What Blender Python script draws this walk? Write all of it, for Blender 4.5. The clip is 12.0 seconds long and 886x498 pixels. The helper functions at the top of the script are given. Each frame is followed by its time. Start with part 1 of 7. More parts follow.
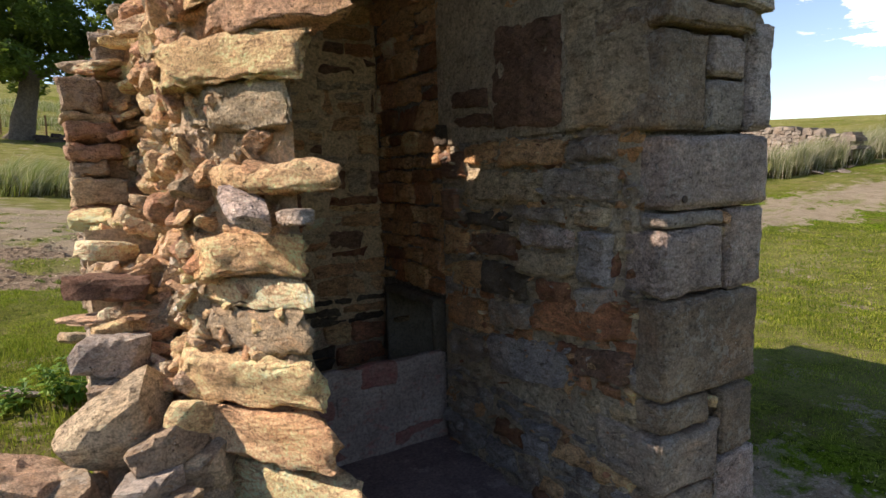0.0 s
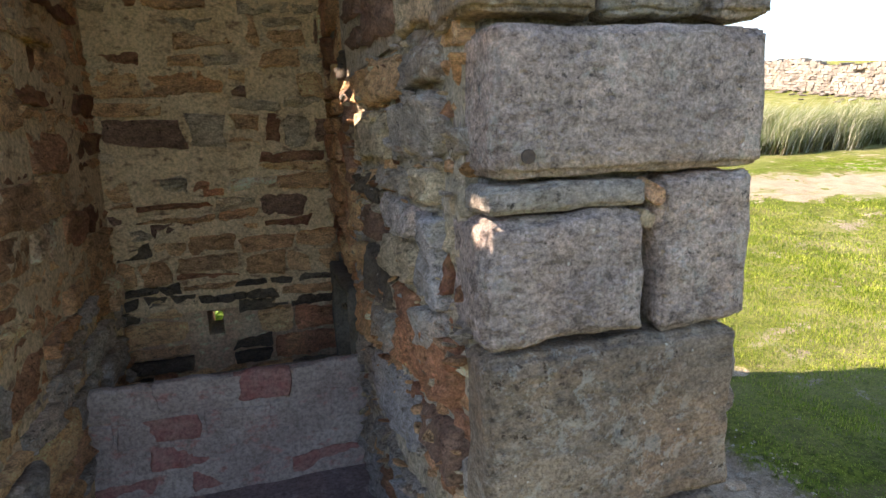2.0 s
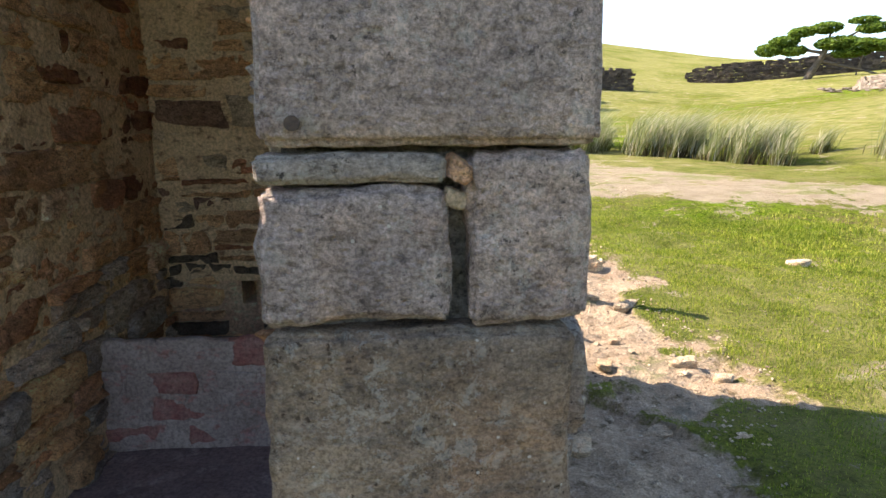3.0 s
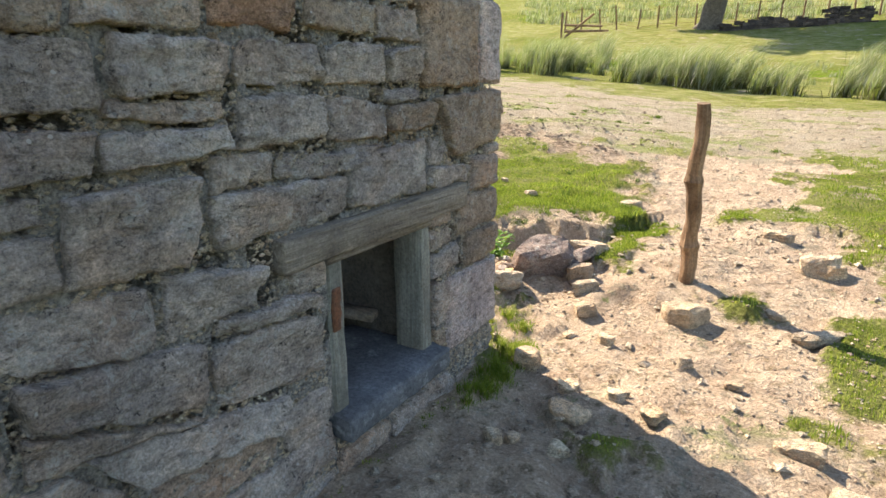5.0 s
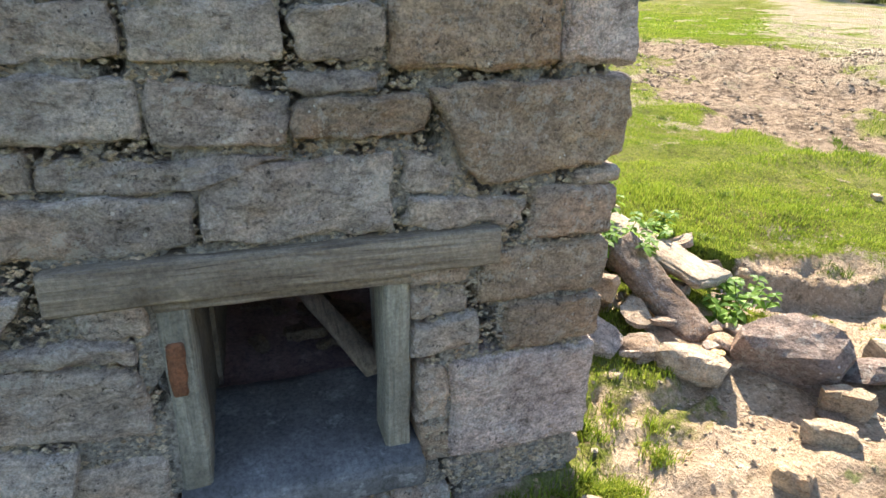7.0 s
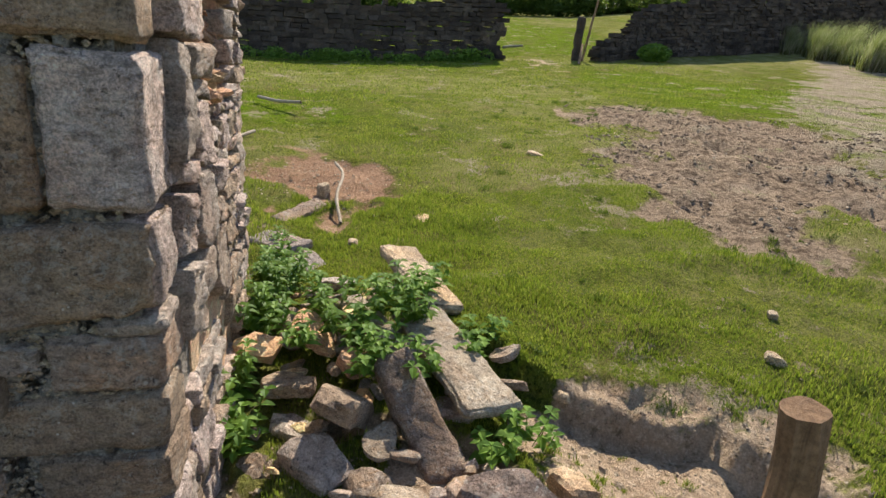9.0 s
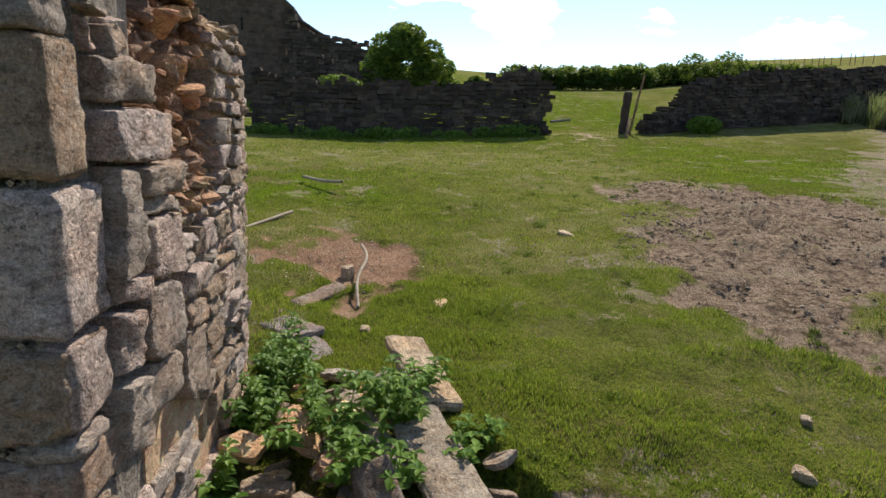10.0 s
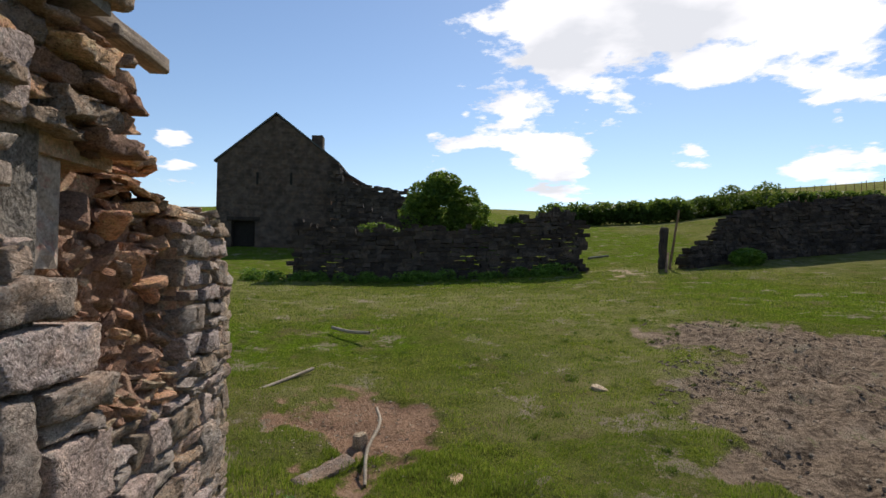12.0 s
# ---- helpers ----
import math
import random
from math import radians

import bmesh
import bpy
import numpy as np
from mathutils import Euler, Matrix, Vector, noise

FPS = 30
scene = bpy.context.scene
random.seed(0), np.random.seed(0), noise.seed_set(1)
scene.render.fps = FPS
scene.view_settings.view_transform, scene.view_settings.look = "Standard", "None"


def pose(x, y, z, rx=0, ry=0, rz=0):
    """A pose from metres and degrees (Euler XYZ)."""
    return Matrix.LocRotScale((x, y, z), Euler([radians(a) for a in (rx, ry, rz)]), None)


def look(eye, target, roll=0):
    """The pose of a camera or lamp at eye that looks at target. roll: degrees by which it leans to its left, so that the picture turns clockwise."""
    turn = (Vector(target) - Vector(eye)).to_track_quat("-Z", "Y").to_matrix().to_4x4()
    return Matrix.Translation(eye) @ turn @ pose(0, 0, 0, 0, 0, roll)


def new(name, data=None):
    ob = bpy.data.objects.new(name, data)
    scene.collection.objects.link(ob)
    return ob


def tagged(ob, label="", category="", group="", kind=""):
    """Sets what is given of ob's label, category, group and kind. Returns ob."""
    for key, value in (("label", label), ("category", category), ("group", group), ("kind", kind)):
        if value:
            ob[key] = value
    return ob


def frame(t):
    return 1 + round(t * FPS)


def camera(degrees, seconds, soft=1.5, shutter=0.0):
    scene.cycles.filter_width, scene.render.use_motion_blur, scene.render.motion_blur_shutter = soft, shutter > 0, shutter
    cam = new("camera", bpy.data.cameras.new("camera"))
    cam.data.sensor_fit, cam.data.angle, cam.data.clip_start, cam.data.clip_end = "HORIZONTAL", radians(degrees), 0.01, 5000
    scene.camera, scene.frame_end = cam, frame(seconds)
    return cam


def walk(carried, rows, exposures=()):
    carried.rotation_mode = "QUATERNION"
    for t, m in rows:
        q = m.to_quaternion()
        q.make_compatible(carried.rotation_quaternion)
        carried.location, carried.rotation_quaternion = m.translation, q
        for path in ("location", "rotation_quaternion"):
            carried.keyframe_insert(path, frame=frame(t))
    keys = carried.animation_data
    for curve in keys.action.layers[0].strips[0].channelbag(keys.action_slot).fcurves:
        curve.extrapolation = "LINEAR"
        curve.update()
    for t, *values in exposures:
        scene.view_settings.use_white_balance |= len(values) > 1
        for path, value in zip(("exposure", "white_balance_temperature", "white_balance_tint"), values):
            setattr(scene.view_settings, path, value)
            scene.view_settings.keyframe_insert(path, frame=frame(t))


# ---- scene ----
cam = camera(73.9, 12.0)
PATH = [
    (0, (-2.249, -4.136, 1.641), (-1.229, -2.434, 1.39), -1.7),
    (0.5, (-1.914, -4.045, 1.547), (-1.018, -2.277, 1.282), -0.6),
    (1, (-1.523, -3.993, 1.51), (-0.707, -2.193, 1.203), -0.5),
    (1.5, (-1.146, -3.848, 1.443), (-0.418, -2.022, 1.079), -0.7),
    (2, (-0.931, -3.744, 1.573), (-0.351, -1.868, 1.192), -1.9),
    (2.5, (-0.686, -3.79, 1.533), (-0.397, -1.848, 1.154), -1.7),
    (2.7, (-0.543, -3.823, 1.526), (-0.312, -1.873, 1.145), -0.9),
    (4.3, (0.896, -3.403, 1.474), (0.395, -1.517, 1.034), -0.7),
    (4.5, (1.116, -3.275, 1.482), (0.524, -1.417, 1.036), 0.2),
    (5, (1.366, -2.755, 1.465), (0.361, -1.115, 0.916), -0.6),
    (5.5, (1.494, -2.257, 1.53), (0.126, -0.94, 0.903), -0.1),
    (6, (1.643, -1.755, 1.572), (0.025, -0.805, 0.879), -1.2),
    (6.5, (1.565, -1.397, 1.502), (-0.177, -0.732, 0.778), 0.2),
    (7, (1.485, -1.036, 1.569), (-0.277, -0.444, 0.83), 1.3),
    (7.5, (1.549, -0.538, 1.618), (-0.241, -0.051, 0.871), 3.8),
    (7.7, (1.579, -0.415, 1.635), (-0.222, 0.065, 0.91), 4.3),
    (9.3, (1.543, 0.539, 1.922), (-0.335, 0.925, 1.352), 3.0),
    (9.5, (1.567, 0.602, 1.952), (-0.332, 0.947, 1.427), 2.0),
    (10, (1.505, 0.758, 2.027), (-0.438, 1.003, 1.621), 3.0),
    (10.5, (1.37, 0.952, 2.172), (-0.607, 1.147, 1.946), 2.7),
    (11, (1.309, 1.041, 2.253), (-0.684, 1.197, 2.202), 2.3),
    (11.5, (1.276, 1.087, 2.241), (-0.72, 1.215, 2.234), 2.1),
    (12, (1.242, 1.085, 2.24), (-0.755, 1.166, 2.285), 0.9),
]
walk(cam, [(t, look(eye, target, roll)) for t, eye, target, roll in PATH],
     [(0.0, 0.5, 7100, 17), (1.0, 1.3, 7100, 17), (1.5, 1.8, 7100, 17), (2.0, 2.0, 7100, 16), (2.5, 1.8, 7100, 16), (4.5, 1.5, 7000, 12), (5.5, 1.75, 7000, 11), (6.5, 1.95, 7000, 11), (7.0, 1.95, 6950, 11), (7.5, 1.55, 6900, 11), (9.3, 0.6, 6800, 11), (10.5, 0.05, 6600, 12), (12.0, -0.28, 6500, 12)])

# world, sun
SUN_YAW, SUN_EL = 66.7, 42.0
world = bpy.data.worlds.new("world")
scene.world = world
world.use_nodes = True
wn, wl = world.node_tree.nodes, world.node_tree.links
bg = wn["Background"]
bg.inputs[1].default_value = 0.146
sky = wn.new("ShaderNodeTexSky")
sky.sky_type, sky.sun_disc = "NISHITA", False
sky.sun_elevation, sky.sun_rotation = radians(SUN_EL), radians(-SUN_YAW)
sky.air_density, sky.dust_density, sky.ozone_density = 1.0, 0.12, 2.6


def cloud_sky():
    """White broken cloud over the blue, thicker in banks, from direction alone."""
    tc = wn.new("ShaderNodeTexCoord")
    sep = wn.new("ShaderNodeSeparateXYZ")
    wl.new(tc.outputs["Generated"], sep.inputs[0])

    def m(op, a, b=None, clamp=False):
        n = wn.new("ShaderNodeMath")
        n.operation, n.use_clamp = op, clamp
        for k, v in enumerate((a, b)):
            if v is None:
                continue
            if isinstance(v, (int, float)):
                n.inputs[k].default_value = v
            else:
                wl.new(v, n.inputs[k])
        return n.outputs[0]
    z = m("ADD", m("MAXIMUM", sep.outputs[2], 0.0), 0.10)
    comb = wn.new("ShaderNodeCombineXYZ")
    wl.new(m("DIVIDE", sep.outputs[0], z), comb.inputs[0])
    wl.new(m("DIVIDE", sep.outputs[1], z), comb.inputs[1])
    big = wn.new("ShaderNodeTexNoise")
    big.inputs["Scale"].default_value, big.inputs["Detail"].default_value, big.inputs["Roughness"].default_value = 1.9, 14, 0.62
    wl.new(comb.outputs[0], big.inputs["Vector"])
    total = big.outputs["Fac"]
    for yaw, el, r, amt in BANKS:
        d = Vector((-math.sin(radians(yaw)) * math.cos(radians(el)), math.cos(radians(yaw)) * math.cos(radians(el)), math.sin(radians(el))))
        vm = wn.new("ShaderNodeVectorMath")
        vm.operation = "DISTANCE"
        wl.new(tc.outputs["Generated"], vm.inputs[0])
        vm.inputs[1].default_value = d
        fall = m("SUBTRACT", 1.0, m("DIVIDE", vm.outputs["Value"], r), True)
        total = m("ADD", total, m("MULTIPLY", fall, amt))
    ramp = wn.new("ShaderNodeValToRGB")
    ramp.color_ramp.elements[0].position, ramp.color_ramp.elements[1].position = 0.615, 0.675
    wl.new(total, ramp.inputs[0])
    shade = wn.new("ShaderNodeTexNoise")
    shade.inputs["Scale"].default_value, shade.inputs["Detail"].default_value = 1.3, 6
    wl.new(comb.outputs[0], shade.inputs["Vector"])
    tone = wn.new("ShaderNodeValToRGB")
    tone.color_ramp.elements[0].position, tone.color_ramp.elements[1].position = 0.40, 0.50
    tone.color_ramp.elements[0].color, tone.color_ramp.elements[1].color = (6.6, 6.8, 7.2, 1), (9, 9, 9.2, 1)
    wl.new(shade.outputs["Fac"], tone.inputs[0])
    mix = wn.new("ShaderNodeMix")
    mix.data_type = "RGBA"
    wl.new(ramp.outputs[0], mix.inputs[0])
    wl.new(sky.outputs[0], mix.inputs[6])
    wl.new(tone.outputs[0], mix.inputs[7])
    wl.new(mix.outputs[2], bg.inputs[0])


BANKS = [(83.8, 22.8, 0.1, 0.2), (75.7, 20.6, 0.13, 0.22), (67.0, 20.8, 0.15, 0.24), (58.0, 20.9, 0.16, 0.24), (53.2, 19.2, 0.13, 0.2), (71.0, 26.2, 0.2, 0.22), (81.5, 13.5, 0.09, 0.21), (77.1, 11.1, 0.09, 0.2), (88.6, 12.2, 0.07, 0.19), (76.0, 9.0, 0.08, 0.17), (64.6, 10.2, 0.055, 0.19), (55.5, 8.1, 0.06, 0.2), (51.7, 8.2, 0.06, 0.18), (112.3, 8.6, 0.06, 0.2), (112.8, 10.9, 0.035, 0.18), (53.6, 11.8, 0.02, 0.15), (102.2, 16.7, 0.28, -0.2), (60.1, 12.4, 0.09, -0.14), (96.7, 7.1, 0.08, -0.1), (-66, 12, 0.1, 0.2), (44, 22, 0.12, 0.18), (12, 10, 0.15, 0.2)]
cloud_sky()

sun = new("sun", bpy.data.lights.new("sun", "SUN"))
sun.data.energy, sun.data.angle, sun.data.color = 5.4, radians(0.5), (1.0, 0.94, 0.84)
sun.matrix_world = pose(0, 0, 20, 90 - SUN_EL, 0, SUN_YAW + 180)

# ---- materials ----


class Mat:
    """A node material with short hands for mixing."""

    def __init__(self, name, rough=0.9, spec=0.3):
        self.m = bpy.data.materials.new(name)
        self.m.use_nodes = True
        self.n, self.l = self.m.node_tree.nodes, self.m.node_tree.links
        self.b = self.n["Principled BSDF"]
        self.b.inputs["Roughness"].default_value = rough
        self.b.inputs["Specular IOR Level"].default_value = spec
        self.geo = self.n.new("ShaderNodeNewGeometry")
        self.pos = self.geo.outputs["Position"]

    def link(self, v, sock):
        if isinstance(v, (int, float)):
            sock.default_value = v
        elif isinstance(v, tuple):
            sock.default_value = (*v, 1) if len(v) == 3 and len(sock.default_value) == 4 else v
        else:
            self.l.new(v, sock)

    def scaled(self, s):
        v = self.n.new("ShaderNodeVectorMath")
        v.operation = "MULTIPLY"
        self.l.new(self.pos, v.inputs[0])
        v.inputs[1].default_value = s
        return v.outputs[0]

    def noise(self, scale, detail=4, rough=0.55, vec=None, dist=0.0):
        t = self.n.new("ShaderNodeTexNoise")
        t.inputs["Scale"].default_value, t.inputs["Detail"].default_value = scale, detail
        t.inputs["Roughness"].default_value, t.inputs["Distortion"].default_value = rough, dist
        self.l.new(vec or self.pos, t.inputs["Vector"])
        return t.outputs["Fac"]

    def voronoi(self, scale, out="Distance", vec=None):
        t = self.n.new("ShaderNodeTexVoronoi")
        t.inputs["Scale"].default_value = scale
        self.l.new(vec or self.pos, t.inputs["Vector"])
        return t.outputs[out]

    def math(self, op, a, b=0.0, clamp=False):
        t = self.n.new("ShaderNodeMath")
        t.operation, t.use_clamp = op, clamp
        self.link(a, t.inputs[0])
        self.link(b, t.inputs[1])
        return t.outputs[0]

    def step(self, v, lo, hi):
        t = self.n.new("ShaderNodeMapRange")
        self.link(v, t.inputs[0])
        t.inputs[1].default_value, t.inputs[2].default_value = lo, hi
        return t.outputs[0]

    def ramp(self, v, stops):
        t = self.n.new("ShaderNodeValToRGB")
        e = t.color_ramp.elements
        while len(e) < len(stops):
            e.new(0.5)
        for k, (p, c) in enumerate(stops):
            e[k].position, e[k].color = p, (*c, 1)
        self.link(v, t.inputs[0])
        return t.outputs[0]

    def mix(self, f, a, b, how="MIX"):
        t = self.n.new("ShaderNodeMix")
        t.data_type, t.blend_type = "RGBA", how
        self.link(f, t.inputs[0])
        self.link(a, t.inputs[6])
        self.link(b, t.inputs[7])
        return t.outputs[2]

    def rand(self):
        return self.n.new("ShaderNodeObjectInfo").outputs["Random"]

    def done(self, colour, bump=None, strength=0.5, dist=0.01):
        self.link(colour, self.b.inputs["Base Color"])
        if bump is not None:
            t = self.n.new("ShaderNodeBump")
            t.inputs["Strength"].default_value, t.inputs["Distance"].default_value = strength, dist
            self.l.new(bump, t.inputs["Height"])
            self.l.new(t.outputs[0], self.b.inputs["Normal"])
        return self.m


def stone_mat(name, stops, dark, spots=0.0, stain=(0.10, 0.07, 0.04), grain=(0.72, 1.3), island=False, pits=0.0, bed=0.6, gain=(1.42, 1.36, 1.32)):
    """Rough sandstone: a colour for each block, cloudy staining, bedding, grit, dark pocks and pale lichen where spots is above 0."""
    a = Mat(name, 0.95, 0.2)
    base = a.ramp(a.geo.outputs["Random Per Island"] if island else a.rand(), stops)
    lo, hi = grain
    cloud = a.step(a.noise(4.2, 8, 0.7, dist=0.5), 0.42, 0.60)
    col = a.mix(a.math("MULTIPLY", cloud, 0.55), base, dark)
    warm = a.step(a.noise(2.6, 6, 0.62, a.scaled((1.0, 1.0, 1.3))), 0.50, 0.62)
    col = a.mix(a.math("MULTIPLY", warm, 0.45), col, a.mix(1.0, col, (1.22, 0.98, 0.80), "MULTIPLY"))
    beds = a.noise(12, 8, 0.72, a.scaled((1.0, 1.0, 2.8)), 0.5)
    streak = a.step(beds, 0.53, 0.62)
    col = a.mix(a.math("MULTIPLY", streak, 0.55), col, stain)
    mott = a.noise(24, 9, 0.78, a.scaled((1, 1, 1.8)))
    grit = a.noise(120, 6, 0.82)
    col = a.mix(1.0, col, a.ramp(mott, [(0.38, (lo * 0.80,) * 3), (0.48, (0.95, 0.95, 0.95)), (0.55, (1.05, 1.05, 1.05)), (0.64, (hi * 1.0,) * 3)]), "MULTIPLY")
    col = a.mix(1.0, col, a.ramp(a.noise(2.0, 6, 0.62), [(0.36, (0.70, 0.70, 0.72)), (0.5, (1, 1, 1)), (0.64, (1.25, 1.24, 1.2))]), "MULTIPLY")
    col = a.mix(1.0, col, a.ramp(grit, [(0.40, (lo * 0.92,) * 3), (0.5, (1, 1, 1)), (0.60, (hi * 1.0,) * 3)]), "MULTIPLY")
    pock = a.math("MULTIPLY", a.step(a.noise(46, 8, 0.78), 0.585, 0.605), a.step(a.noise(5, 3), 0.40, 0.54))
    col = a.mix(a.math("MULTIPLY", pock, 0.9), col, tuple(c * 0.25 for c in dark))
    if spots:
        patch = a.math("MULTIPLY", a.step(a.noise(23, 9, 0.82, dist=0.4), 0.53, 0.55), a.step(a.noise(3.6, 4), 0.42, 0.54))
        v = a.voronoi(26)
        dots = a.math("MULTIPLY", a.math("LESS_THAN", a.math("ADD", v, a.math("MULTIPLY", mott, 0.2)), 0.11 + 0.12 * spots), a.step(a.noise(4, 3), 0.5, 0.54))
        col = a.mix(a.math("MULTIPLY", a.math("MULTIPLY", patch, min(1, spots)), 0.5), col, (0.47, 0.46, 0.41))
        col = a.mix(a.math("MULTIPLY", dots, 0.6), col, (0.58, 0.56, 0.50))
    h = a.math("ADD", a.math("MULTIPLY", a.noise(13, 8, 0.7, a.scaled((1, 1, 1.8))), 1.2), a.math("MULTIPLY", a.noise(50, 6, 0.7), 0.6))
    h = a.math("ADD", h, a.math("MULTIPLY", beds, bed * 1.3))
    h = a.math("SUBTRACT", h, a.math("MULTIPLY", pock, 0.5))
    if pits:
        h = a.math("ADD", h, a.math("MULTIPLY", a.step(a.voronoi(45), 0.0, 0.35), pits))
    col = a.mix(1.0, a.mix(1.0, col, gain, "MULTIPLY"), (0.86, 0.84, 0.80), "DARKEN")
    return a.done(col, h, 1.0, 0.030)


M_GREY = stone_mat("grey_gritstone", [(0.0, (0.345, 0.298, 0.256)), (0.4, (0.440, 0.390, 0.337)), (0.75, (0.372, 0.316, 0.262)), (0.95, (0.400, 0.315, 0.238)), (1.0, (0.330, 0.225, 0.165))],
                   (0.20, 0.172, 0.15), 1.1, (0.150, 0.122, 0.102), pits=0.12, gain=(1.24, 1.15, 1.10))
M_QUOIN = stone_mat("pale_gritstone", [(0.0, (0.425, 0.363, 0.333)), (0.5, (0.384, 0.317, 0.282)), (1.0, (0.353, 0.272, 0.230))], (0.293, 0.236, 0.206), 0.6, (0.172, 0.125, 0.10), (0.66, 1.38), pits=0.35, bed=0.2)
M_QUOIN_BROWN = stone_mat("brown_gritstone", [(0.0, (0.292, 0.218, 0.153)), (1.0, (0.258, 0.202, 0.146))], (0.198, 0.140, 0.100), 0.6, (0.189, 0.164, 0.130), (0.7, 1.3), pits=0.25, bed=0.2)
M_BROWN = stone_mat("brown_rubble_stone", [(0.0, (0.120, 0.062, 0.048)), (0.16, (0.190, 0.100, 0.070)), (0.24, (0.330, 0.225, 0.140)), (0.5, (0.420, 0.305, 0.200)), (0.7, (0.520, 0.385, 0.235)), (0.86, (0.300, 0.165, 0.110)), (0.94, (0.334, 0.176, 0.118)), (1.0, (0.695, 0.608, 0.485))],
                    (0.31, 0.205, 0.125), 0.0, gain=(1.85, 1.52, 1.25))
M_OCHRE = stone_mat("ochre_rubble_stone", [(0.0, (0.68, 0.50, 0.29)), (0.3, (0.75, 0.59, 0.36)), (0.5, (0.58, 0.37, 0.235)), (0.7, (0.74, 0.60, 0.42)), (0.92, (0.34, 0.19, 0.135)), (1.0, (0.62, 0.57, 0.50))],
                    (0.42, 0.285, 0.165), 0.0, (0.24, 0.135, 0.085), gain=(1.50, 1.33, 1.20))
M_RED = stone_mat("red_core_stone", [(0.0, (0.629, 0.367, 0.222)), (0.4, (0.660, 0.481, 0.291)), (0.7, (0.547, 0.291, 0.181)), (1.0, (0.660, 0.582, 0.385))], (0.493, 0.278, 0.175), 0.0, (0.629, 0.380, 0.163))
M_LOOSE = stone_mat("loose_stone", [(0.0, (0.465, 0.361, 0.244)), (0.4, (0.593, 0.491, 0.344)), (0.8, (0.387, 0.310, 0.222)), (1.0, (0.619, 0.541, 0.388))], (0.30, 0.23, 0.16), 0.4, (0.42, 0.26, 0.155), gain=(1.18, 1.10, 1.02))
M_BIGROCK = stone_mat("purple_brown_boulder", [(0.0, (0.26, 0.20, 0.17)), (1.0, (0.30, 0.23, 0.19))], (0.15, 0.115, 0.10), 1.2, (0.27, 0.22, 0.18), gain=(1.05, 1.0, 0.96))
M_DARKRED = stone_mat("dark_red_stone", [(0.0, (0.20, 0.115, 0.08)), (1.0, (0.29, 0.175, 0.12))], (0.13, 0.08, 0.06), 0.0)
M_OCHREDUN = stone_mat("dun_sandstone", [(0.0, (0.40, 0.32, 0.215)), (1.0, (0.48, 0.385, 0.265))], (0.30, 0.225, 0.15), 0.0)
M_REDSTONE = stone_mat("rust_brown_stone", [(0.0, (0.34, 0.19, 0.125)), (0.5, (0.46, 0.27, 0.175)), (1.0, (0.52, 0.36, 0.24))], (0.26, 0.145, 0.095), 0.0, (0.40, 0.24, 0.13), gain=(1.02, 1.06, 1.10))
M_LILAC = stone_mat("blue_grey_stone", [(0.0, (0.27, 0.25, 0.245)), (1.0, (0.34, 0.31, 0.30))], (0.20, 0.175, 0.165), 0.4)
# darkest indoor stone, used low in the walls and behind the hatch
M_DARKSTONE = stone_mat("dark_stone", [(0.0, (0.09, 0.07, 0.055)), (1.0, (0.15, 0.12, 0.09))], (0.06, 0.05, 0.04), 0.0)
M_HEAPSTONE = stone_mat("mossy_heap_stone", [(0.0, (0.30, 0.235, 0.17)), (0.5, (0.40, 0.325, 0.24)), (0.8, (0.24, 0.185, 0.15)), (1.0, (0.44, 0.37, 0.28))], (0.20, 0.155, 0.115), 0.8, (0.30, 0.19, 0.11), gain=(1.15, 1.08, 1.02))
M_SLABSTONE = stone_mat("lichened_slab_stone", [(0.0, (0.34, 0.285, 0.215)), (1.0, (0.42, 0.36, 0.28))], (0.24, 0.195, 0.145), 0.8, (0.28, 0.20, 0.13), gain=(1.1, 1.05, 1.0))
M_PEBBLE = stone_mat("pebble_stone", [(0.0, (0.330, 0.270, 0.196)), (0.5, (0.446, 0.385, 0.284)), (1.0, (0.291, 0.229, 0.167))], (0.272, 0.218, 0.157), 0.0, island=True)
# far walling: the shade of its backlit faces is put into the colour
M_FARSTONE_SHADED = stone_mat("far_wall_stone_shaded", [(0.0, (0.032, 0.026, 0.024)), (0.5, (0.058, 0.047, 0.041)), (1.0, (0.10, 0.082, 0.07))], (0.03, 0.025, 0.022), 0.0, island=True)
# barn stone darkened to carry the shade of the gable turned from the sun
M_BARN_SHADED = stone_mat("barn_stone_shaded", [(0.0, (0.075, 0.056, 0.047)), (1.0, (0.12, 0.094, 0.078))], (0.065, 0.051, 0.042), 0.0, island=True)


def plain_mat(name, a_col, b_col, scale, rough=0.9, bscale=60, strength=0.5, dist=0.01, c_col=None):
    a = Mat(name, rough, 0.25)
    col = a.mix(a.step(a.noise(scale, 6, 0.65), 0.35, 0.65), a_col, b_col)
    if c_col:
        col = a.mix(a.step(a.noise(scale * 2.3, 5, 0.7, a.scaled((1, 1, 1.7))), 0.55, 0.66), col, c_col)
    col = a.mix(1.0, col, a.ramp(a.noise(60, 7, 0.8), [(0.38, (0.62, 0.62, 0.62)), (0.5, (1, 1, 1)), (0.62, (1.3, 1.3, 1.3))]), "MULTIPLY")
    h = a.math("ADD", a.noise(bscale, 6, 0.7), a.math("MULTIPLY", a.noise(bscale * 0.22, 4), 1.6))
    return a.done(col, h, strength, dist)


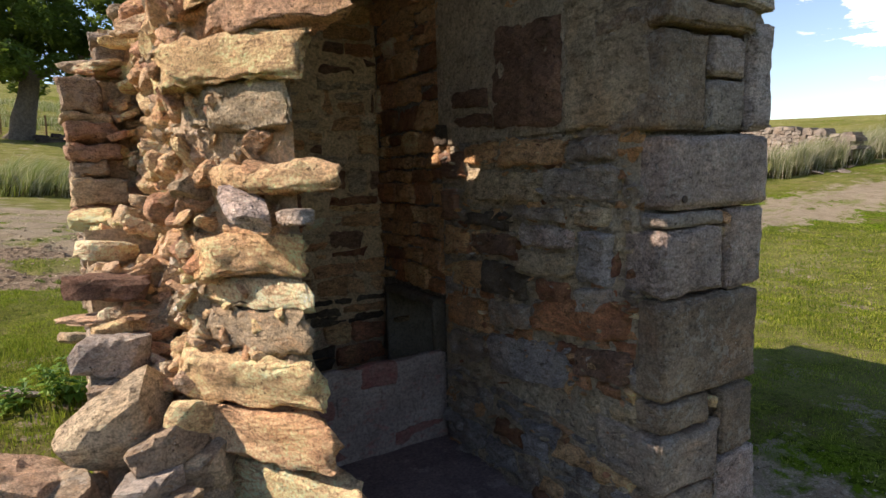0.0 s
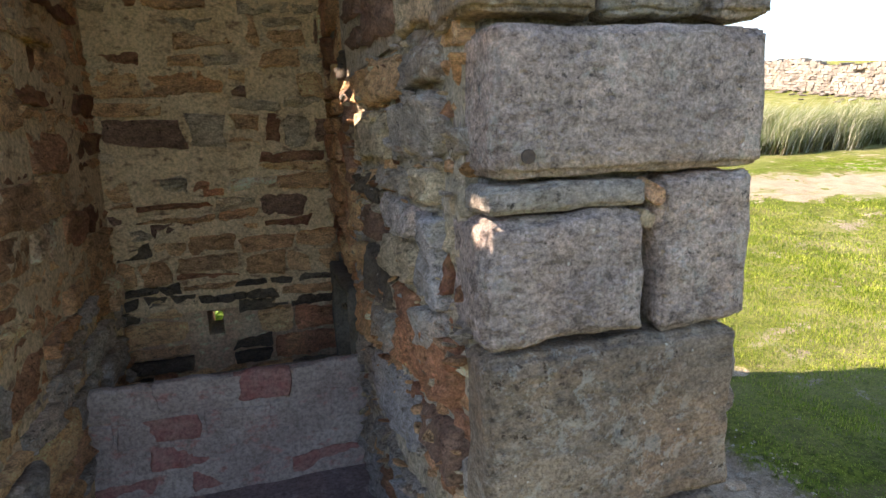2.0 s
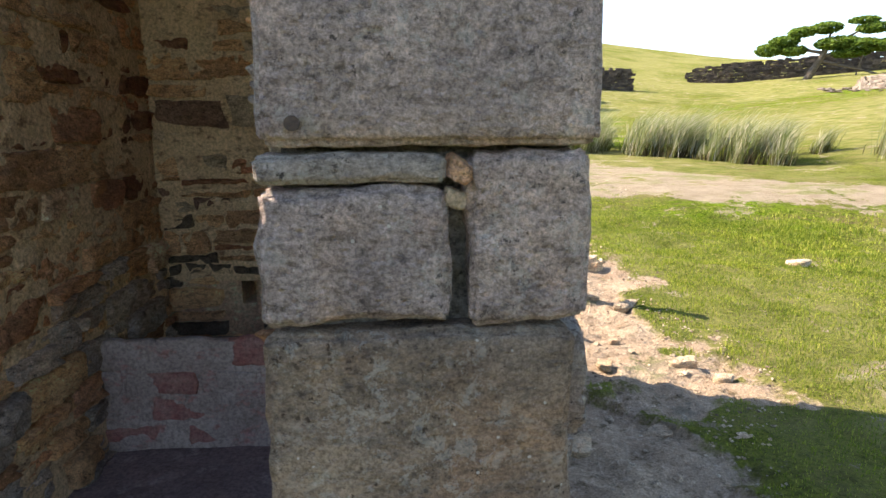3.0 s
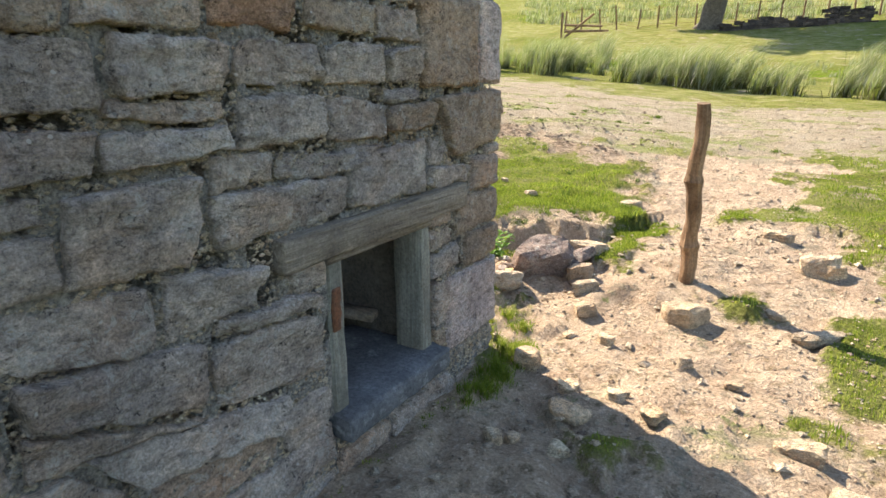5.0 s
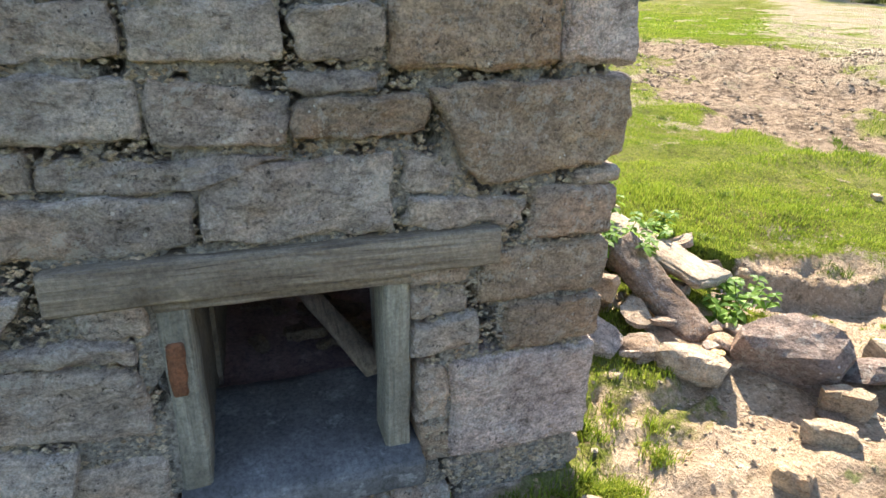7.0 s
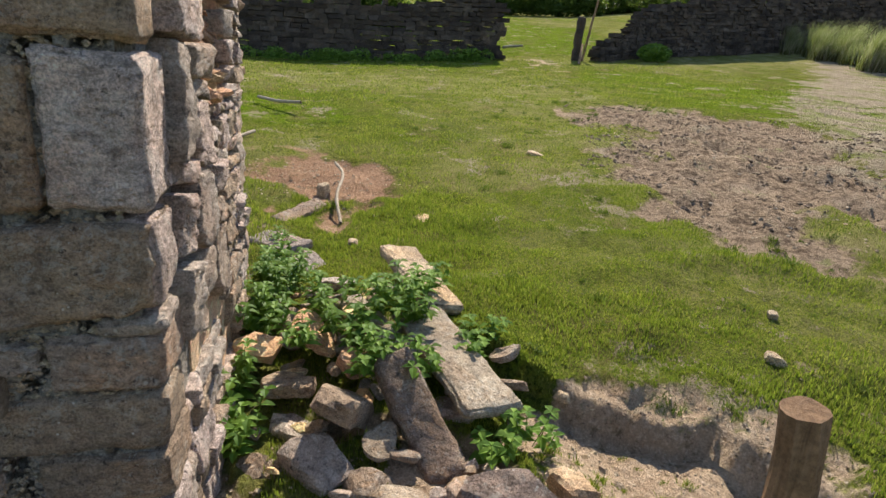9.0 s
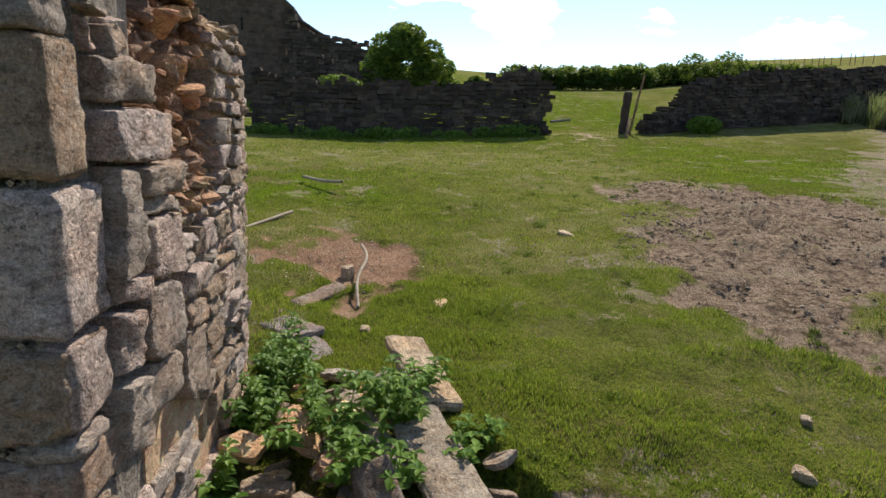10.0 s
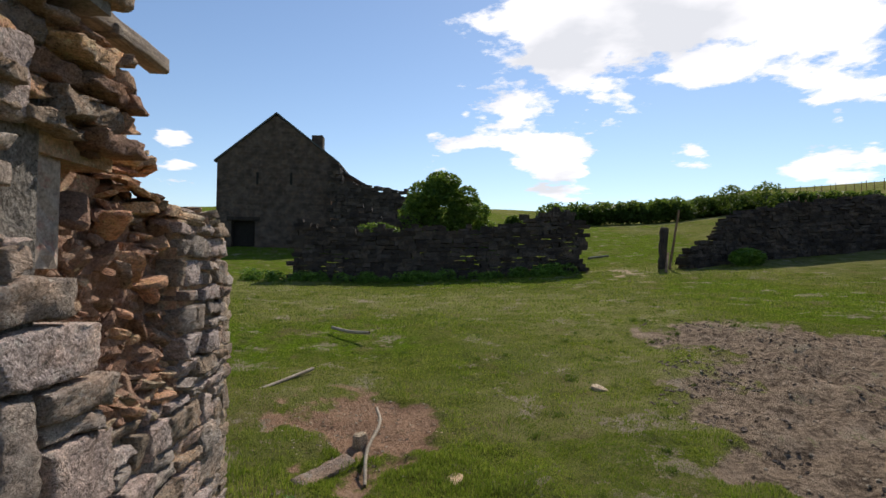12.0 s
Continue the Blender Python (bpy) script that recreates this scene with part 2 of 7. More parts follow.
M_MORTAR = plain_mat("lime_mortar_grey", (0.21, 0.18, 0.15), (0.40, 0.35, 0.29), 30, 0.95, 60, 1.0, 0.04, (0.10, 0.08, 0.066))
M_MORTAR_IN = plain_mat("lime_mortar_brown", (0.60, 0.41, 0.235), (0.72, 0.52, 0.31), 6, 0.95, 45, 0.9, 0.02, (0.301, 0.185, 0.112))
M_CORE = plain_mat("crumbled_mortar_core", (0.70, 0.54, 0.36), (0.56, 0.39, 0.26), 9, 0.95, 50, 1.0, 0.035, (0.60, 0.47, 0.30))
M_COREDARK = plain_mat("soot_mortar_core", (0.660, 0.482, 0.300), (0.577, 0.333, 0.214), 9, 0.95, 50, 1.0, 0.03, (0.660, 0.620, 0.371))
# much darker mortar, for the hatch reveals, head board and trough back
M_DARKMORTAR = plain_mat("dark_mortar", (0.10, 0.08, 0.06), (0.15, 0.12, 0.09), 8)
M_CLAY = plain_mat("red_brown_clay_core", (0.40, 0.225, 0.145), (0.50, 0.31, 0.205), 7, 0.95, 26, 1.0, 0.05, (0.29, 0.15, 0.095))
M_MORTAR_JAMB = plain_mat("gritty_brown_mortar", (0.46, 0.35, 0.235), (0.68, 0.55, 0.40), 13, 0.95, 55, 1.0, 0.04, (0.21, 0.155, 0.115))
M_PLASTER = plain_mat("old_plaster", (0.46, 0.36, 0.28), (0.33, 0.27, 0.215), 4, 0.9, 30, 0.4, 0.008, (0.36, 0.20, 0.16))
M_WHITEWASH = plain_mat("faded_whitewash", (0.37, 0.295, 0.26), (0.24, 0.18, 0.16), 4.5, 0.85, 35, 0.5, 0.008, (0.32, 0.16, 0.14))
M_REDBRICK = plain_mat("worn_red_block", (0.257, 0.099, 0.084), (0.291, 0.163, 0.139), 14, 0.88, 45, 0.5, 0.006)
M_SLATE = plain_mat("stone_slate", (0.16, 0.145, 0.12), (0.24, 0.21, 0.17), 5, 0.85, 30, 0.6, 0.012)
M_SILL = plain_mat("cement_sill", (0.135, 0.13, 0.127), (0.08, 0.077, 0.075), 5, 0.85, 30, 0.35, 0.006, (0.20, 0.195, 0.19))
M_FLOOR = plain_mat("dusty_floor", (0.25, 0.18, 0.17), (0.16, 0.115, 0.11), 4, 0.9, 40, 0.5, 0.01, (0.30, 0.24, 0.22))
M_RUST = plain_mat("rusted_iron", (0.17, 0.065, 0.03), (0.10, 0.05, 0.03), 22, 0.8, 90, 0.6, 0.004)


def wood_mat(name, c1, c2, axis, scale=1.0):
    """Weathered timber with the grain along one axis."""
    a = Mat(name, 0.85, 0.2)
    s = [46 * scale, 46 * scale, 46 * scale]
    s["xyz".index(axis)] = 2.2 * scale
    v = a.scaled(tuple(s))
    n = a.noise(1.0, 7, 0.7, v, 0.6)
    col = a.ramp(n, [(0.28, tuple(c * 0.3 for c in c1)), (0.42, c1), (0.6, c2), (0.75, tuple(c * 1.25 for c in c2))])
    col = a.mix(a.step(a.noise(5, 4), 0.45, 0.7), col, tuple(c * 0.72 for c in c1))
    return a.done(a.mix(1.0, col, a.ramp(a.noise(70, 8, 0.85), [(0.4, (0.72, 0.72, 0.72)), (0.6, (1.25, 1.25, 1.25))]), "MULTIPLY"), n, 0.9, 0.016)


M_WOODY = wood_mat("weathered_timber_lintel", (0.177, 0.136, 0.099), (0.272, 0.221, 0.164), "y", 1.3)
M_WOODZ = wood_mat("weathered_timber_post", (0.206, 0.184, 0.144), (0.309, 0.283, 0.223), "z")
M_WOODX = wood_mat("roof_timber", (0.24, 0.18, 0.13), (0.36, 0.28, 0.2), "x")
M_POST = wood_mat("fence_timber", (0.20, 0.115, 0.06), (0.33, 0.20, 0.11), "z", 0.7)
M_BARK = plain_mat("bark", (0.17, 0.135, 0.10), (0.09, 0.07, 0.055), 6, 0.95, 20, 1.0, 0.04)


def leaf_mat(name, c1, c2, c3, rough=0.55):
    a = Mat(name, rough, 0.15)
    r = a.geo.outputs["Random Per Island"]
    col = a.ramp(r, [(0.0, c1), (0.5, c2), (1.0, c3)])
    col = a.mix(a.step(a.noise(1.2, 4), 0.4, 0.65), col, a.mix(0.5, col, c1))
    t = a.n.new("ShaderNodeBsdfTranslucent")
    a.link(a.mix(0.5, col, (0.30, 0.42, 0.05)), t.inputs[0])
    mx = a.n.new("ShaderNodeMixShader")
    mx.inputs[0].default_value = 0.35
    a.l.new(a.b.outputs[0], mx.inputs[1])
    a.l.new(t.outputs[0], mx.inputs[2])
    a.l.new(mx.outputs[0], a.n["Material Output"].inputs["Surface"])
    return a.done(col)


M_BLADE = leaf_mat("grass_blade", (0.04, 0.07, 0.007), (0.20, 0.25, 0.016), (0.47, 0.44, 0.09))
M_TUFT = leaf_mat("coarse_grass", (0.03, 0.05, 0.008), (0.06, 0.095, 0.012), (0.13, 0.15, 0.03))
M_NETTLE = leaf_mat("nettle_leaf", (0.06, 0.13, 0.02), (0.14, 0.25, 0.035), (0.24, 0.36, 0.07))
M_RUSH = leaf_mat("rush_stem", (0.10, 0.12, 0.045), (0.27, 0.255, 0.145), (0.62, 0.54, 0.42), 0.7)
# dead brown rush bases, darkened to carry the shadow low in the clumps
M_RUSH_BASE_SHADED = leaf_mat("dead_rush_base_shaded", (0.035, 0.022, 0.014), (0.07, 0.045, 0.028), (0.15, 0.11, 0.06), 0.9)
M_TREE = leaf_mat("tree_leaf", (0.035, 0.06, 0.015), (0.06, 0.10, 0.02), (0.10, 0.15, 0.03))
M_BUSH = leaf_mat("bush_leaf", (0.05, 0.09, 0.015), (0.10, 0.17, 0.027), (0.18, 0.25, 0.045))


def ground_mat():
    """Turf, trodden earth and the sandy track, told apart by the ground's own attributes and broken up by noise."""
    a = Mat("turf_and_earth", 1.0, 0.0)
    at = a.n.new("ShaderNodeAttribute")
    at.attribute_name = "cover"
    mud = at.outputs["Alpha"]
    sep = a.n.new("ShaderNodeSeparateColor")
    a.l.new(at.outputs["Color"], sep.inputs[0])
    earth, track, dry = sep.outputs[0], sep.outputs[1], sep.outputs[2]
    n1, n2, n3 = a.noise(0.35, 6, 0.6), a.noise(3.0, 6, 0.65), a.noise(26, 5, 0.7)
    fine = a.noise(85, 4, 0.75)
    green = a.mix(a.step(n1, 0.35, 0.65), (0.105, 0.145, 0.013), (0.185, 0.20, 0.024))
    green = a.mix(a.math("MULTIPLY", a.step(dry, 0.25, 0.0), 0.8), green, (0.145, 0.225, 0.015))
    green = a.mix(a.math("MULTIPLY", a.step(n2, 0.45, 0.7), 0.7), green, (0.22, 0.18, 0.07))
    green = a.mix(a.math("MULTIPLY", a.step(a.noise(1.3, 6, 0.7), 0.55, 0.65), 0.7), green, (0.085, 0.105, 0.02))
    green = a.mix(a.step(n3, 0.45, 0.62), green, (0.035, 0.055, 0.008))
    green = a.mix(a.math("MULTIPLY", a.step(a.noise(5.5, 8, 0.75), 0.54, 0.62), 0.75), green, (0.05, 0.065, 0.015))
    green = a.mix(a.math("MULTIPLY", a.step(a.noise(0.8, 7, 0.72, a.scaled((1.0, 1.5, 1.0))), 0.53, 0.62), 0.7), green, (0.175, 0.135, 0.06))
    straw = a.mix(a.step(n2, 0.35, 0.65), (0.30, 0.255, 0.12), (0.20, 0.21, 0.06))
    col = a.mix(a.math("MULTIPLY", dry, a.step(a.noise(1.6, 5, 0.65), 0.30, 0.6)), green, straw)
    soil = a.mix(a.step(n2, 0.35, 0.65), (0.54, 0.42, 0.30), (0.37, 0.27, 0.19))
    soil = a.mix(a.step(n3, 0.5, 0.7), soil, (0.62, 0.50, 0.38))
    soil = a.mix(a.math("MULTIPLY", a.step(a.noise(18, 6, 0.75), 0.57, 0.64), 0.6), soil, (0.19, 0.13, 0.09))
    vd = a.n.new("ShaderNodeVectorMath")
    vd.operation = "DISTANCE"
    a.l.new(a.pos, vd.inputs[0])
    vd.inputs[1].default_value = (-5.2, .5, .4)
    soil = a.mix(a.math("MULTIPLY", a.step(vd.outputs["Value"], 2.4, 1.4), 0.8), soil, a.mix(1.0, soil, (0.72, 0.56, 0.50), "MULTIPLY"))
    soil = a.mix(a.math("MULTIPLY", a.step(a.noise(12, 5, 0.7), 0.56, 0.66), 0.6), soil, (0.10, 0.085, 0.04))
    soil = a.mix(1.0, soil, (1.0, 0.96, 0.91), "MULTIPLY")
    dk = a.mix(a.step(a.noise(8, 9, 0.8), 0.43, 0.55), (0.075, 0.053, 0.038), (0.34, 0.25, 0.17))
    dk = a.mix(a.math("MULTIPLY", a.step(a.noise(2.2, 6, 0.7), 0.55, 0.66), 0.7), dk, (0.46, 0.35, 0.25))
    soil = a.mix(a.math("MULTIPLY", mud, 0.85, True), soil, dk)
    sand = a.mix(a.step(n2, 0.35, 0.7), (0.38, 0.31, 0.22), (0.27, 0.21, 0.14))
    sand = a.mix(a.step(a.noise(1.1, 6, 0.7, a.scaled((0.5, 1.4, 1))), 0.52, 0.62), sand, (0.22, 0.22, 0.09))
    br = a.math("ADD", a.math("MULTIPLY", a.math("SUBTRACT", n3, 0.5), 1.3), a.math("ADD", a.math("MULTIPLY", a.math("SUBTRACT", a.noise(6, 5, 0.7), 0.5), 1.8), a.math("MULTIPLY", a.math("SUBTRACT", a.noise(1.1, 7, 0.72), 0.5), 4.6)))
    e = a.step(a.math("ADD", earth, a.math("MULTIPLY", br, 0.24)), 0.40, 0.54)
    t = a.step(a.math("ADD", track, br), 0.40, 0.60)
    col = a.mix(e, col, soil)
    col = a.mix(t, col, sand)
    col = a.mix(0.9, col, a.ramp(fine, [(0.28, (0.55, 0.55, 0.55)), (0.5, (1, 1, 1)), (0.72, (1.45, 1.45, 1.45))]), "MULTIPLY")
    h = a.math("ADD", a.math("MULTIPLY", n3, 1.2), a.math("MULTIPLY", fine, 0.5))
    h = a.math("ADD", h, a.noise(9, 6, 0.65))
    return a.done(col, h, 1.0, 0.05)


M_GROUND = ground_mat()
M_CLOD = plain_mat("dry_mud_clod", (0.13, 0.092, 0.063), (0.26, 0.19, 0.135), 7, 1.0, 30, 0.8, 0.01)

# ---- the land ----


def lattice(ix, iy, seed):
    h = (ix * 374761393 + iy * 668265263 + seed * 974711) & 0xFFFFFFFF
    h = ((h ^ (h >> 13)) * 1274126177) & 0xFFFFFFFF
    return ((h ^ (h >> 16)) & 0xFFFF) / 65535.0


def vnoise(x, y, size, seed=0, octaves=3):
    """Smooth value noise about 0, for arrays."""
    x, y = np.asarray(x, float), np.asarray(y, float)
    total, amp, norm = np.zeros(np.broadcast(x, y).shape), 1.0, 0.0
    for o in range(octaves):
        u, v = x / size * 2 ** o, y / size * 2 ** o
        ix, iy = np.floor(u).astype(np.int64), np.floor(v).astype(np.int64)
        fx, fy = u - ix, v - iy
        fx, fy = fx * fx * (3 - 2 * fx), fy * fy * (3 - 2 * fy)
        a, b = lattice(ix, iy, seed + o), lattice(ix + 1, iy, seed + o)
        c, d = lattice(ix, iy + 1, seed + o), lattice(ix + 1, iy + 1, seed + o)
        total += amp * ((a * (1 - fx) + b * fx) * (1 - fy) + (c * (1 - fx) + d * fx) * fy - 0.5)
        norm, amp = norm + amp, amp * 0.5
    return total / norm * 2


SKYLINE = [(-180, .06), (-68, .064), (-60, .068), (-50, .084), (-40, .092), (-30, .104), (-17, .143), (0, .144), (20, .150), (45, .126), (60, .118), (66, .100), (78, .092), (95, .10), (125, .07), (180, .06)]


def smooth(t):
    t = np.clip(t, 0, 1)
    return t * t * (3 - 2 * t)


TRACK = [(-30, 34, 2.4), (-15, 19, 2.4), (-8.5, 13.2, 2.8), (-4, 10.6, 3.2), (0, 9.8, 3.4), (3, 9.4, 2.8), (5.5, 7.6, 1.7), (8, 6.0, 1.2), (13, 4.9, 1.2), (20, 4.6, 1.2), (60, 2, 1.2)]


def track_mask(x, y):
    """1 on the sandy track, falling to 0 past its edges."""
    best = np.full(np.shape(x), -9.0)
    for (x0, y0, w0), (x1, y1, w1) in zip(TRACK, TRACK[1:]):
        dx, dy = x1 - x0, y1 - y0
        t = np.clip(((x - x0) * dx + (y - y0) * dy) / (dx * dx + dy * dy), 0, 1)
        d = np.hypot(x - x0 - t * dx, y - y0 - t * dy)
        best = np.maximum(best, (w0 + t * (w1 - w0)) - d)
    return np.clip(0.5 + best / 1.2, 0, 1)


def blob(x, y, cx, cy, rx, ry, turn=0.0):
    c, s = math.cos(radians(turn)), math.sin(radians(turn))
    u, v = (x - cx) * c + (y - cy) * s, -(x - cx) * s + (y - cy) * c
    return np.clip(1.35 - np.hypot(u / rx, v / ry), 0, 1)


BARE = [(0.75, 0.3, 1.35, 1.5, 35), (1.0, 2.2, 1.1, 1.6, -10), (0.5, 4.4, 0.9, 1.6, 10), (0.3, -1.3, 0.75, 1.6, 0), (0.4, -3.3, 0.9, 0.9, 0), (.70, -1.35, .65, .95, 10), (1.15, -.7, .7, .8, 0, .8), (0.0, 1.1, 0.6, 0.5, 10),
        (-5.2, 0.55, 1.5, 0.95, 15, .85), (-.35, 2.1, .6, .75, -35), (-1.2, 6.0, 1.9, 1.0, -10, .6), (0.6, 6.0, 1.2, 1.6, 0), (1.2, 4.35, 0.5, 0.25, -10, .6), (1.2, 2.9, 0.6, 0.5, 0, .6), (-7.2, 7.6, 3.2, 1.4, 38), (-5.4, 6.5, 4.2, 1.9, -4), (-3.6, 5.0, 1.2, .9, 20, .6), 
        (-4.4, 4.75, 2.0, 1.0, 0), (-19.5, 9.0, 3.5, 0.8, 0, .6), (-2.3, -3.6, 1.2, 0.9, 0)]


def earth_mask(x, y):
    m = np.zeros(np.shape(x))
    for b in BARE:
        m = np.maximum(m, blob(x, y, *b[:5]) * (b[5] if len(b) > 5 else 1))
    return m


def bareness(x, y):
    """1 on bare ground, 0 on turf, with a ragged edge at about one half."""
    m = earth_mask(x, y)
    return np.clip(m + (.8 * vnoise(x, y, 1.1, 33, 5) + .5 * vnoise(x, y, .3, 35, 4)) * smooth(m / .2) * smooth((1.02 - m) / .35), 0, 1)


SCARP = [(-1.25, 1.62), (-.93, 1.90), (-.76, 2.12), (-.66, 2.38), (-.42, 2.50), (-.12, 2.66), (.0, 2.9)]


def land(x, y, detail=True):
    """Height of the ground."""
    x, y = np.asarray(x, float), np.asarray(y, float)
    r = np.hypot(x, y) + 1e-6
    a = -x
    near = .085 * np.clip(a, 0, 6) + .06 * np.clip(a - 6, 0, 60) + .06 * np.clip(y - .4, 0, 80) - .035 * np.clip(x - 1, 0, 6) * (1 - smooth((y - 2) / 5))
    near = near + .11 * np.exp(-((x - .55) ** 2 + (y - 1.75) ** 2) / .5)
    near = near + .10 * np.exp(-((x + 1.6) ** 2 / 1.6 + (y - .9) ** 2 / .5))
    yaw = np.degrees(np.arctan2(-x, y))
    e = np.interp(yaw, [s[0] for s in SKYLINE], [s[1] for s in SKYLINE])
    east = smooth((-yaw - 25) / 25)
    r0, r1 = 20 - 10 * east, 200 - 100 * east
    w = smooth(np.log(np.maximum(r, r0) / r0) / np.log(r1 / r0))
    cap = np.minimum(r, 210)
    z = near * (1 - w) + w * (1.5 + e * cap) - np.clip(r - 230, 0, 4000) * 0.05
    if detail:
        soft = smooth((r - 0.3) / 2)
        z = z + 0.05 * vnoise(x, y, 1.7, 3, 3) * soft + 0.5 * vnoise(x, y, 25, 8, 2) * smooth((r - 15) / 40)
        em = bareness(x, y)
        bare = smooth((em - 0.40) / 0.14)
        near_by = smooth((16 - r) / 6)
        z = z + near_by * (bare * (0.05 * vnoise(x, y, 0.30, 11, 3) + 0.03 * vnoise(x, y, .13, 19, 2)) + (1 - bare) * (.035 + .036 * vnoise(x, y, .30, 15, 3)))
        z = z + blob(x, y, -5.6, 6.6, 4.2, 2.2, -4) * 0.15 * vnoise(x, y, 0.42, 5, 3)
        z = z + .05 * vnoise(x, y, .5, 27, 2) * smooth((x + 4) / 2) * smooth((y - 1.8) / .6) * (1 - smooth((y - 5) / 2)) * (1 - bare)
        # the little scarp where the turf breaks off above the trodden earth
        best, side = np.full(np.shape(x), 9.0), np.zeros(np.shape(x))
        for (x0, y0), (x1, y1) in zip(SCARP, SCARP[1:]):
            dx, dy = x1 - x0, y1 - y0
            q = np.clip(((x - x0) * dx + (y - y0) * dy) / (dx * dx + dy * dy), 0, 1)
            d = np.hypot(x - x0 - q * dx, y - y0 - q * dy)
            side = np.where(d < best, np.sign((x - x0) * dy - (y - y0) * dx), side)
            best = np.minimum(best, d)
        line = best * side + .04 * vnoise(x, y, .22, 61, 2)
        z = z - .19 * smooth((line + .02) / .07) * np.exp(-np.clip(line, 0, 3) / .55) * smooth((1.2 - best) / .8)
    z = z - 0.5 * ((x > -1.9) & (x < -.1) & (y > -2.6) & (y < -.15))
    return z


def ground_z(x, y):
    return float(land(np.array([x]), np.array([y]))[0])


def mesh_from(name, verts, faces, mat, parent=None, smooth_on=False):
    me = bpy.data.meshes.new(name)
    me.from_pydata(verts, [], faces)
    me.materials.append(mat)
    if smooth_on:
        me.polygons.foreach_set("use_smooth", [True] * len(me.polygons))
    me.update()
    ob = new(name, me)
    ob.parent = parent
    return ob


def build_ground():
    n = 560
    rings = [0.0]
    r, out = 0.12, []
    while r < 4000:
        out.append(r)
        r *= 1.015 if 1.0 < r < 9 else 1.024 if 1.0 < r < 18 else 1.045
        r += 0.012
    out = np.array(out)
    ang = np.linspace(0, 2 * math.pi, n, endpoint=False)
    X = np.outer(out, np.cos(ang))
    Y = np.outer(out, np.sin(ang))
    Z = land(X, Y)
    verts = np.stack([X.ravel(), Y.ravel(), Z.ravel()], 1)
    k = len(out)
    i, j = np.meshgrid(np.arange(k - 1), np.arange(n), indexing="ij")
    q = np.stack([i * n + j, (i + 1) * n + j, (i + 1) * n + (j + 1) % n, i * n + (j + 1) % n], -1).reshape(-1, 4)
    centre = [list(range(n))]
    ob = mesh_from("ground", verts.tolist(), q.tolist() + centre, M_GROUND, None, True)
    col = ob.data.color_attributes.new("cover", "FLOAT_COLOR", "POINT")
    x, y = verts[:, 0], verts[:, 1]
    dry = np.clip(0.45 + 1.3 * vnoise(x, y, 5, 21, 3) + 0.35 * smooth((y - 20) / 20) - 1.2 * smooth((-x - 22) / 3) * smooth((20 - y) / 6) - .35 * blob(x, y, -2.2, 2.6, 3.4, 2.2, -20), 0, 1)
    mud = np.maximum(np.maximum(blob(x, y, -5.4, 6.5, 4.4, 2.3, -4), blob(x, y, -7.2, 7.6, 3.4, 1.8, 38)), blob(x, y, -4.3, 4.8, 2.2, 1.2, 0))
    data = np.stack([bareness(x, y), track_mask(x, y), dry, np.clip(mud * 2, 0, 1)], 1)
    col.data.foreach_set("color", data.ravel())
    return tagged(ob, kind="structure")


build_ground()

# ---- stones ----


def wob(p, f, amp):
    return noise.noise(Vector(p) * f) * amp


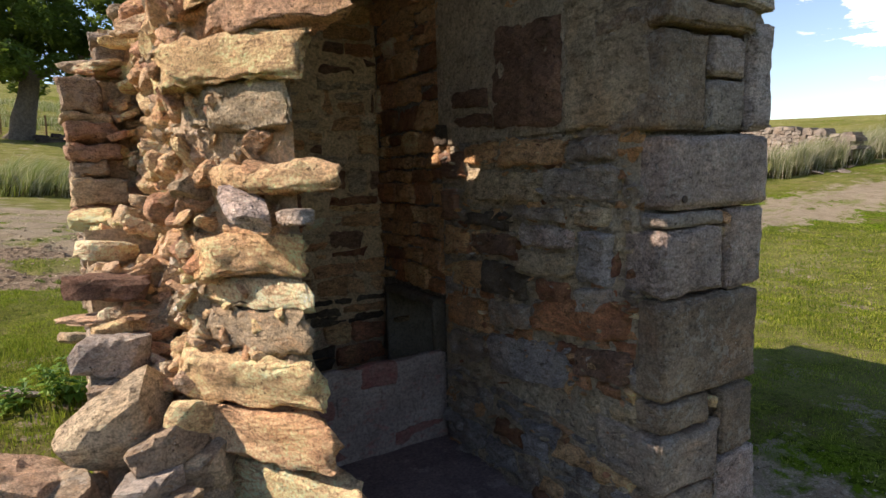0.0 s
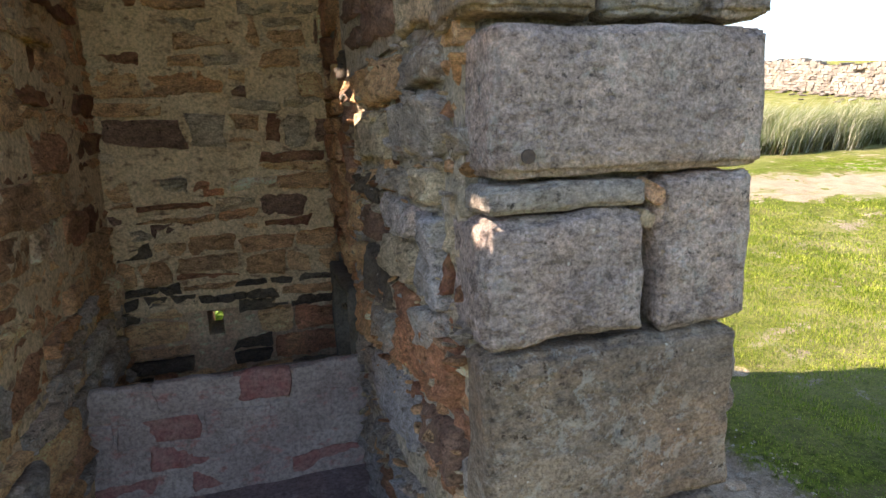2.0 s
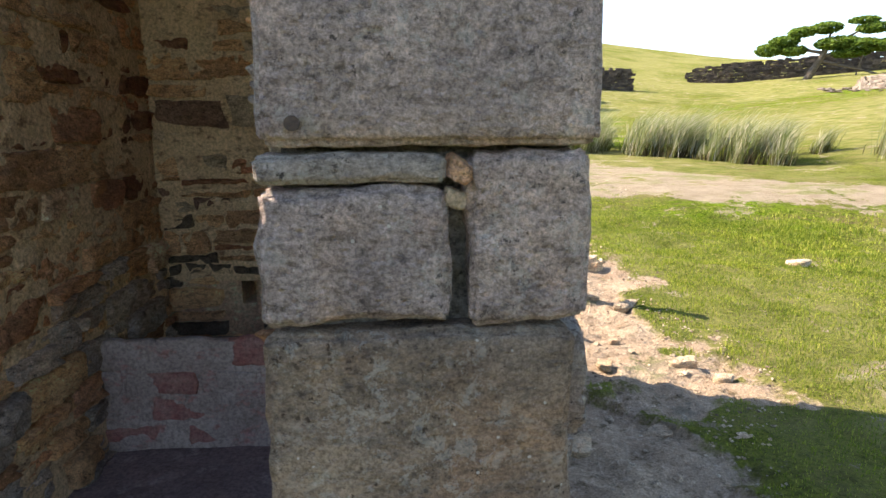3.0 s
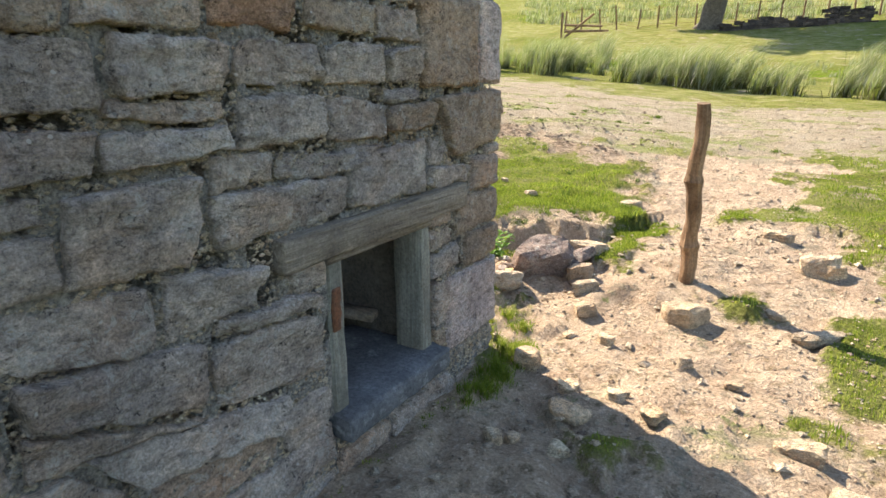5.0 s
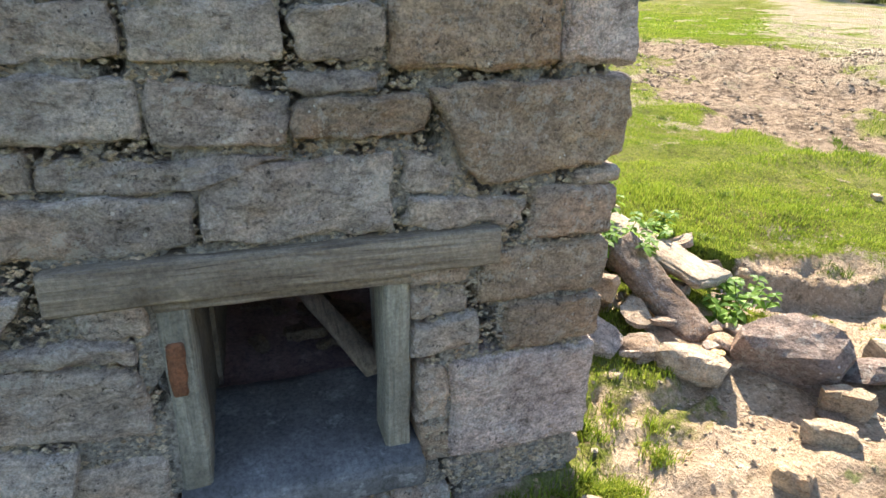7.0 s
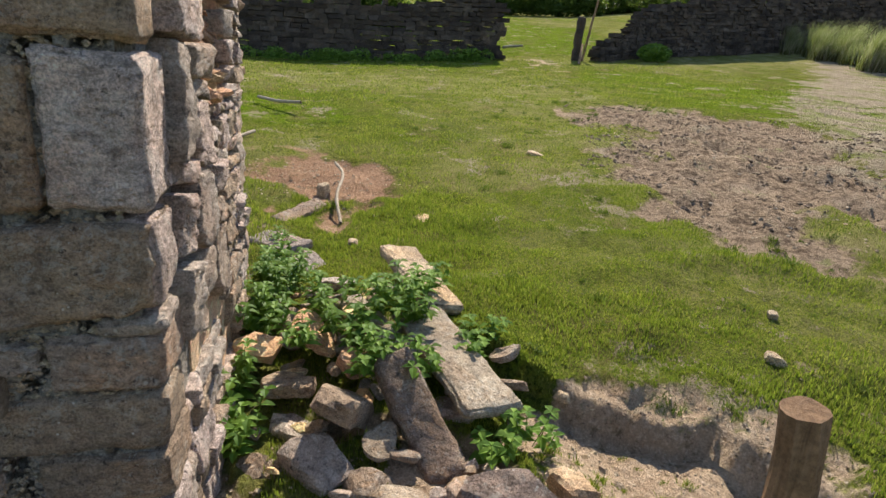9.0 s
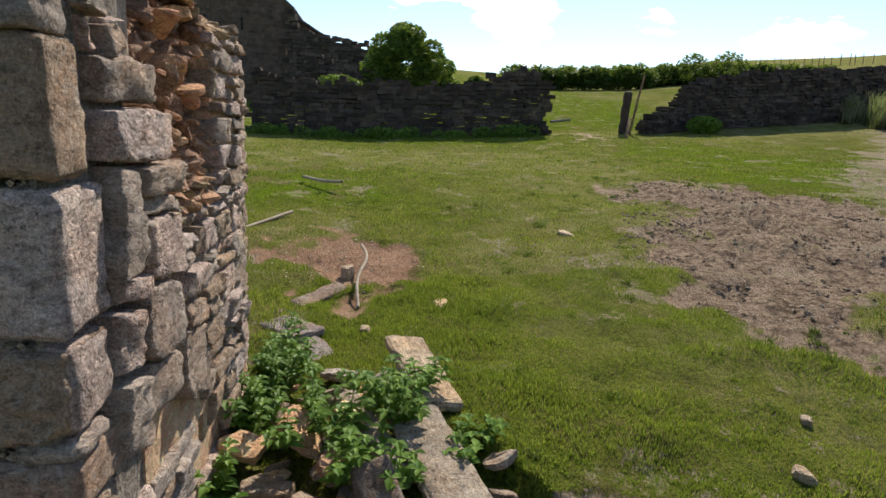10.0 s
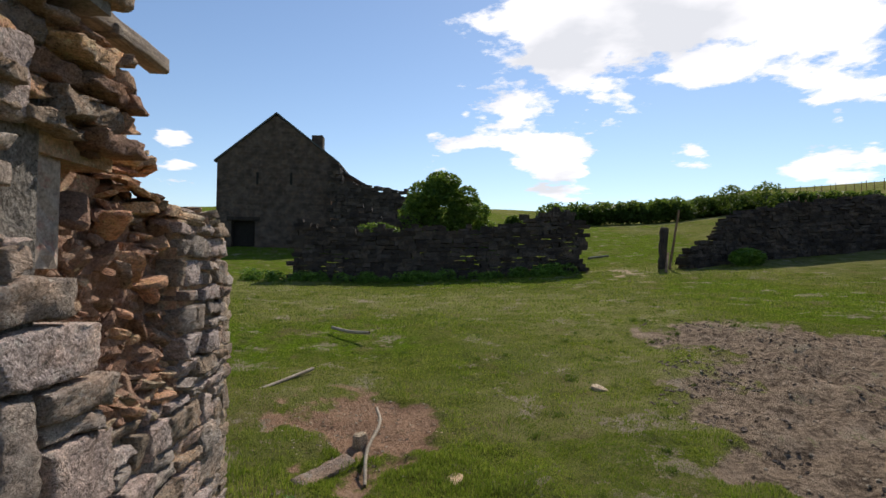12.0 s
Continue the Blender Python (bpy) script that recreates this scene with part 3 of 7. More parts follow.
def face_stone(name, O, U, N, q, prot, depth, mat, parent, seed=0, rough=0.010, r=0.010):
    """One wall stone. q: its corners (u, z) from the lower left, anticlockwise; it stands prot proud of the wall's plane."""
    (u0, z0), (u1, z1), (u2, z2), (u3, z3) = q
    w, h = (abs(u1 - u0) + abs(u2 - u3)) / 2, (abs(z3 - z0) + abs(z2 - z1)) / 2
    if w < 0.012 or h < 0.01:
        return None

    def cuts(L):
        k = max(1, min(20, int(L / 0.026)))
        e = min(0.3, r / L)
        return [0.0, e * 0.45] + [e + (1 - 2 * e) * i / k for i in range(k + 1)] + [1 - e * 0.45, 1.0]
    S, T = cuts(w), cuts(h)
    verts, faces = [], []
    rng = random.Random(seed)
    tilt_u, tilt_v = rng.uniform(-.012, .012), rng.uniform(-.012, .012)
    off = rng.uniform(0, 50)
    rng_c = rng.uniform(.0, .07)
    O, U, N = Vector(O), Vector(U), Vector(N)
    for t in T:
        for s in S:
            u = (u0 * (1 - s) + u1 * s) * (1 - t) + (u3 * (1 - s) + u2 * s) * t
            z = (z0 * (1 - s) + z1 * s) * (1 - t) + (z3 * (1 - s) + z2 * s) * t
            p = (u * 1.0 + off, z, seed * 0.37)
            # the outline wavers, and the corners are worn round
            u += wob(p, 9, 0.018) + wob(p, 26, 0.012)
            z += wob((p[1], p[0], 5), 7, 0.014) + wob((p[1], p[0], 9), 26, 0.012)
            cu, cv = abs(2 * s - 1), abs(2 * t - 1)
            corner = max(0.0, cu * cv - 0.62) / 0.38
            mu, mz = (u0 + u1 + u2 + u3) / 4, (z0 + z1 + z2 + z3) / 4
            pull = rng_c * corner * min(w, h, 0.25)
            u += pull * (1 if u < mu else -1)
            z += pull * (1 if z < mz else -1)
            d = min(s, 1 - s) * w
            d = min(d, min(t, 1 - t) * h)
            n = prot - r * (1 - min(d / r, 1.0)) ** 2 + tilt_u * (2 * s - 1) + tilt_v * (2 * t - 1)
            n += wob((u, z * 1.6, off), 6, rough * 1.0) + wob((u, z * 2.4, off), 16, rough * 1.5) + wob((u, z * 2.4, off), 44, rough * .9)
            verts.append(O + U * u + N * n + Vector((0, 0, z)))
    nu, nv = len(S), len(T)
    for j in range(nv - 1):
        for i in range(nu - 1):
            a = j * nu + i
            faces.append((a, a + 1, a + nu + 1, a + nu))
    ring = [i for i in range(nu)] + [j * nu + nu - 1 for j in range(1, nv)] + [(nv - 1) * nu + i for i in range(nu - 2, -1, -1)] + [j * nu for j in range(nv - 2, 0, -1)]
    b = len(verts)
    for k in ring:
        verts.append(verts[k] - N * (depth + (verts[k] - O).dot(N)))
    m = len(ring)
    for k in range(m):
        faces.append((ring[k], b + k, b + (k + 1) % m, ring[(k + 1) % m]))
    if Vector((0, 0, 1)).cross(N).dot(U) < 0:
        faces = [f[::-1] for f in faces]
    return mesh_from(name, verts, faces, mat, parent, True)


def block(name, lo, hi, mat, parent, seed=0, r=0.016, rough=0.010, cell=0.03, basis=None):
    """A rough-hewn block between two corners: a box with worn, wavering edges. basis: a pose to lay it by."""
    rng = random.Random(seed)
    off = rng.uniform(0, 60)
    size = [hi[i] - lo[i] for i in range(3)]
    lines = []
    for L in size:
        k = max(1, min(16, int(L / cell)))
        e = min(0.3, r / L)
        lines.append([0.0, e * 0.4] + [e + (1 - 2 * e) * i / k for i in range(k + 1)] + [1 - e * 0.4, 1.0])
    index, verts, faces = {}, [], []

    def vert(c):
        if c in index:
            return index[c]
        p = [lo[i] + size[i] * lines[i][c[i]] for i in range(3)]
        mid = [(lo[i] + hi[i]) / 2 for i in range(3)]
        near = [min(p[i] - lo[i], hi[i] - p[i]) for i in range(3)]
        order = sorted(near)
        # second-nearest distance small: an edge
        e = max(0.0, 1 - order[1] / r)
        for i in range(3):
            if near[i] < r:
                p[i] += (mid[i] - p[i]) / max(abs(mid[i] - p[i]), 1e-6) * e * e * r * 0.6
        for i in range(3):
            q = (p[0] + off + 7 * i, p[1], p[2])
            p[i] += wob(q, 5, rough * 1.2) + wob(q, 18, rough * .8) + wob(q, 50, rough * 0.6)
        index[c] = len(verts)
        v = Vector(p)
        verts.append(basis @ v if basis else v)
        return index[c]
    for ax in range(3):
        a, b = (ax + 1) % 3, (ax + 2) % 3
        for side in (0, len(lines[ax]) - 1):
            for i in range(len(lines[a]) - 1):
                for j in range(len(lines[b]) - 1):
                    f = []
                    for di, dj in ((0, 0), (1, 0), (1, 1), (0, 1)):
                        c = [0, 0, 0]
                        c[ax], c[a], c[b] = side, i + di, j + dj
                        f.append(vert(tuple(c)))
                    faces.append(tuple(f) if side else tuple(f[::-1]))
    return mesh_from(name, verts, faces, mat, parent, True)


def rock_mesh(seed, flat=0.6, detail=2, cuts=9, rough=0.06):
    """An angular broken stone of about unit size, with sharp arrises."""
    rng = random.Random(seed)
    bm = bmesh.new()
    bmesh.ops.create_icosphere(bm, subdivisions=detail, radius=1)
    planes = [(Vector((0, 0, 1)), flat * rng.uniform(.8, 1)), (Vector((0, 0, -1)), flat * rng.uniform(.8, 1))]
    for i in range(cuts):
        n = Vector((rng.gauss(0, 1), rng.gauss(0, 1), rng.gauss(0, .45))).normalized()
        planes.append((n, rng.uniform(.55, .95)))
    off = rng.uniform(0, 90)
    for v in bm.verts:
        d = v.co.normalized()
        k = min([h / d.dot(n) for n, h in planes if d.dot(n) > 0.05] + [1.25])
        k += noise.noise(d * 2.6 + Vector((off, 0, 0))) * rough + noise.noise(d * 7 + Vector((off, 0, 0))) * rough * .5
        v.co = d * k
    me = bpy.data.meshes.new("rock")
    bm.to_mesh(me)
    bm.free()
    return me


ROCKS = [rock_mesh(100 + i, 0.35 + 0.06 * (i % 5), 3, 8, 0.05) for i in range(14)]
CHIPS = [rock_mesh(200 + i, 0.25 + 0.08 * (i % 4), 2, 7, 0.06) for i in range(12)]
_skins = {}


def skinned(me, mat):
    key = (me.name, mat.name)
    if key not in _skins:
        c = me.copy()
        c.materials.clear()
        c.materials.append(mat)
        _skins[key] = c
    return _skins[key]


def rock(name, at, size, turn, mat, parent=None, which=0, chips=False):
    """A broken stone at a place; size: half-lengths; turn: degrees about x, y, z."""
    pool = CHIPS if chips else ROCKS
    ob = new(name, skinned(pool[which % len(pool)], mat))
    ob.matrix_world = Matrix.Translation(at) @ Euler([radians(a) for a in turn]).to_matrix().to_4x4() @ Matrix.Diagonal((*size, 1))
    if parent:
        ob.parent = parent
    return ob


def boxes(name, parts, mat, cell=0.07, amp=0.012):
    """Rough walling laid in butted boxes, one mesh: the mortar body of a wall."""
    verts, faces = [], []
    for lo, hi in parts:
        n = [max(1, int((hi[i] - lo[i]) / cell)) for i in range(3)]
        n = [min(k, 70) for k in n]
        for ax in range(3):
            a, b = (ax + 1) % 3, (ax + 2) % 3
            for side in (0, 1):
                base = len(verts)
                for i in range(n[a] + 1):
                    for j in range(n[b] + 1):
                        c = [0, 0, 0]
                        c[ax] = hi[ax] if side else lo[ax]
                        c[a] = lo[a] + (hi[a] - lo[a]) * i / n[a]
                        c[b] = lo[b] + (hi[b] - lo[b]) * j / n[b]
                        w = noise.noise(Vector(c) * 8) * amp + noise.noise(Vector(c) * 23) * amp * .8
                        if 0 < i < n[a] and 0 < j < n[b]:
                            c[ax] += w
                        verts.append(c)
                m = n[b] + 1
                for i in range(n[a]):
                    for j in range(n[b]):
                        f = (base + i * m + j, base + (i + 1) * m + j, base + (i + 1) * m + j + 1, base + i * m + j + 1)
                        faces.append(f if side else f[::-1])
    return mesh_from(name, verts, faces, mat, None)

# ---- the ruined outhouse ----
EAST = ((0, 0, 0), (0, 1, 0), (1, 0, 0))
NORTH = ((0, 0, 0), (1, 0, 0), (0, 1, 0))
FRONT = ((0, -2.8, 0), (1, 0, 0), (0, -1, 0))
JAMB = ((-0.56, 0, 0), (0, 1, 0), (-1, 0, 0))
BACK = ((0, -0.5, 0), (1, 0, 0), (0, -1, 0))
WEST = ((-1.65, 0, 0), (0, 1, 0), (1, 0, 0))
_count = [0]


def lay(wall, plane, z0, z1, breaks, mat, prot=(0.002, 0.026), gap=0.008, slope=0.0, depth=0.12, rough=0.011, r=0.010, jit=0.009, name="stone"):
    """A course of stones between heights z0 and z1, with upright joints at the breaks."""
    for a, b in zip(breaks, breaks[1:]):
        if a is None or b is None:
            continue
        _count[0] += 1
        k = _count[0]
        g = random.Random(k * 7 + 1)
        j = [g.uniform(-jit, jit) for _ in range(8)]
        za, zb = slope * a, slope * b
        q = [(a + gap / 2 + j[0], z0 + gap / 2 + j[1] + za), (b - gap / 2 + j[2], z0 + gap / 2 + j[3] + zb),
             (b - gap / 2 + j[4], z1 - gap / 2 + j[5] + zb), (a + gap / 2 + j[6], z1 - gap / 2 + j[7] + za)]
        m = mat[g.randrange(len(mat))] if isinstance(mat, (list, tuple)) else mat
        face_stone(name, *plane, q, g.uniform(*prot), depth, m, wall, k, rough, r)


def shaped(wall, plane, q, mat, prot=0.012, depth=0.12, rough=0.011, r=0.013):
    _count[0] += 1
    return face_stone("stone", *plane, q, prot, depth, mat, wall, _count[0], rough, r)


def rubble(wall, plane, u0, u1, z0, z1, mat, seed, hs=(0.06, 0.14), ws=(0.12, 0.34), keep=None, **kw):
    """Random rubble brought up in rough courses."""
    g = random.Random(seed)
    z = z0
    while z < z1 - 0.02:
        h = min(g.uniform(*hs), z1 - z)
        u, br = u0, [u0]
        while u < u1 - 0.04:
            u = min(u + g.uniform(*ws) * (0.7 + 2.5 * h), u1)
            if u1 - u < 0.06:
                u = u1
            br.append(u)
        for a, b in zip(br, br[1:]):
            if keep is None or keep((a + b) / 2, z + h / 2):
                if h > 0.11 and g.random() < 0.35:
                    c = z + h * g.uniform(.4, .6)
                    lay(wall, plane, z, c, [a, b], mat, **kw)
                    lay(wall, plane, c, z + h, [a, b], mat, **kw)
                else:
                    lay(wall, plane, z, z + h, [a, b], mat, **kw)
        z += h


def setting(ob):
    return tagged(ob, kind="structure")


def scatter_rocks(wall, name, n, seed, lo, hi, size, mats, keep=None, flat=(0.5, 0.8), chips=False, tilt=30):
    g = random.Random(seed)
    for i in range(n):
        p = [g.uniform(lo[k], hi[k]) for k in range(3)]
        if keep and not keep(*p):
            continue
        s = g.uniform(*size)
        rock(name, p, (s, s * g.uniform(.6, 1), s * g.uniform(*flat)), (g.uniform(-tilt, tilt), g.uniform(-tilt, tilt), g.uniform(0, 360)),
             mats[g.randrange(len(mats))], wall, g.randrange(99), chips)


# east wall, with the hatch
east = setting(boxes("wall_east", [((-.53, -2.70, -.3), (-.038, -1.27, 3.0)), ((-.53, -1.27, -.3), (-.038, -.60, .20)), ((-.53, -1.27, .93), (-.038, -.60, 3.0)),
                                   ((-.53, -.60, -.3), (-.038, -.038, 3.0))], M_MORTAR, .03, .008))
# joints filled nearly flush, with deep hollows where the mortar has dropped out
for v in east.data.vertices:
    if v.co.x > -.06:
        k = noise.noise(Vector((v.co.y * 11, v.co.z * 6, 3))) + .5 * noise.noise(Vector((v.co.y * 25, v.co.z * 25, 8)))
        v.co.x += .034 - min(.12, max(0, k - .17) * 2.2)
G = M_GREY


def wall_grit(n, seed, parent):
    """Gravel showing in the mortar of the joints, one mesh."""
    g = random.Random(seed)
    verts, faces = [], []
    for i in range(n):
        y, z = g.uniform(-2.65, -.05), g.uniform(.0, 2.6)
        if (-1.33 < y < -.58 and .15 < z < .98) or (y < -2.42 and z > 1.1):
            continue
        r = g.uniform(.003, .009) * g.uniform(.6, 1.4)
        c = (-.006 + r * .2, y, z)
        b = len(verts)
        for d in ((1, 0, 0), (0, 1, 0), (0, 0, 1), (-1, 0, 0), (0, -1, 0), (0, 0, -1)):
            k = r * g.uniform(.6, 1.3)
            verts.append((c[0] + d[0] * k, c[1] + d[1] * k * 1.4, c[2] + d[2] * k))
        faces += [(b, b + 1, b + 2), (b, b + 2, b + 4), (b, b + 4, b + 5), (b, b + 5, b + 1), (b + 3, b + 2, b + 1), (b + 3, b + 4, b + 2), (b + 3, b + 5, b + 4), (b + 3, b + 1, b + 5)]
    ob = mesh_from("mortar_gravel", verts, faces, M_PEBBLE, parent)
    tagged(ob, kind="stuff")


wall_grit(30000, 77, east)
# below the lintel, south of the hatch
lay(east, EAST, -.10, .12, [-2.72, -2.35, -1.98, -1.66, -1.32], G)
lay(east, EAST, .12, .25, [-2.72, -2.3, -1.72, -1.33], G, (0.01, 0.03))
lay(east, EAST, .25, .42, [-2.72, -2.42, -2.05, -1.58, -1.34], G)
shaped(east, EAST, [(-1.47, .785), (-1.33, .79), (-1.33, .885), (-1.48, .885)], G, .02)
for k, q in enumerate(([(-2.70, .43), (-2.36, .43), (-2.34, .60), (-2.70, .62)],
                       [(-2.34, .43), (-2.08, .44), (-2.22, .60), (-2.34, .59)],
                       [(-2.06, .45), (-1.56, .37), (-1.54, .47), (-2.18, .60)],
                       [(-2.70, .64), (-2.33, .62), (-2.32, .76), (-2.70, .77)],
                       [(-2.30, .62), (-2.06, .60), (-1.84, .54), (-2.29, .72)],
                       [(-2.28, .735), (-1.83, .57), (-1.82, .77), (-2.27, .85)],
                       [(-1.80, .54), (-1.35, .48), (-1.35, .70), (-1.79, .75)],
                       [(-1.79, .765), (-1.36, .72), (-1.35, .775), (-1.78, .815)],
                       [(-2.62, .79), (-2.34, .78), (-2.33, .93), (-2.60, .98)],
                       [(-2.31, .875), (-1.96, .81), (-1.95, .98), (-2.33, 1.01)],
                       [(-1.93, .80), (-1.64, .83), (-1.58, .93), (-1.92, .99)],
                       [(-2.58, 1.02), (-2.44, 1.03), (-2.42, 1.17), (-2.56, 1.20)],
                       [(-2.425, 1.035), (-2.36, 1.035), (-2.35, 1.15), (-2.42, 1.17)],
                       [(-2.34, 1.035), (-2.155, 1.03), (-2.145, 1.155), (-2.34, 1.165)],
                       [(-2.14, 1.02), (-1.84, 1.00), (-1.77, 1.24), (-2.12, 1.225)],
                       [(-2.44, 1.185), (-2.15, 1.175), (-2.16, 1.24), (-2.46, 1.24)],
                       [(-2.44, 1.26), (-2.05, 1.27), (-2.03, 1.37), (-2.43, 1.385)],
                       [(-2.02, 1.27), (-1.67, 1.29), (-1.67, 1.35), (-2.01, 1.37)],
                       [(-2.00, 1.385), (-1.66, 1.365), (-1.66, 1.42), (-1.99, 1.43)],
                       [(-2.44, 1.41), (-2.00, 1.405), (-1.985, 1.565), (-2.45, 1.555)],
                       [(-1.97, 1.44), (-1.655, 1.445), (-1.645, 1.575), (-1.955, 1.575)],
                       [(-1.62, 1.455), (-1.29, 1.465), (-1.285, 1.585), (-1.60, 1.58)],
                       [(-1.265, 1.455), (-.94, 1.46), (-.95, 1.595), (-1.255, 1.58)],
                       [(-.92, 1.46), (-.71, 1.46), (-.71, 1.59), (-.92, 1.59)],
                       [(-2.60, 1.575), (-2.31, 1.575), (-2.30, 1.69), (-2.60, 1.70)],
                       [(-2.03, 1.59), (-1.72, 1.60), (-1.71, 1.70), (-2.02, 1.69)])):
    shaped(east, EAST, q, G, .014 + .010 * (k * 7 % 3), .12, .013, .009)
shaped(east, EAST, [(-2.285, 1.57), (-2.05, 1.575), (-2.04, 1.67), (-2.27, 1.665)], M_QUOIN_BROWN, .018)
shaped(east, EAST, [(-1.69, 1.61), (-1.40, 1.61), (-1.37, 1.72), (-1.67, 1.72)], M_REDSTONE, .022)
shaped(east, EAST, [(-1.33, 1.62), (-1.00, 1.62), (-.99, 1.73), (-1.31, 1.72)], M_QUOIN_BROWN, .022)
lay(east, EAST, 1.61, 1.73, [-.97, -.72], G, (.01, .02))
# above the lintel
shaped(east, EAST, [(-1.75, 1.015), (-1.185, 1.015), (-1.175, 1.155), (-1.745, 1.17)], G, .02)
shaped(east, EAST, [(-1.168, 1.02), (-.685, 1.02), (-.685, 1.235), (-1.16, 1.215)], G, .02)
shaped(east, EAST, [(-1.735, 1.175), (-1.51, 1.175), (-1.50, 1.27), (-1.73, 1.27)], G, .012)
shaped(east, EAST, [(-1.50, 1.17), (-1.19, 1.16), (-.94, 1.235), (-1.49, 1.255)], G, .010)
shaped(east, EAST, [(-1.635, 1.28), (-1.27, 1.285), (-1.26, 1.425), (-1.62, 1.43)], G, .022)
shaped(east, EAST, [(-1.255, 1.275), (-.945, 1.265), (-.93, 1.38), (-1.24, 1.43)], G, .018)
shaped(east, EAST, [(-.935, 1.275), (-.59, 1.28), (-.59, 1.385), (-.92, 1.375)], M_QUOIN_BROWN, .03)
shaped(east, EAST, [(-.94, 1.385), (-.71, 1.39), (-.71, 1.44), (-.94, 1.435)], G, .016)
rubble(east, EAST, -2.48, -.70, 1.75, 2.98, G, 5, (.09, .17), (.22, .42))
lay(east, EAST, 2.2, 2.6, [-.70, -.3, 0.0], G)
# beneath and beside the hatch
lay(east, EAST, -.15, .10, [-1.32, -.98, -.70, -.50], G, (.0, .03))
lay(east, EAST, -.15, .02, [-.50, -.2, 0.0], G, (-.01, .01))
lay(east, EAST, .03, .17, [-.50, -.24, 0.0], G, (-.02, .0))
shaped(east, EAST, [(-.595, .20), (-.485, .19), (-.49, .335), (-.60, .335)], M_QUOIN_BROWN, .0)
shaped(east, EAST, [(-.62, .36), (-.515, .36), (-.51, .555), (-.61, .56)], G, .02)
shaped(east, EAST, [(-.64, .60), (-.44, .61), (-.41, .735), (-.62, .70)], G, .02)
shaped(east, EAST, [(-.63, .725), (-.46, .745), (-.455, .83), (-.63, .83)], G, .005)
shaped(east, EAST, [(-.63, .835), (-.45, .84), (-.45, .905), (-.63, .90)], G, .01)

# the north-east quoins
block("quoin", (-.20, -.505, .185), (.012, .012, .565), M_QUOIN, east, 11)
block("quoin", (-.26, -.325, .578), (.014, .014, .742), M_QUOIN_BROWN, east, 12)
block("quoin", (-.22, -.425, .758), (.010, .010, .935), M_QUOIN_BROWN, east, 13)
block("quoin", (-.30, -.275, .95), (.016, .012, 1.11), M_GREY, east, 14)
block("quoin", (-.16, -.15, 1.115), (.02, .02, 1.165), M_GREY, east, 15, r=.015)
shaped(east, EAST, [(-.65, 1.12), (-.43, 1.10), (-.50, 1.20), (-.66, 1.24)], G, .005)
shaped(east, EAST, [(-.66, 1.02), (-.285, 1.005), (-.28, 1.085), (-.64, 1.11)], G, .02)
face_stone("quoin", *EAST, [(-.44, 1.125), (.012, 1.185), (.012, 1.425), (-.60, 1.40)], .035, .2, M_QUOIN_BROWN, east, 16, .009, .016)
block("quoin", (-.21, -.13, 1.19), (.012, .016, 1.425), M_QUOIN, east, 17)
block("quoin", (-.30, -.685, 1.445), (.03, -.225, 1.80), M_QUOIN_BROWN, east, 18)
block("quoin", (-.24, -.215, 1.45), (.02, .015, 1.83), M_QUOIN, east, 19, r=.02)
block("quoin", (-.17, -.62, 1.85), (.02, .012, 2.19), M_QUOIN_BROWN, east, 20, r=.02)
block("quoin", (-.42, -.3, 2.61), (.01, .012, 2.85), M_QUOIN, east, 21)

# the pier's front
pier = setting(boxes("wall_south", [((-.53, -2.735, -.2), (-.04, -2.69, 3.0))], M_MORTAR))
block("quoin", (-.57, -2.815, .80), (-.005, -2.68, 1.168), M_QUOIN_BROWN, pier, 31, r=.02, rough=.007)
block("quoin", (-.568, -2.812, 1.185), (-.236, -2.62, 1.425), M_QUOIN, pier, 32, r=.018)
block("quoin", (-.565, -2.815, 1.432), (-.242, -2.70, 1.482), M_GREY, pier, 33, r=.012, rough=.005)
block("quoin", (-.205, -2.812, 1.178), (.012, -2.43, 1.482), M_QUOIN, pier, 34, r=.018)
rock("stone", (-.217, -2.79, 1.452), (.03, .03, .034), (10, 30, 0), M_RED, pier, 3)
rock("stone", (-.222, -2.775, 1.40), (.022, .03, .05), (0, 20, 0), M_CORE, pier, 5)
block("quoin", (-.552, -2.825, 1.495), (.022, -2.60, 1.752), M_QUOIN, pier, 35, r=.02, rough=.006, cell=.04)
# the bolt hole is a thin disc; its inner shade is the dark colour
bm = bmesh.new()
bmesh.ops.create_cone(bm, cap_ends=True, segments=18, radius1=.0125, radius2=.0125, depth=.006, matrix=pose(-.492, -2.8285, 1.532, 90))
me = bpy.data.meshes.new("bolt_hole")
bm.to_mesh(me)
bm.free()
me.materials.append(plain_mat("bolt_hole_dark", (.05, .04, .035), (.09, .06, .045), 40))
new("bolt_hole_disc", me).parent = pier
block("quoin", (-.10, -2.815, 1.775), (.03, -2.55, 2.17), M_QUOIN, pier, 36, r=.018)
block("quoin", (-.58, -2.80, 1.772), (-.34, -2.55, 2.10), M_QUOIN_BROWN, pier, 37)
block("quoin", (-.325, -2.80, 1.775), (-.12, -2.6, 1.95), M_GREY, pier, 38)
block("quoin", (-.325, -2.80, 1.965), (-.12, -2.6, 2.10), M_QUOIN, pier, 39)
block("quoin", (-.60, -2.83, 2.115), (-.11, -2.5, 2.20), M_QUOIN_BROWN, pier, 40)
block("quoin", (-.57, -2.82, 2.215), (.04, -2.45, 2.42), M_QUOIN, pier, 41)
block("quoin", (-.57, -2.81, 2.43), (-.25, -2.45, 2.68), M_GREY, pier, 42)
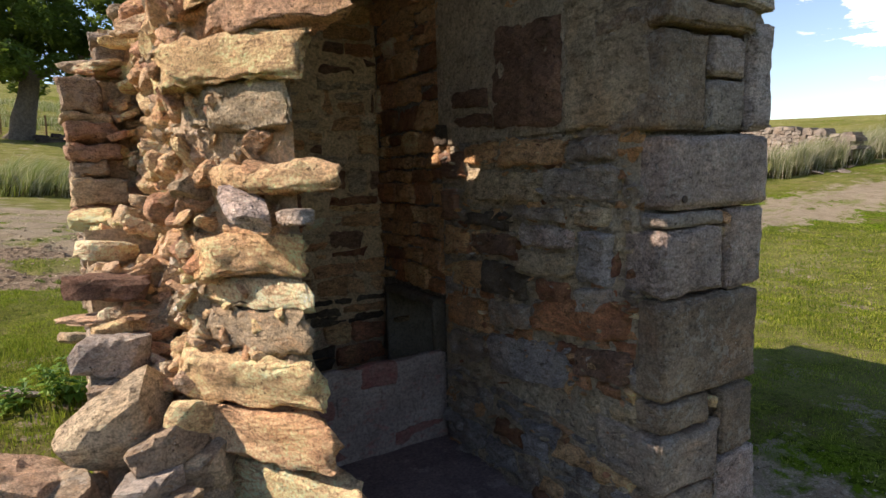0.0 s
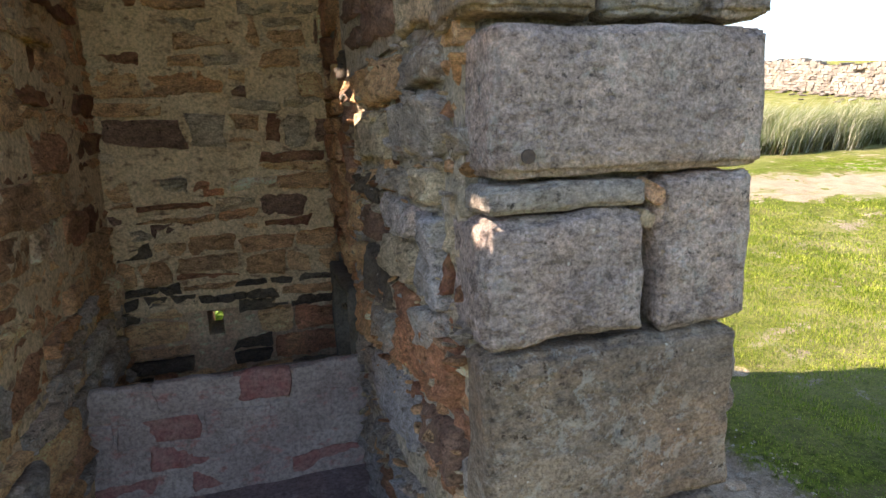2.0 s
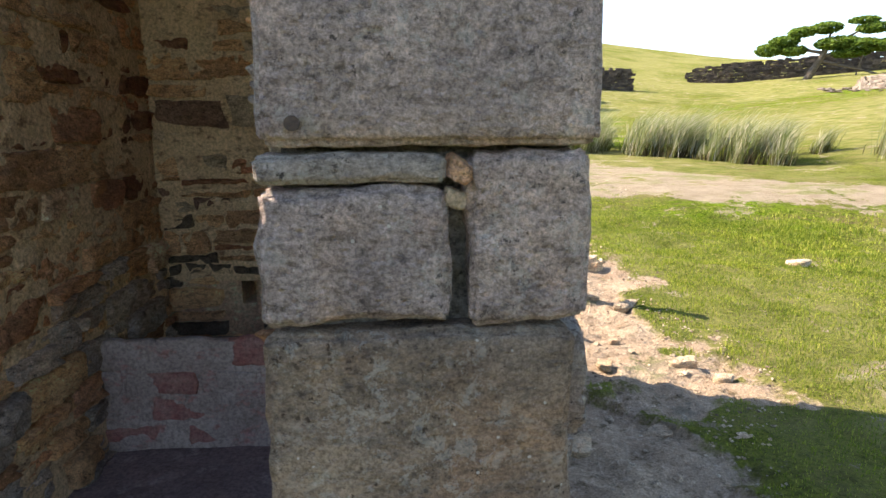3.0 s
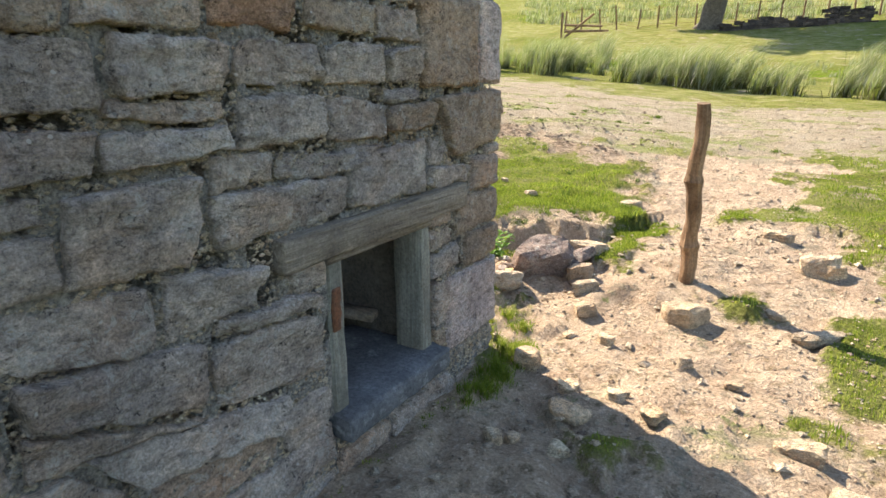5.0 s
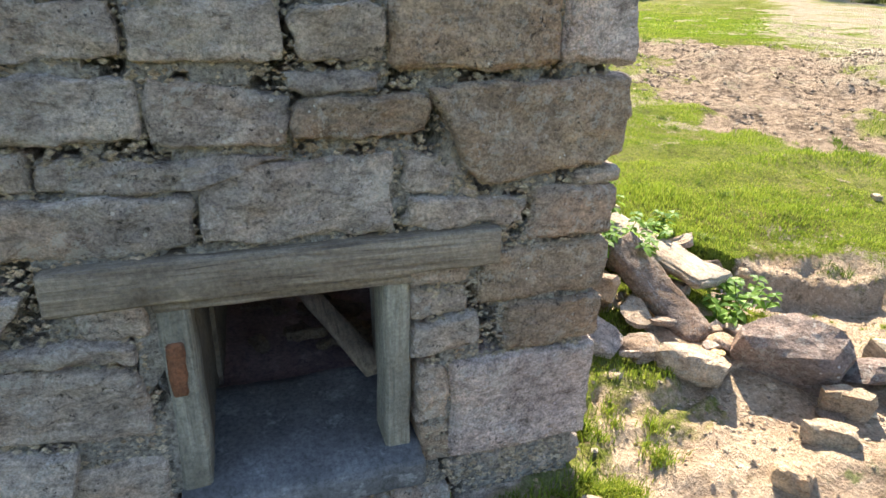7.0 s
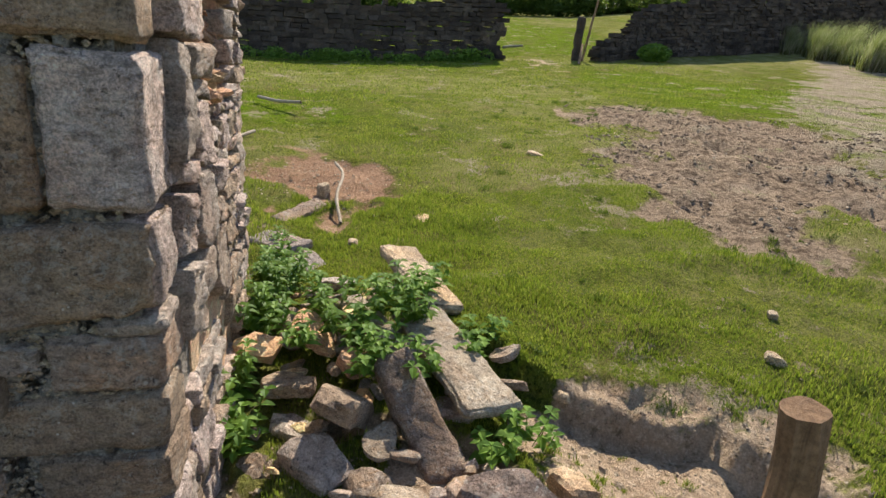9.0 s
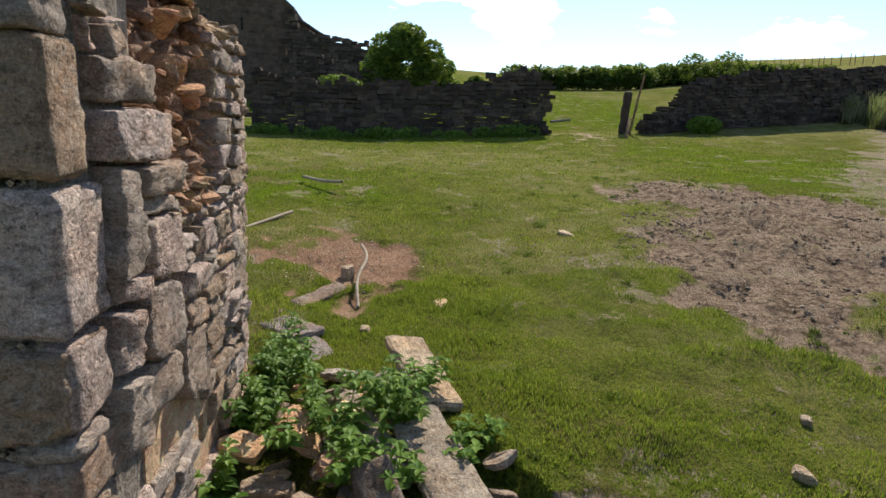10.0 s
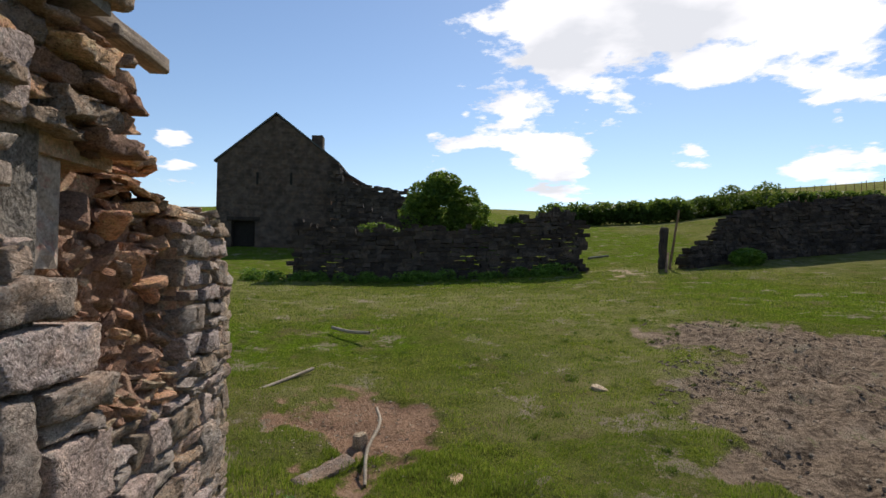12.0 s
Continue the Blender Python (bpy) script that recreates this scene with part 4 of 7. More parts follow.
block("quoin", (-.24, -2.81, 2.43), (.02, -2.3, 2.68), M_QUOIN, pier, 43)
block("quoin", (-.57, -2.82, 2.69), (.02, -2.45, 2.98), M_QUOIN_BROWN, pier, 44)
block("quoin", (-.565, -2.81, .675), (-.29, -2.6, .79), M_QUOIN_BROWN, pier, 45)
block("quoin", (-.225, -2.815, .52), (-.02, -2.45, .785), M_QUOIN_BROWN, pier, 46)
rock("stone", (-.256, -2.79, .745), (.022, .03, .05), (0, 10, 0), M_OCHRE, pier, 2)
rock("stone", (-.25, -2.78, .65), (.04, .04, .04), (0, 10, 40), M_GREY, pier, 4)
block("quoin", (-.58, -2.82, .45), (-.25, -2.5, .66), M_GREY, pier, 47)
block("quoin", (-.25, -2.82, .28), (0, -2.4, .51), M_QUOIN, pier, 48)
block("quoin", (-.57, -2.83, .20), (-.27, -2.5, .44), M_QUOIN_BROWN, pier, 49)
block("quoin", (-.58, -2.84, -.15), (.01, -2.4, .20), M_GREY, pier, 50)
# the pier's east return
rubble(pier, EAST, -2.78, -2.44, .2, 1.17, G, 61, (.14, .24), (.3, .5))
rubble(pier, EAST, -2.78, -2.46, 1.5, 2.98, G, 62, (.14, .28), (.3, .5))

# inner faces
inner = [M_BROWN, M_BROWN, M_BROWN, M_GREY]
# bedded in smeared brown mortar that stands nearly flush with the stones
boxes("wall_render", [((-.558, -2.69, .1), (-.53, -1.33, 1.80))], M_MORTAR_JAMB, .024, .016).parent = east
inlay = lambda q, mat, prot=.034, **kw: face_stone("stone", *JAMB, q, prot, .09, mat, east, int(q[0][1] * 1000) + int(-q[0][0] * 100), kw.get("rough", .013), kw.get("r", .014))
inlay([(-2.32, 1.665), (-1.86, 1.67), (-1.93, 1.8), (-2.32, 1.77)], M_BROWN)
inlay([(-2.6, 1.53), (-2.2, 1.51), (-2.19, 1.645), (-2.6, 1.655)], M_GREY)
inlay([(-2.16, 1.5), (-1.56, 1.52), (-1.62, 1.655), (-2.17, 1.64)], M_OCHREDUN)
inlay([(-2.6, 1.68), (-2.35, 1.68), (-2.35, 1.76), (-2.6, 1.77)], M_GREY)
inlay([(-1.95, 1.38), (-1.62, 1.38), (-1.63, 1.45), (-1.97, 1.46)], M_DARKSTONE)
inlay([(-1.97, 1.25), (-1.62, 1.25), (-1.63, 1.35), (-1.98, 1.355)], M_DARKRED)
inlay([(-2.37, 1.325), (-2.02, 1.31), (-2.03, 1.415), (-2.37, 1.4)], M_QUOIN)
inlay([(-2.57, 1.2), (-2.4, 1.19), (-2.4, 1.4), (-2.58, 1.4)], M_LILAC)
inlay([(-2.36, 1.205), (-2.02, 1.18), (-2.01, 1.29), (-2.36, 1.31)], M_OCHREDUN)
inlay([(-2.07, 1.06), (-1.74, 1.06), (-1.73, 1.21), (-2.1, 1.2)], M_DARKSTONE)
inlay([(-2.66, 0.99), (-2.12, 0.94), (-2.11, 1.06), (-2.65, 1.16)], M_BROWN)
inlay([(-2.3, 0.71), (-1.82, 0.66), (-1.77, 0.84), (-2.36, 0.91)], M_LILAC)
inlay([(-2.65, 0.83), (-2.38, 0.8), (-2.38, 0.92), (-2.67, 0.97)], M_DARKRED)
inlay([(-2.33, 1.43), (-2.0, 1.44), (-1.99, 1.495), (-2.31, 1.49)], M_GREY)
inlay([(-2.55, 1.43), (-2.37, 1.42), (-2.37, 1.5), (-2.55, 1.5)], M_OCHREDUN)
inlay([(-1.72, 1.06), (-1.45, 1.05), (-1.45, 1.17), (-1.71, 1.2)], M_BROWN)
inlay([(-1.6, 1.22), (-1.38, 1.22), (-1.38, 1.36), (-1.59, 1.35)], M_BROWN)
inlay([(-2.08, 0.93), (-1.8, 0.9), (-1.78, 1.02), (-2.08, 1.03)], M_GREY)
inlay([(-1.72, 0.66), (-1.42, 0.66), (-1.42, 0.8), (-1.7, 0.8)], M_GREY)
inlay([(-1.72, 0.84), (-1.4, 0.84), (-1.4, 1.0), (-1.73, 1.0)], M_BROWN)
inlay([(-1.5, 1.4), (-1.36, 1.4), (-1.36, 1.56), (-1.51, 1.55)], M_DARKRED)
inlay([(-1.82, 1.69), (-1.6, 1.68), (-1.6, 1.78), (-1.84, 1.79)], M_BROWN)
inlay([(-1.56, 1.62), (-1.36, 1.62), (-1.36, 1.76), (-1.55, 1.76)], M_DARKRED)
inlay([(-2.58, 1.08), (-2.4, 1.07), (-2.4, 1.17), (-2.57, 1.18)], M_GREY)
inlay([(-2.34, 1.09), (-2.14, 1.08), (-2.14, 1.17), (-2.34, 1.18)], M_BROWN)
# great flat stones and plaster over them
for q, m in (([(-1.80, 1.86), (-1.52, 1.88), (-1.50, 1.94), (-1.80, 1.93)], M_DARKRED), ([(-1.80, 1.95), (-1.46, 1.98), (-1.48, 2.07), (-1.79, 2.05)], M_DARKRED), ([(-1.43, 1.80), (-1.30, 1.80), (-1.30, 1.92), (-1.43, 1.90)], M_DARKSTONE),
             ([(-2.31, 1.82), (-1.84, 1.85), (-1.84, 2.30), (-2.30, 2.26)], M_DARKRED)):
    inlay(q, m, .028)
inlay([(-2.74, 1.79), (-2.34, 1.79), (-2.34, 2.30), (-2.74, 2.26)], M_OCHREDUN, .032, rough=.010)
boxes("plaster_patch", [((-.572, -2.69, 1.80), (-.53, -1.33, 2.98))], M_MORTAR_JAMB, .04, .014).parent = east
rubble(east, JAMB, -2.70, -1.34, .66, 1.80, [M_BROWN, M_OCHREDUN, M_BROWN, M_GREY], 171, (.05, .11), (.08, .20), prot=(-.004, .016), rough=.014, jit=.018, gap=.016)
rubble(east, JAMB, -2.70, -1.34, .10, .66, [M_GREY, M_LILAC, M_GREY, M_BROWN], 71, (.05, .10), (.14, .30), prot=(.002, .040), rough=.018, jit=.018, gap=.016, slope=.05)
rubble(east, JAMB, -2.72, -1.34, 2.36, 2.98, M_BROWN, 74, (.16, .3), (.25, .45), prot=(-.01, .022), rough=.010)
scatter_rocks(east, "chip", 260, 75, (-.588, -2.69, .4), (-.572, -1.4, 1.8), (.010, .032), [M_GREY, M_OCHREDUN, M_BROWN], chips=True)
rubble(east, JAMB, -1.32, -.5, .0, .7, M_DARKSTONE, 76, (.08, .17), (.12, .3), prot=(-.02, .012), keep=lambda u, z: not (-1.3 < u < -.6))
rubble(east, JAMB, -1.32, -.5, .7, 2.98, M_BROWN, 75, (.08, .17), (.12, .3), prot=(-.02, .012), keep=lambda u, z: not (z < .92 and -1.3 < u < -.6))

# thin leaves from about 2.45 to 2.99 are added to keep sun off the jamb
north = setting(boxes("wall_north", [((-2.12, -.47, -.3), (-1.25, -.20, 2.45)), ((-1.17, -.47, -.3), (-.53, -.20, 2.55)), ((-1.66, -.47, 2.45), (-1.25, -.38, 2.99)), ((-1.25, -.47, 2.5), (-.97, -.38, 2.99)),
                                     ((-1.25, -.47, -.3), (-1.17, -.20, .555)), ((-1.25, -.47, .69), (-1.17, -.20, 2.31)), ((-1.25, -.47, 2.40), (-1.17, -.2, 2.5)),
                                     ((-2.12, -.2, -.3), (-1.25, -.03, 1.66)), ((-1.17, -.2, -.3), (-.53, -.03, 1.66)),
                                     ((-1.25, -.2, -.3), (-1.17, -.03, .46)), ((-1.25, -.2, .61), (-1.17, -.03, 1.66)),
                                     ((-2.12, -.2, 1.66), (-1.52, -.03, 2.42)), ((-.97, -.47, 2.55), (-.53, -.05, 3.0)), ((-.53, -.47, 2.5), (-.4, -.05, 2.99))], M_COREDARK))
hole = lambda u, z: not (-1.40 < u < -1.03 and (.42 < z < .72 or 2.26 < z < 2.44))
gappy = lambda u, z: hole(u, z) and (z < 2.45 or u > -.95) and noise.noise(Vector((u * 4, z * 7, 3))) < .22
rubble(north, BACK, -1.66, -.55, .1, 1.10, [M_BROWN, M_BROWN, M_DARKSTONE], 81, (.05, .15), (.10, .36), keep=hole, prot=(-.002, .024), rough=.010, gap=.020, jit=.016)
rubble(north, BACK, -1.66, -.55, 1.10, 2.9, [M_BROWN, M_BROWN, M_DARKRED, M_OCHREDUN], 82, (.05, .17), (.09, .38), keep=gappy, prot=(-.004, .020), rough=.010, gap=.022, jit=.020)
boxes("wall_render", [((-1.21 - .45, -.497, .70), (-1.25, -.47, 2.44)), ((-1.17, -.497, .70), (-.55, -.47, 2.5)), ((-1.25, -.497, .70), (-1.17, -.47, 2.31))],
      M_MORTAR_IN, .06, .010).parent = north
# outer face of the north wall
sh = dict(rough=.010, prot=(-.010, .036), jit=.012, gap=.020, r=.008)
NM = [M_GREY, M_QUOIN, M_GREY, M_QUOIN_BROWN]
# the larger stones by the corner
for k, q in enumerate(([(-.61, 2.05), (-.25, 2.05), (-.25, 2.17), (-.62, 2.18)], [(-.77, 1.86), (-.25, 1.88), (-.25, 2.03), (-.78, 2.03)], [(-.85, 1.735), (-.46, 1.76), (-.46, 1.85), (-.85, 1.845)],
                       [(-.81, 1.665), (-.50, 1.69), (-.50, 1.75), (-.81, 1.73)], [(-.88, 1.42), (-.50, 1.47), (-.50, 1.68), (-.90, 1.65)], [(-.78, 1.14), (-.42, 1.20), (-.43, 1.46), (-.80, 1.41)],
                       [(-1.22, .76), (-.84, .86), (-.85, 1.18), (-1.24, 1.08)], [(-.48, 1.42), (-.27, 1.46), (-.27, 1.525), (-.49, 1.49)], [(-.42, 1.53), (-.25, 1.53), (-.28, 1.86), (-.44, 1.86)],
                       [(-.78, .94), (-.40, 1.00), (-.41, 1.18), (-.80, 1.12)], [(-.40, 1.22), (-.24, 1.24), (-.24, 1.44), (-.41, 1.40)], [(-.39, .95), (-.24, .97), (-.24, 1.20), (-.40, 1.18)],
                       [(-1.20, 1.10), (-.90, 1.16), (-.91, 1.26), (-1.21, 1.22)], [(-1.20, 1.25), (-.86, 1.29), (-.90, 1.40), (-1.22, 1.36)])):
    shaped(north, NORTH, q, NM[k % 3], .030 + .012 * (k % 3), .16, .011, .010)
far = lambda u, z: hole(u, z) and not (u > -.86 and z > .93) and not (u > -1.24 and .74 < z < 1.42)
rubble(north, NORTH, -2.12, -.20, -.05, .95, NM, 91, (.08, .22), (.10, .34), keep=far, **sh)
rubble(north, NORTH, -2.12, -.86, .95, 1.62, NM, 92, (.07, .20), (.10, .32), keep=far, **sh)
rubble(north, NORTH, -2.12, -1.50, 1.62, 2.42, NM, 93, (.07, .15), (.12, .3), **sh)
rubble(north, NORTH, -.44, -.24, 2.18, 2.30, [M_GREY, M_QUOIN], 94, (.05, .12), (.14, .22), **sh)
rubble(north, NORTH, -.36, -.02, 2.30, 2.6, [M_GREY, M_QUOIN_BROWN], 95, (.07, .13), (.14, .3), **sh)
rubble(north, NORTH, -1.0, -.02, 2.60, 2.98, [M_REDSTONE, M_QUOIN_BROWN, M_RED], 96, (.05, .11), (.12, .34), prot=(-.01, .06), rough=.020, r=.010, jit=.018, gap=.016)
# the far quoin's end face
END = ((-2.13, 0, 0), (0, 1, 0), (-1, 0, 0))
rubble(north, END, -.5, 0, -.05, 2.45, [M_GREY, M_QUOIN_BROWN], 98, (.1, .2), (.2, .4), **sh)
# the hollow where the outer leaf fell away
clay = boxes("clay_core", [((-1.56, -.24, 1.60), (-.44, -.115, 2.30)), ((-1.52, -.24, 2.30), (-.76, -.14, 2.46))], M_CLAY, .030, .060)
clay.parent = north
for v in clay.data.vertices:
    # banked up towards the foot, cut away under the overhang
    v.co.y += .10 * max(0, 1 - (v.co.z - 1.60) / .35) * (v.co.y > -.2)
RS = [M_REDSTONE, M_RED, M_REDSTONE]
scatter_rocks(north, "core_stone", 62, 3, (-1.52, -.14, 1.66), (-.50, -.07, 2.44), (.05, .11), RS, lambda x, y, z: not (x > -.72 and z > 2.2) and not (-1.24 < x < -1.11 and z > 2.24), flat=(.30, .55), tilt=55)
scatter_rocks(north, "core_stone", 90, 33, (-1.52, -.13, 1.62), (-.50, -.06, 2.44), (.018, .045), RS + [M_CLAY], lambda x, y, z: not (x > -.72 and z > 2.2) and not (-1.24 < x < -1.11 and z > 2.24), tilt=55, chips=True)
scatter_rocks(north, "core_stone", 34, 4, (-1.5, -.12, 1.60), (-.7, -.03, 1.76), (.05, .10), [M_OCHREDUN, M_RED, M_QUOIN_BROWN], flat=(.3, .5), tilt=22)
scatter_rocks(north, "core_stone", 50, 5, (-2.1, -.45, 2.40), (-1.30, -.05, 2.50), (.06, .12), [M_RED, M_QUOIN_BROWN, M_OCHREDUN], flat=(.35, .6), tilt=14)
scatter_rocks(north, "core_stone", 40, 6, (-1.40, -.42, 2.46), (-1.16, -.06, 2.66), (.06, .11), [M_RED, M_REDSTONE], flat=(.3, .5), tilt=20)
for k, (x, z, w) in enumerate(((-.86, 2.60, .10), (-.93, 2.67, .14), (-.98, 2.74, .12), (-.93, 2.81, .15), (-1.01, 2.88, .13), (-.95, 2.96, .14))):
    for q in range(3):
        block("core_stone", (x + .02 * ((q * 7 + k) % 3), -.42 + q * .14, z - .032), (x + w, -.29 + q * .145, z + .034), RS[(k + q) % 3], north, int(z * 100) + q, r=.010, rough=.018)
bx = boxes("plaster_patch", [((-.70, -.2, 2.20), (-.34, -.075, 2.58))], M_PLASTER, .04, .016)
bx.parent = north

# west wall: the inner leaf stands, the outer one has fallen away in steps
STEPS = [(-.3, .62, -2.15), (.62, .82, -2.0), (.82, .96, -1.78), (.96, 1.12, -1.55), (1.12, 1.28, -1.34), (1.28, 1.44, -1.08), (1.44, 2.16, -.60)]
# thin upper wall of one leaf, added with three gaps that shape the jamb's sun patches
UPPER = [(-2.34, -2.245, 2.35, 2.41), (-2.34, -2.245, 2.61, 3.0), (-2.245, -1.235, 2.35, 3.0), (-1.235, -1.085, 2.35, 2.68), (-1.235, -1.085, 2.85, 3.0), (-1.085, -0.985, 2.35, 3.0), (-0.985, -0.755, 2.35, 2.78), (-0.985, -0.755, 2.96, 3.0), (-0.755, -0.38, 2.35, 3.0)]
west = setting(boxes("wall_west", [((-1.94, -2.30, -.3), (-1.68, -.47, 2.35))] + [((-2.27, y, a), (-1.94, -.03, b)) for a, b, y in STEPS] +
                     [((-1.74, a, c), (-1.68, b, d)) for a, b, c, d in UPPER], M_CORE, .05, .03))
for v in west.data.vertices:
    if v.co.z < 2.38 and -1.99 < v.co.x < -1.66:
        v.co.y += max(0, -1.68 - v.co.x) * 1.5 * min(1, max(0, (-.47 - v.co.y) / 1.91))
rubble(west, WEST, -2.2, -.5, .0, .95, [M_BROWN, M_GREY], 101, (.09, .17), (.16, .4), prot=(-.015, .04), rough=.018)
rubble(west, WEST, -2.2, -.5, .95, 2.33, M_BROWN, 102, (.10, .18), (.2, .4), prot=(-.02, .012), rough=.014)
W_OUT = ((-2.29, 0, 0), (0, 1, 0), (-1, 0, 0))
W_END = ((0, -.62, 0), (1, 0, 0), (0, -1, 0))
rubble(west, W_OUT, -.62, -.02, .2, 2.16, [M_GREY, M_QUOIN_BROWN], 103, (.08, .16), (.2, .4), prot=(0, .02))
rubble(west, W_OUT, -1.9, -.62, -.1, .96, [M_GREY, M_QUOIN_BROWN], 104, (.08, .16), (.2, .4), prot=(0, .02))
boxes("wall_render", [((-1.68, -2.02, .1), (-1.655, -.5, 2.33))], M_MORTAR_IN, .06, .012).parent = west
O = M_OCHRE
# stones of the inner leaf's broken edge, from the foot up
for k, (x0, x1, z0, z1, y0) in enumerate([(-2.02, -1.62, .10, .30, -2.62), (-1.98, -1.64, .31, .47, -2.56), (-1.94, -1.60, .48, .70, -2.55), (-2.03, -1.66, .72, .885, -2.50), (-2.02, -1.665, .905, 1.06, -2.46),
                                          (-1.92, -1.69, 1.085, 1.215, -2.42), (-1.93, -1.69, 1.225, 1.325, -2.42), (-1.95, -1.69, 1.335, 1.465, -2.44), (-1.90, -1.63, 1.605, 1.68, -2.50),
                                          (-1.88, -1.70, 1.80, 1.925, -2.44), (-2.0, -1.675, 1.945, 2.075, -2.50), (-1.88, -1.60, 2.09, 2.19, -2.52), (-1.93, -1.66, 2.20, 2.32, -2.46), (-1.9, -1.64, 2.33, 2.44, -2.44)]):
    ob = block("broken_stone", (x0, y0, z0), (x1, -2.2, z1), [O, M_LOOSE, O, M_OCHRE][k % 4], west, 300 + k, r=.016, rough=.028, cell=.028)
    lean = random.Random(k).uniform(1.1, 1.7)
    for v in ob.data.vertices:
        v.co.y += (-1.66 - v.co.x) * lean
rock("broken_stone", (-1.84, -2.32, 1.545), (.115, .07, .055), (10, 28, -50), M_QUOIN, west, 4)
rock("broken_stone", (-1.72, -2.42, 1.53), (.07, .06, .06), (0, 0, 20), M_GREY, west, 6)
# the standing end of the outer leaf
for k, (z0, z1, x1) in enumerate([(1.44, 1.53, -2.10), (1.54, 1.68, -2.08), (1.69, 1.76, -2.12), (1.77, 1.85, -2.07), (1.86, 1.94, -2.08), (1.95, 1.99, -2.10), (2.0, 2.16, -2.14)]):
    block("broken_stone", (-2.31, -.74, z0), (x1, -.5, z1), [M_REDSTONE, M_OCHREDUN, M_QUOIN_BROWN, M_REDSTONE][k % 4], west, 330 + k, r=.012, rough=.022, cell=.028)
for x, y, z, s, t, m, w in ((-2.17, -1.42, 1.225, (.17, .14, .10), (4, 6, 10), M_DARKRED, 1), (-2.19, -1.68, 1.02, (.17, .15, .13), (4, 8, 60), M_GREY, 7), (-2.20, -1.22, 1.36, (.12, .10, .08), (0, 8, 20), M_OCHRE, 2),
                            (-2.08, -1.05, 1.48, (.06, .07, .11), (0, 25, 10), M_LOOSE, 5), (-2.22, -1.52, 1.125, (.16, .12, .018), (0, 2, 15), M_OCHRE, 3), (-2.0, -1.0, 1.55, (.07, .08, .09), (10, 5, 80), M_LOOSE, 0),
                            (-2.20, -1.96, .88, (.19, .14, .16), (8, -34, 20), M_OCHREDUN, 8), (-1.99, -2.08, .86, (.10, .09, .08), (0, 20, 50), M_OCHRE, 9), (-2.50, -2.0, .72, (.22, .17, .17), (0, 24, 0), M_REDSTONE, 10),
                            (-2.15, -2.18, .72, (.14, .12, .08), (0, 5, 70), M_GREY, 11), (-2.42, -2.15, .52, (.18, .15, .12), (5, 10, 30), M_GREY, 12), (-2.08, -2.35, .60, (.13, .11, .09), (20, 5, 10), M_LOOSE, 13),
                            (-2.70, -2.1, .52, (.17, .14, .11), (0, 20, 10), M_GREY, 1), (-2.28, -2.42, .46, (.16, .13, .10), (14, 6, 10), M_LOOSE, 3), (-2.12, -.62, 2.24, (.14, .12, .05), (0, -12, 20), M_OCHRE, 7),
                            (-2.20, -.55, 2.24, (.11, .1, .06), (0, -10, 40), M_LOOSE, 8), (-2.02, -.6, 2.36, (.10, .1, .04), (0, 5, 0), M_OCHRE, 9), (-1.97, -.7, 2.48, (.09, .1, .05), (0, 8, 30), M_LOOSE, 4), (-1.93, -1.0, 2.42, (.09, .1, .05), (0, 0, 60), O, 5),
                            (-1.90, -1.2, 2.52, (.08, .1, .05), (0, 10, 90), M_LOOSE, 6), (-1.92, -.8, 2.62, (.09, .1, .05), (0, 0, 0), O, 7), (-1.88, -1.5, 2.45, (.08, .12, .05), (0, 5, 80), O, 11)):
    rock("broken_stone", (x, y, z), (s[0] * .95, s[1], s[2] * (1.25 if z < 1.5 else 1.1)), t, m, west, w)
MX = [O, O, M_LOOSE, M_RED, O]
scatter_rocks(west, "core_stone", 230, 21, (-1.98, -2.0, .85), (-1.90, -.72, 2.36), (.035, .10), MX, lambda x, y, z: y < -.6 - 1.6 * max(0, 1.5 - z) - .0, flat=(.55, .95), tilt=60)
slant = lambda n, seed, size, mats, chips: [rock("core_stone", (x, -2.34 + (-1.68 - x) * 1.5 + q.uniform(-.03, .03), q.uniform(.5, 2.33)), (r, r * .8, r * .65), (q.uniform(-70, 70), q.uniform(-70, 70), q.uniform(0, 360)), mats[q.randrange(len(mats))], west, q.randrange(99), chips) for q in [random.Random(seed)] for _ in range(n) for x, r in [(q.uniform(-2.0, -1.72), q.uniform(*size))]]
slant(120, 22, (.03, .075), MX, False)
slant(260, 24, (.012, .03), [O, M_CORE, M_LOOSE], True)
for a, b, y in STEPS[1:-1]:
    scatter_rocks(west, "core_stone", 16, int(b * 100), (-2.24, y - .06, b - .07), (-1.95, y + .2, b + .03), (.04, .10), MX, flat=(.6, .95), tilt=40)
scatter_rocks(west, "core_stone", 40, 23, (-2.1, -.72, 1.44), (-1.96, -.58, 2.2), (.03, .075), MX)
scatter_rocks(west, "core_stone", 26, 25, (-2.2, -.7, 2.14), (-1.9, -.1, 2.24), (.05, .09), MX, flat=(.3, .5), tilt=12)
scatter_rocks(west, "core_stone", 220, 26, (-1.97, -1.95, .9), (-1.93, -.7, 2.3), (.014, .034), [O, M_CORE, M_LOOSE], chips=True)
foot = tagged(new("rubble_heap"), "heap of broken tan sandstone against the ragged wall end", "rubble")
g = random.Random(8)
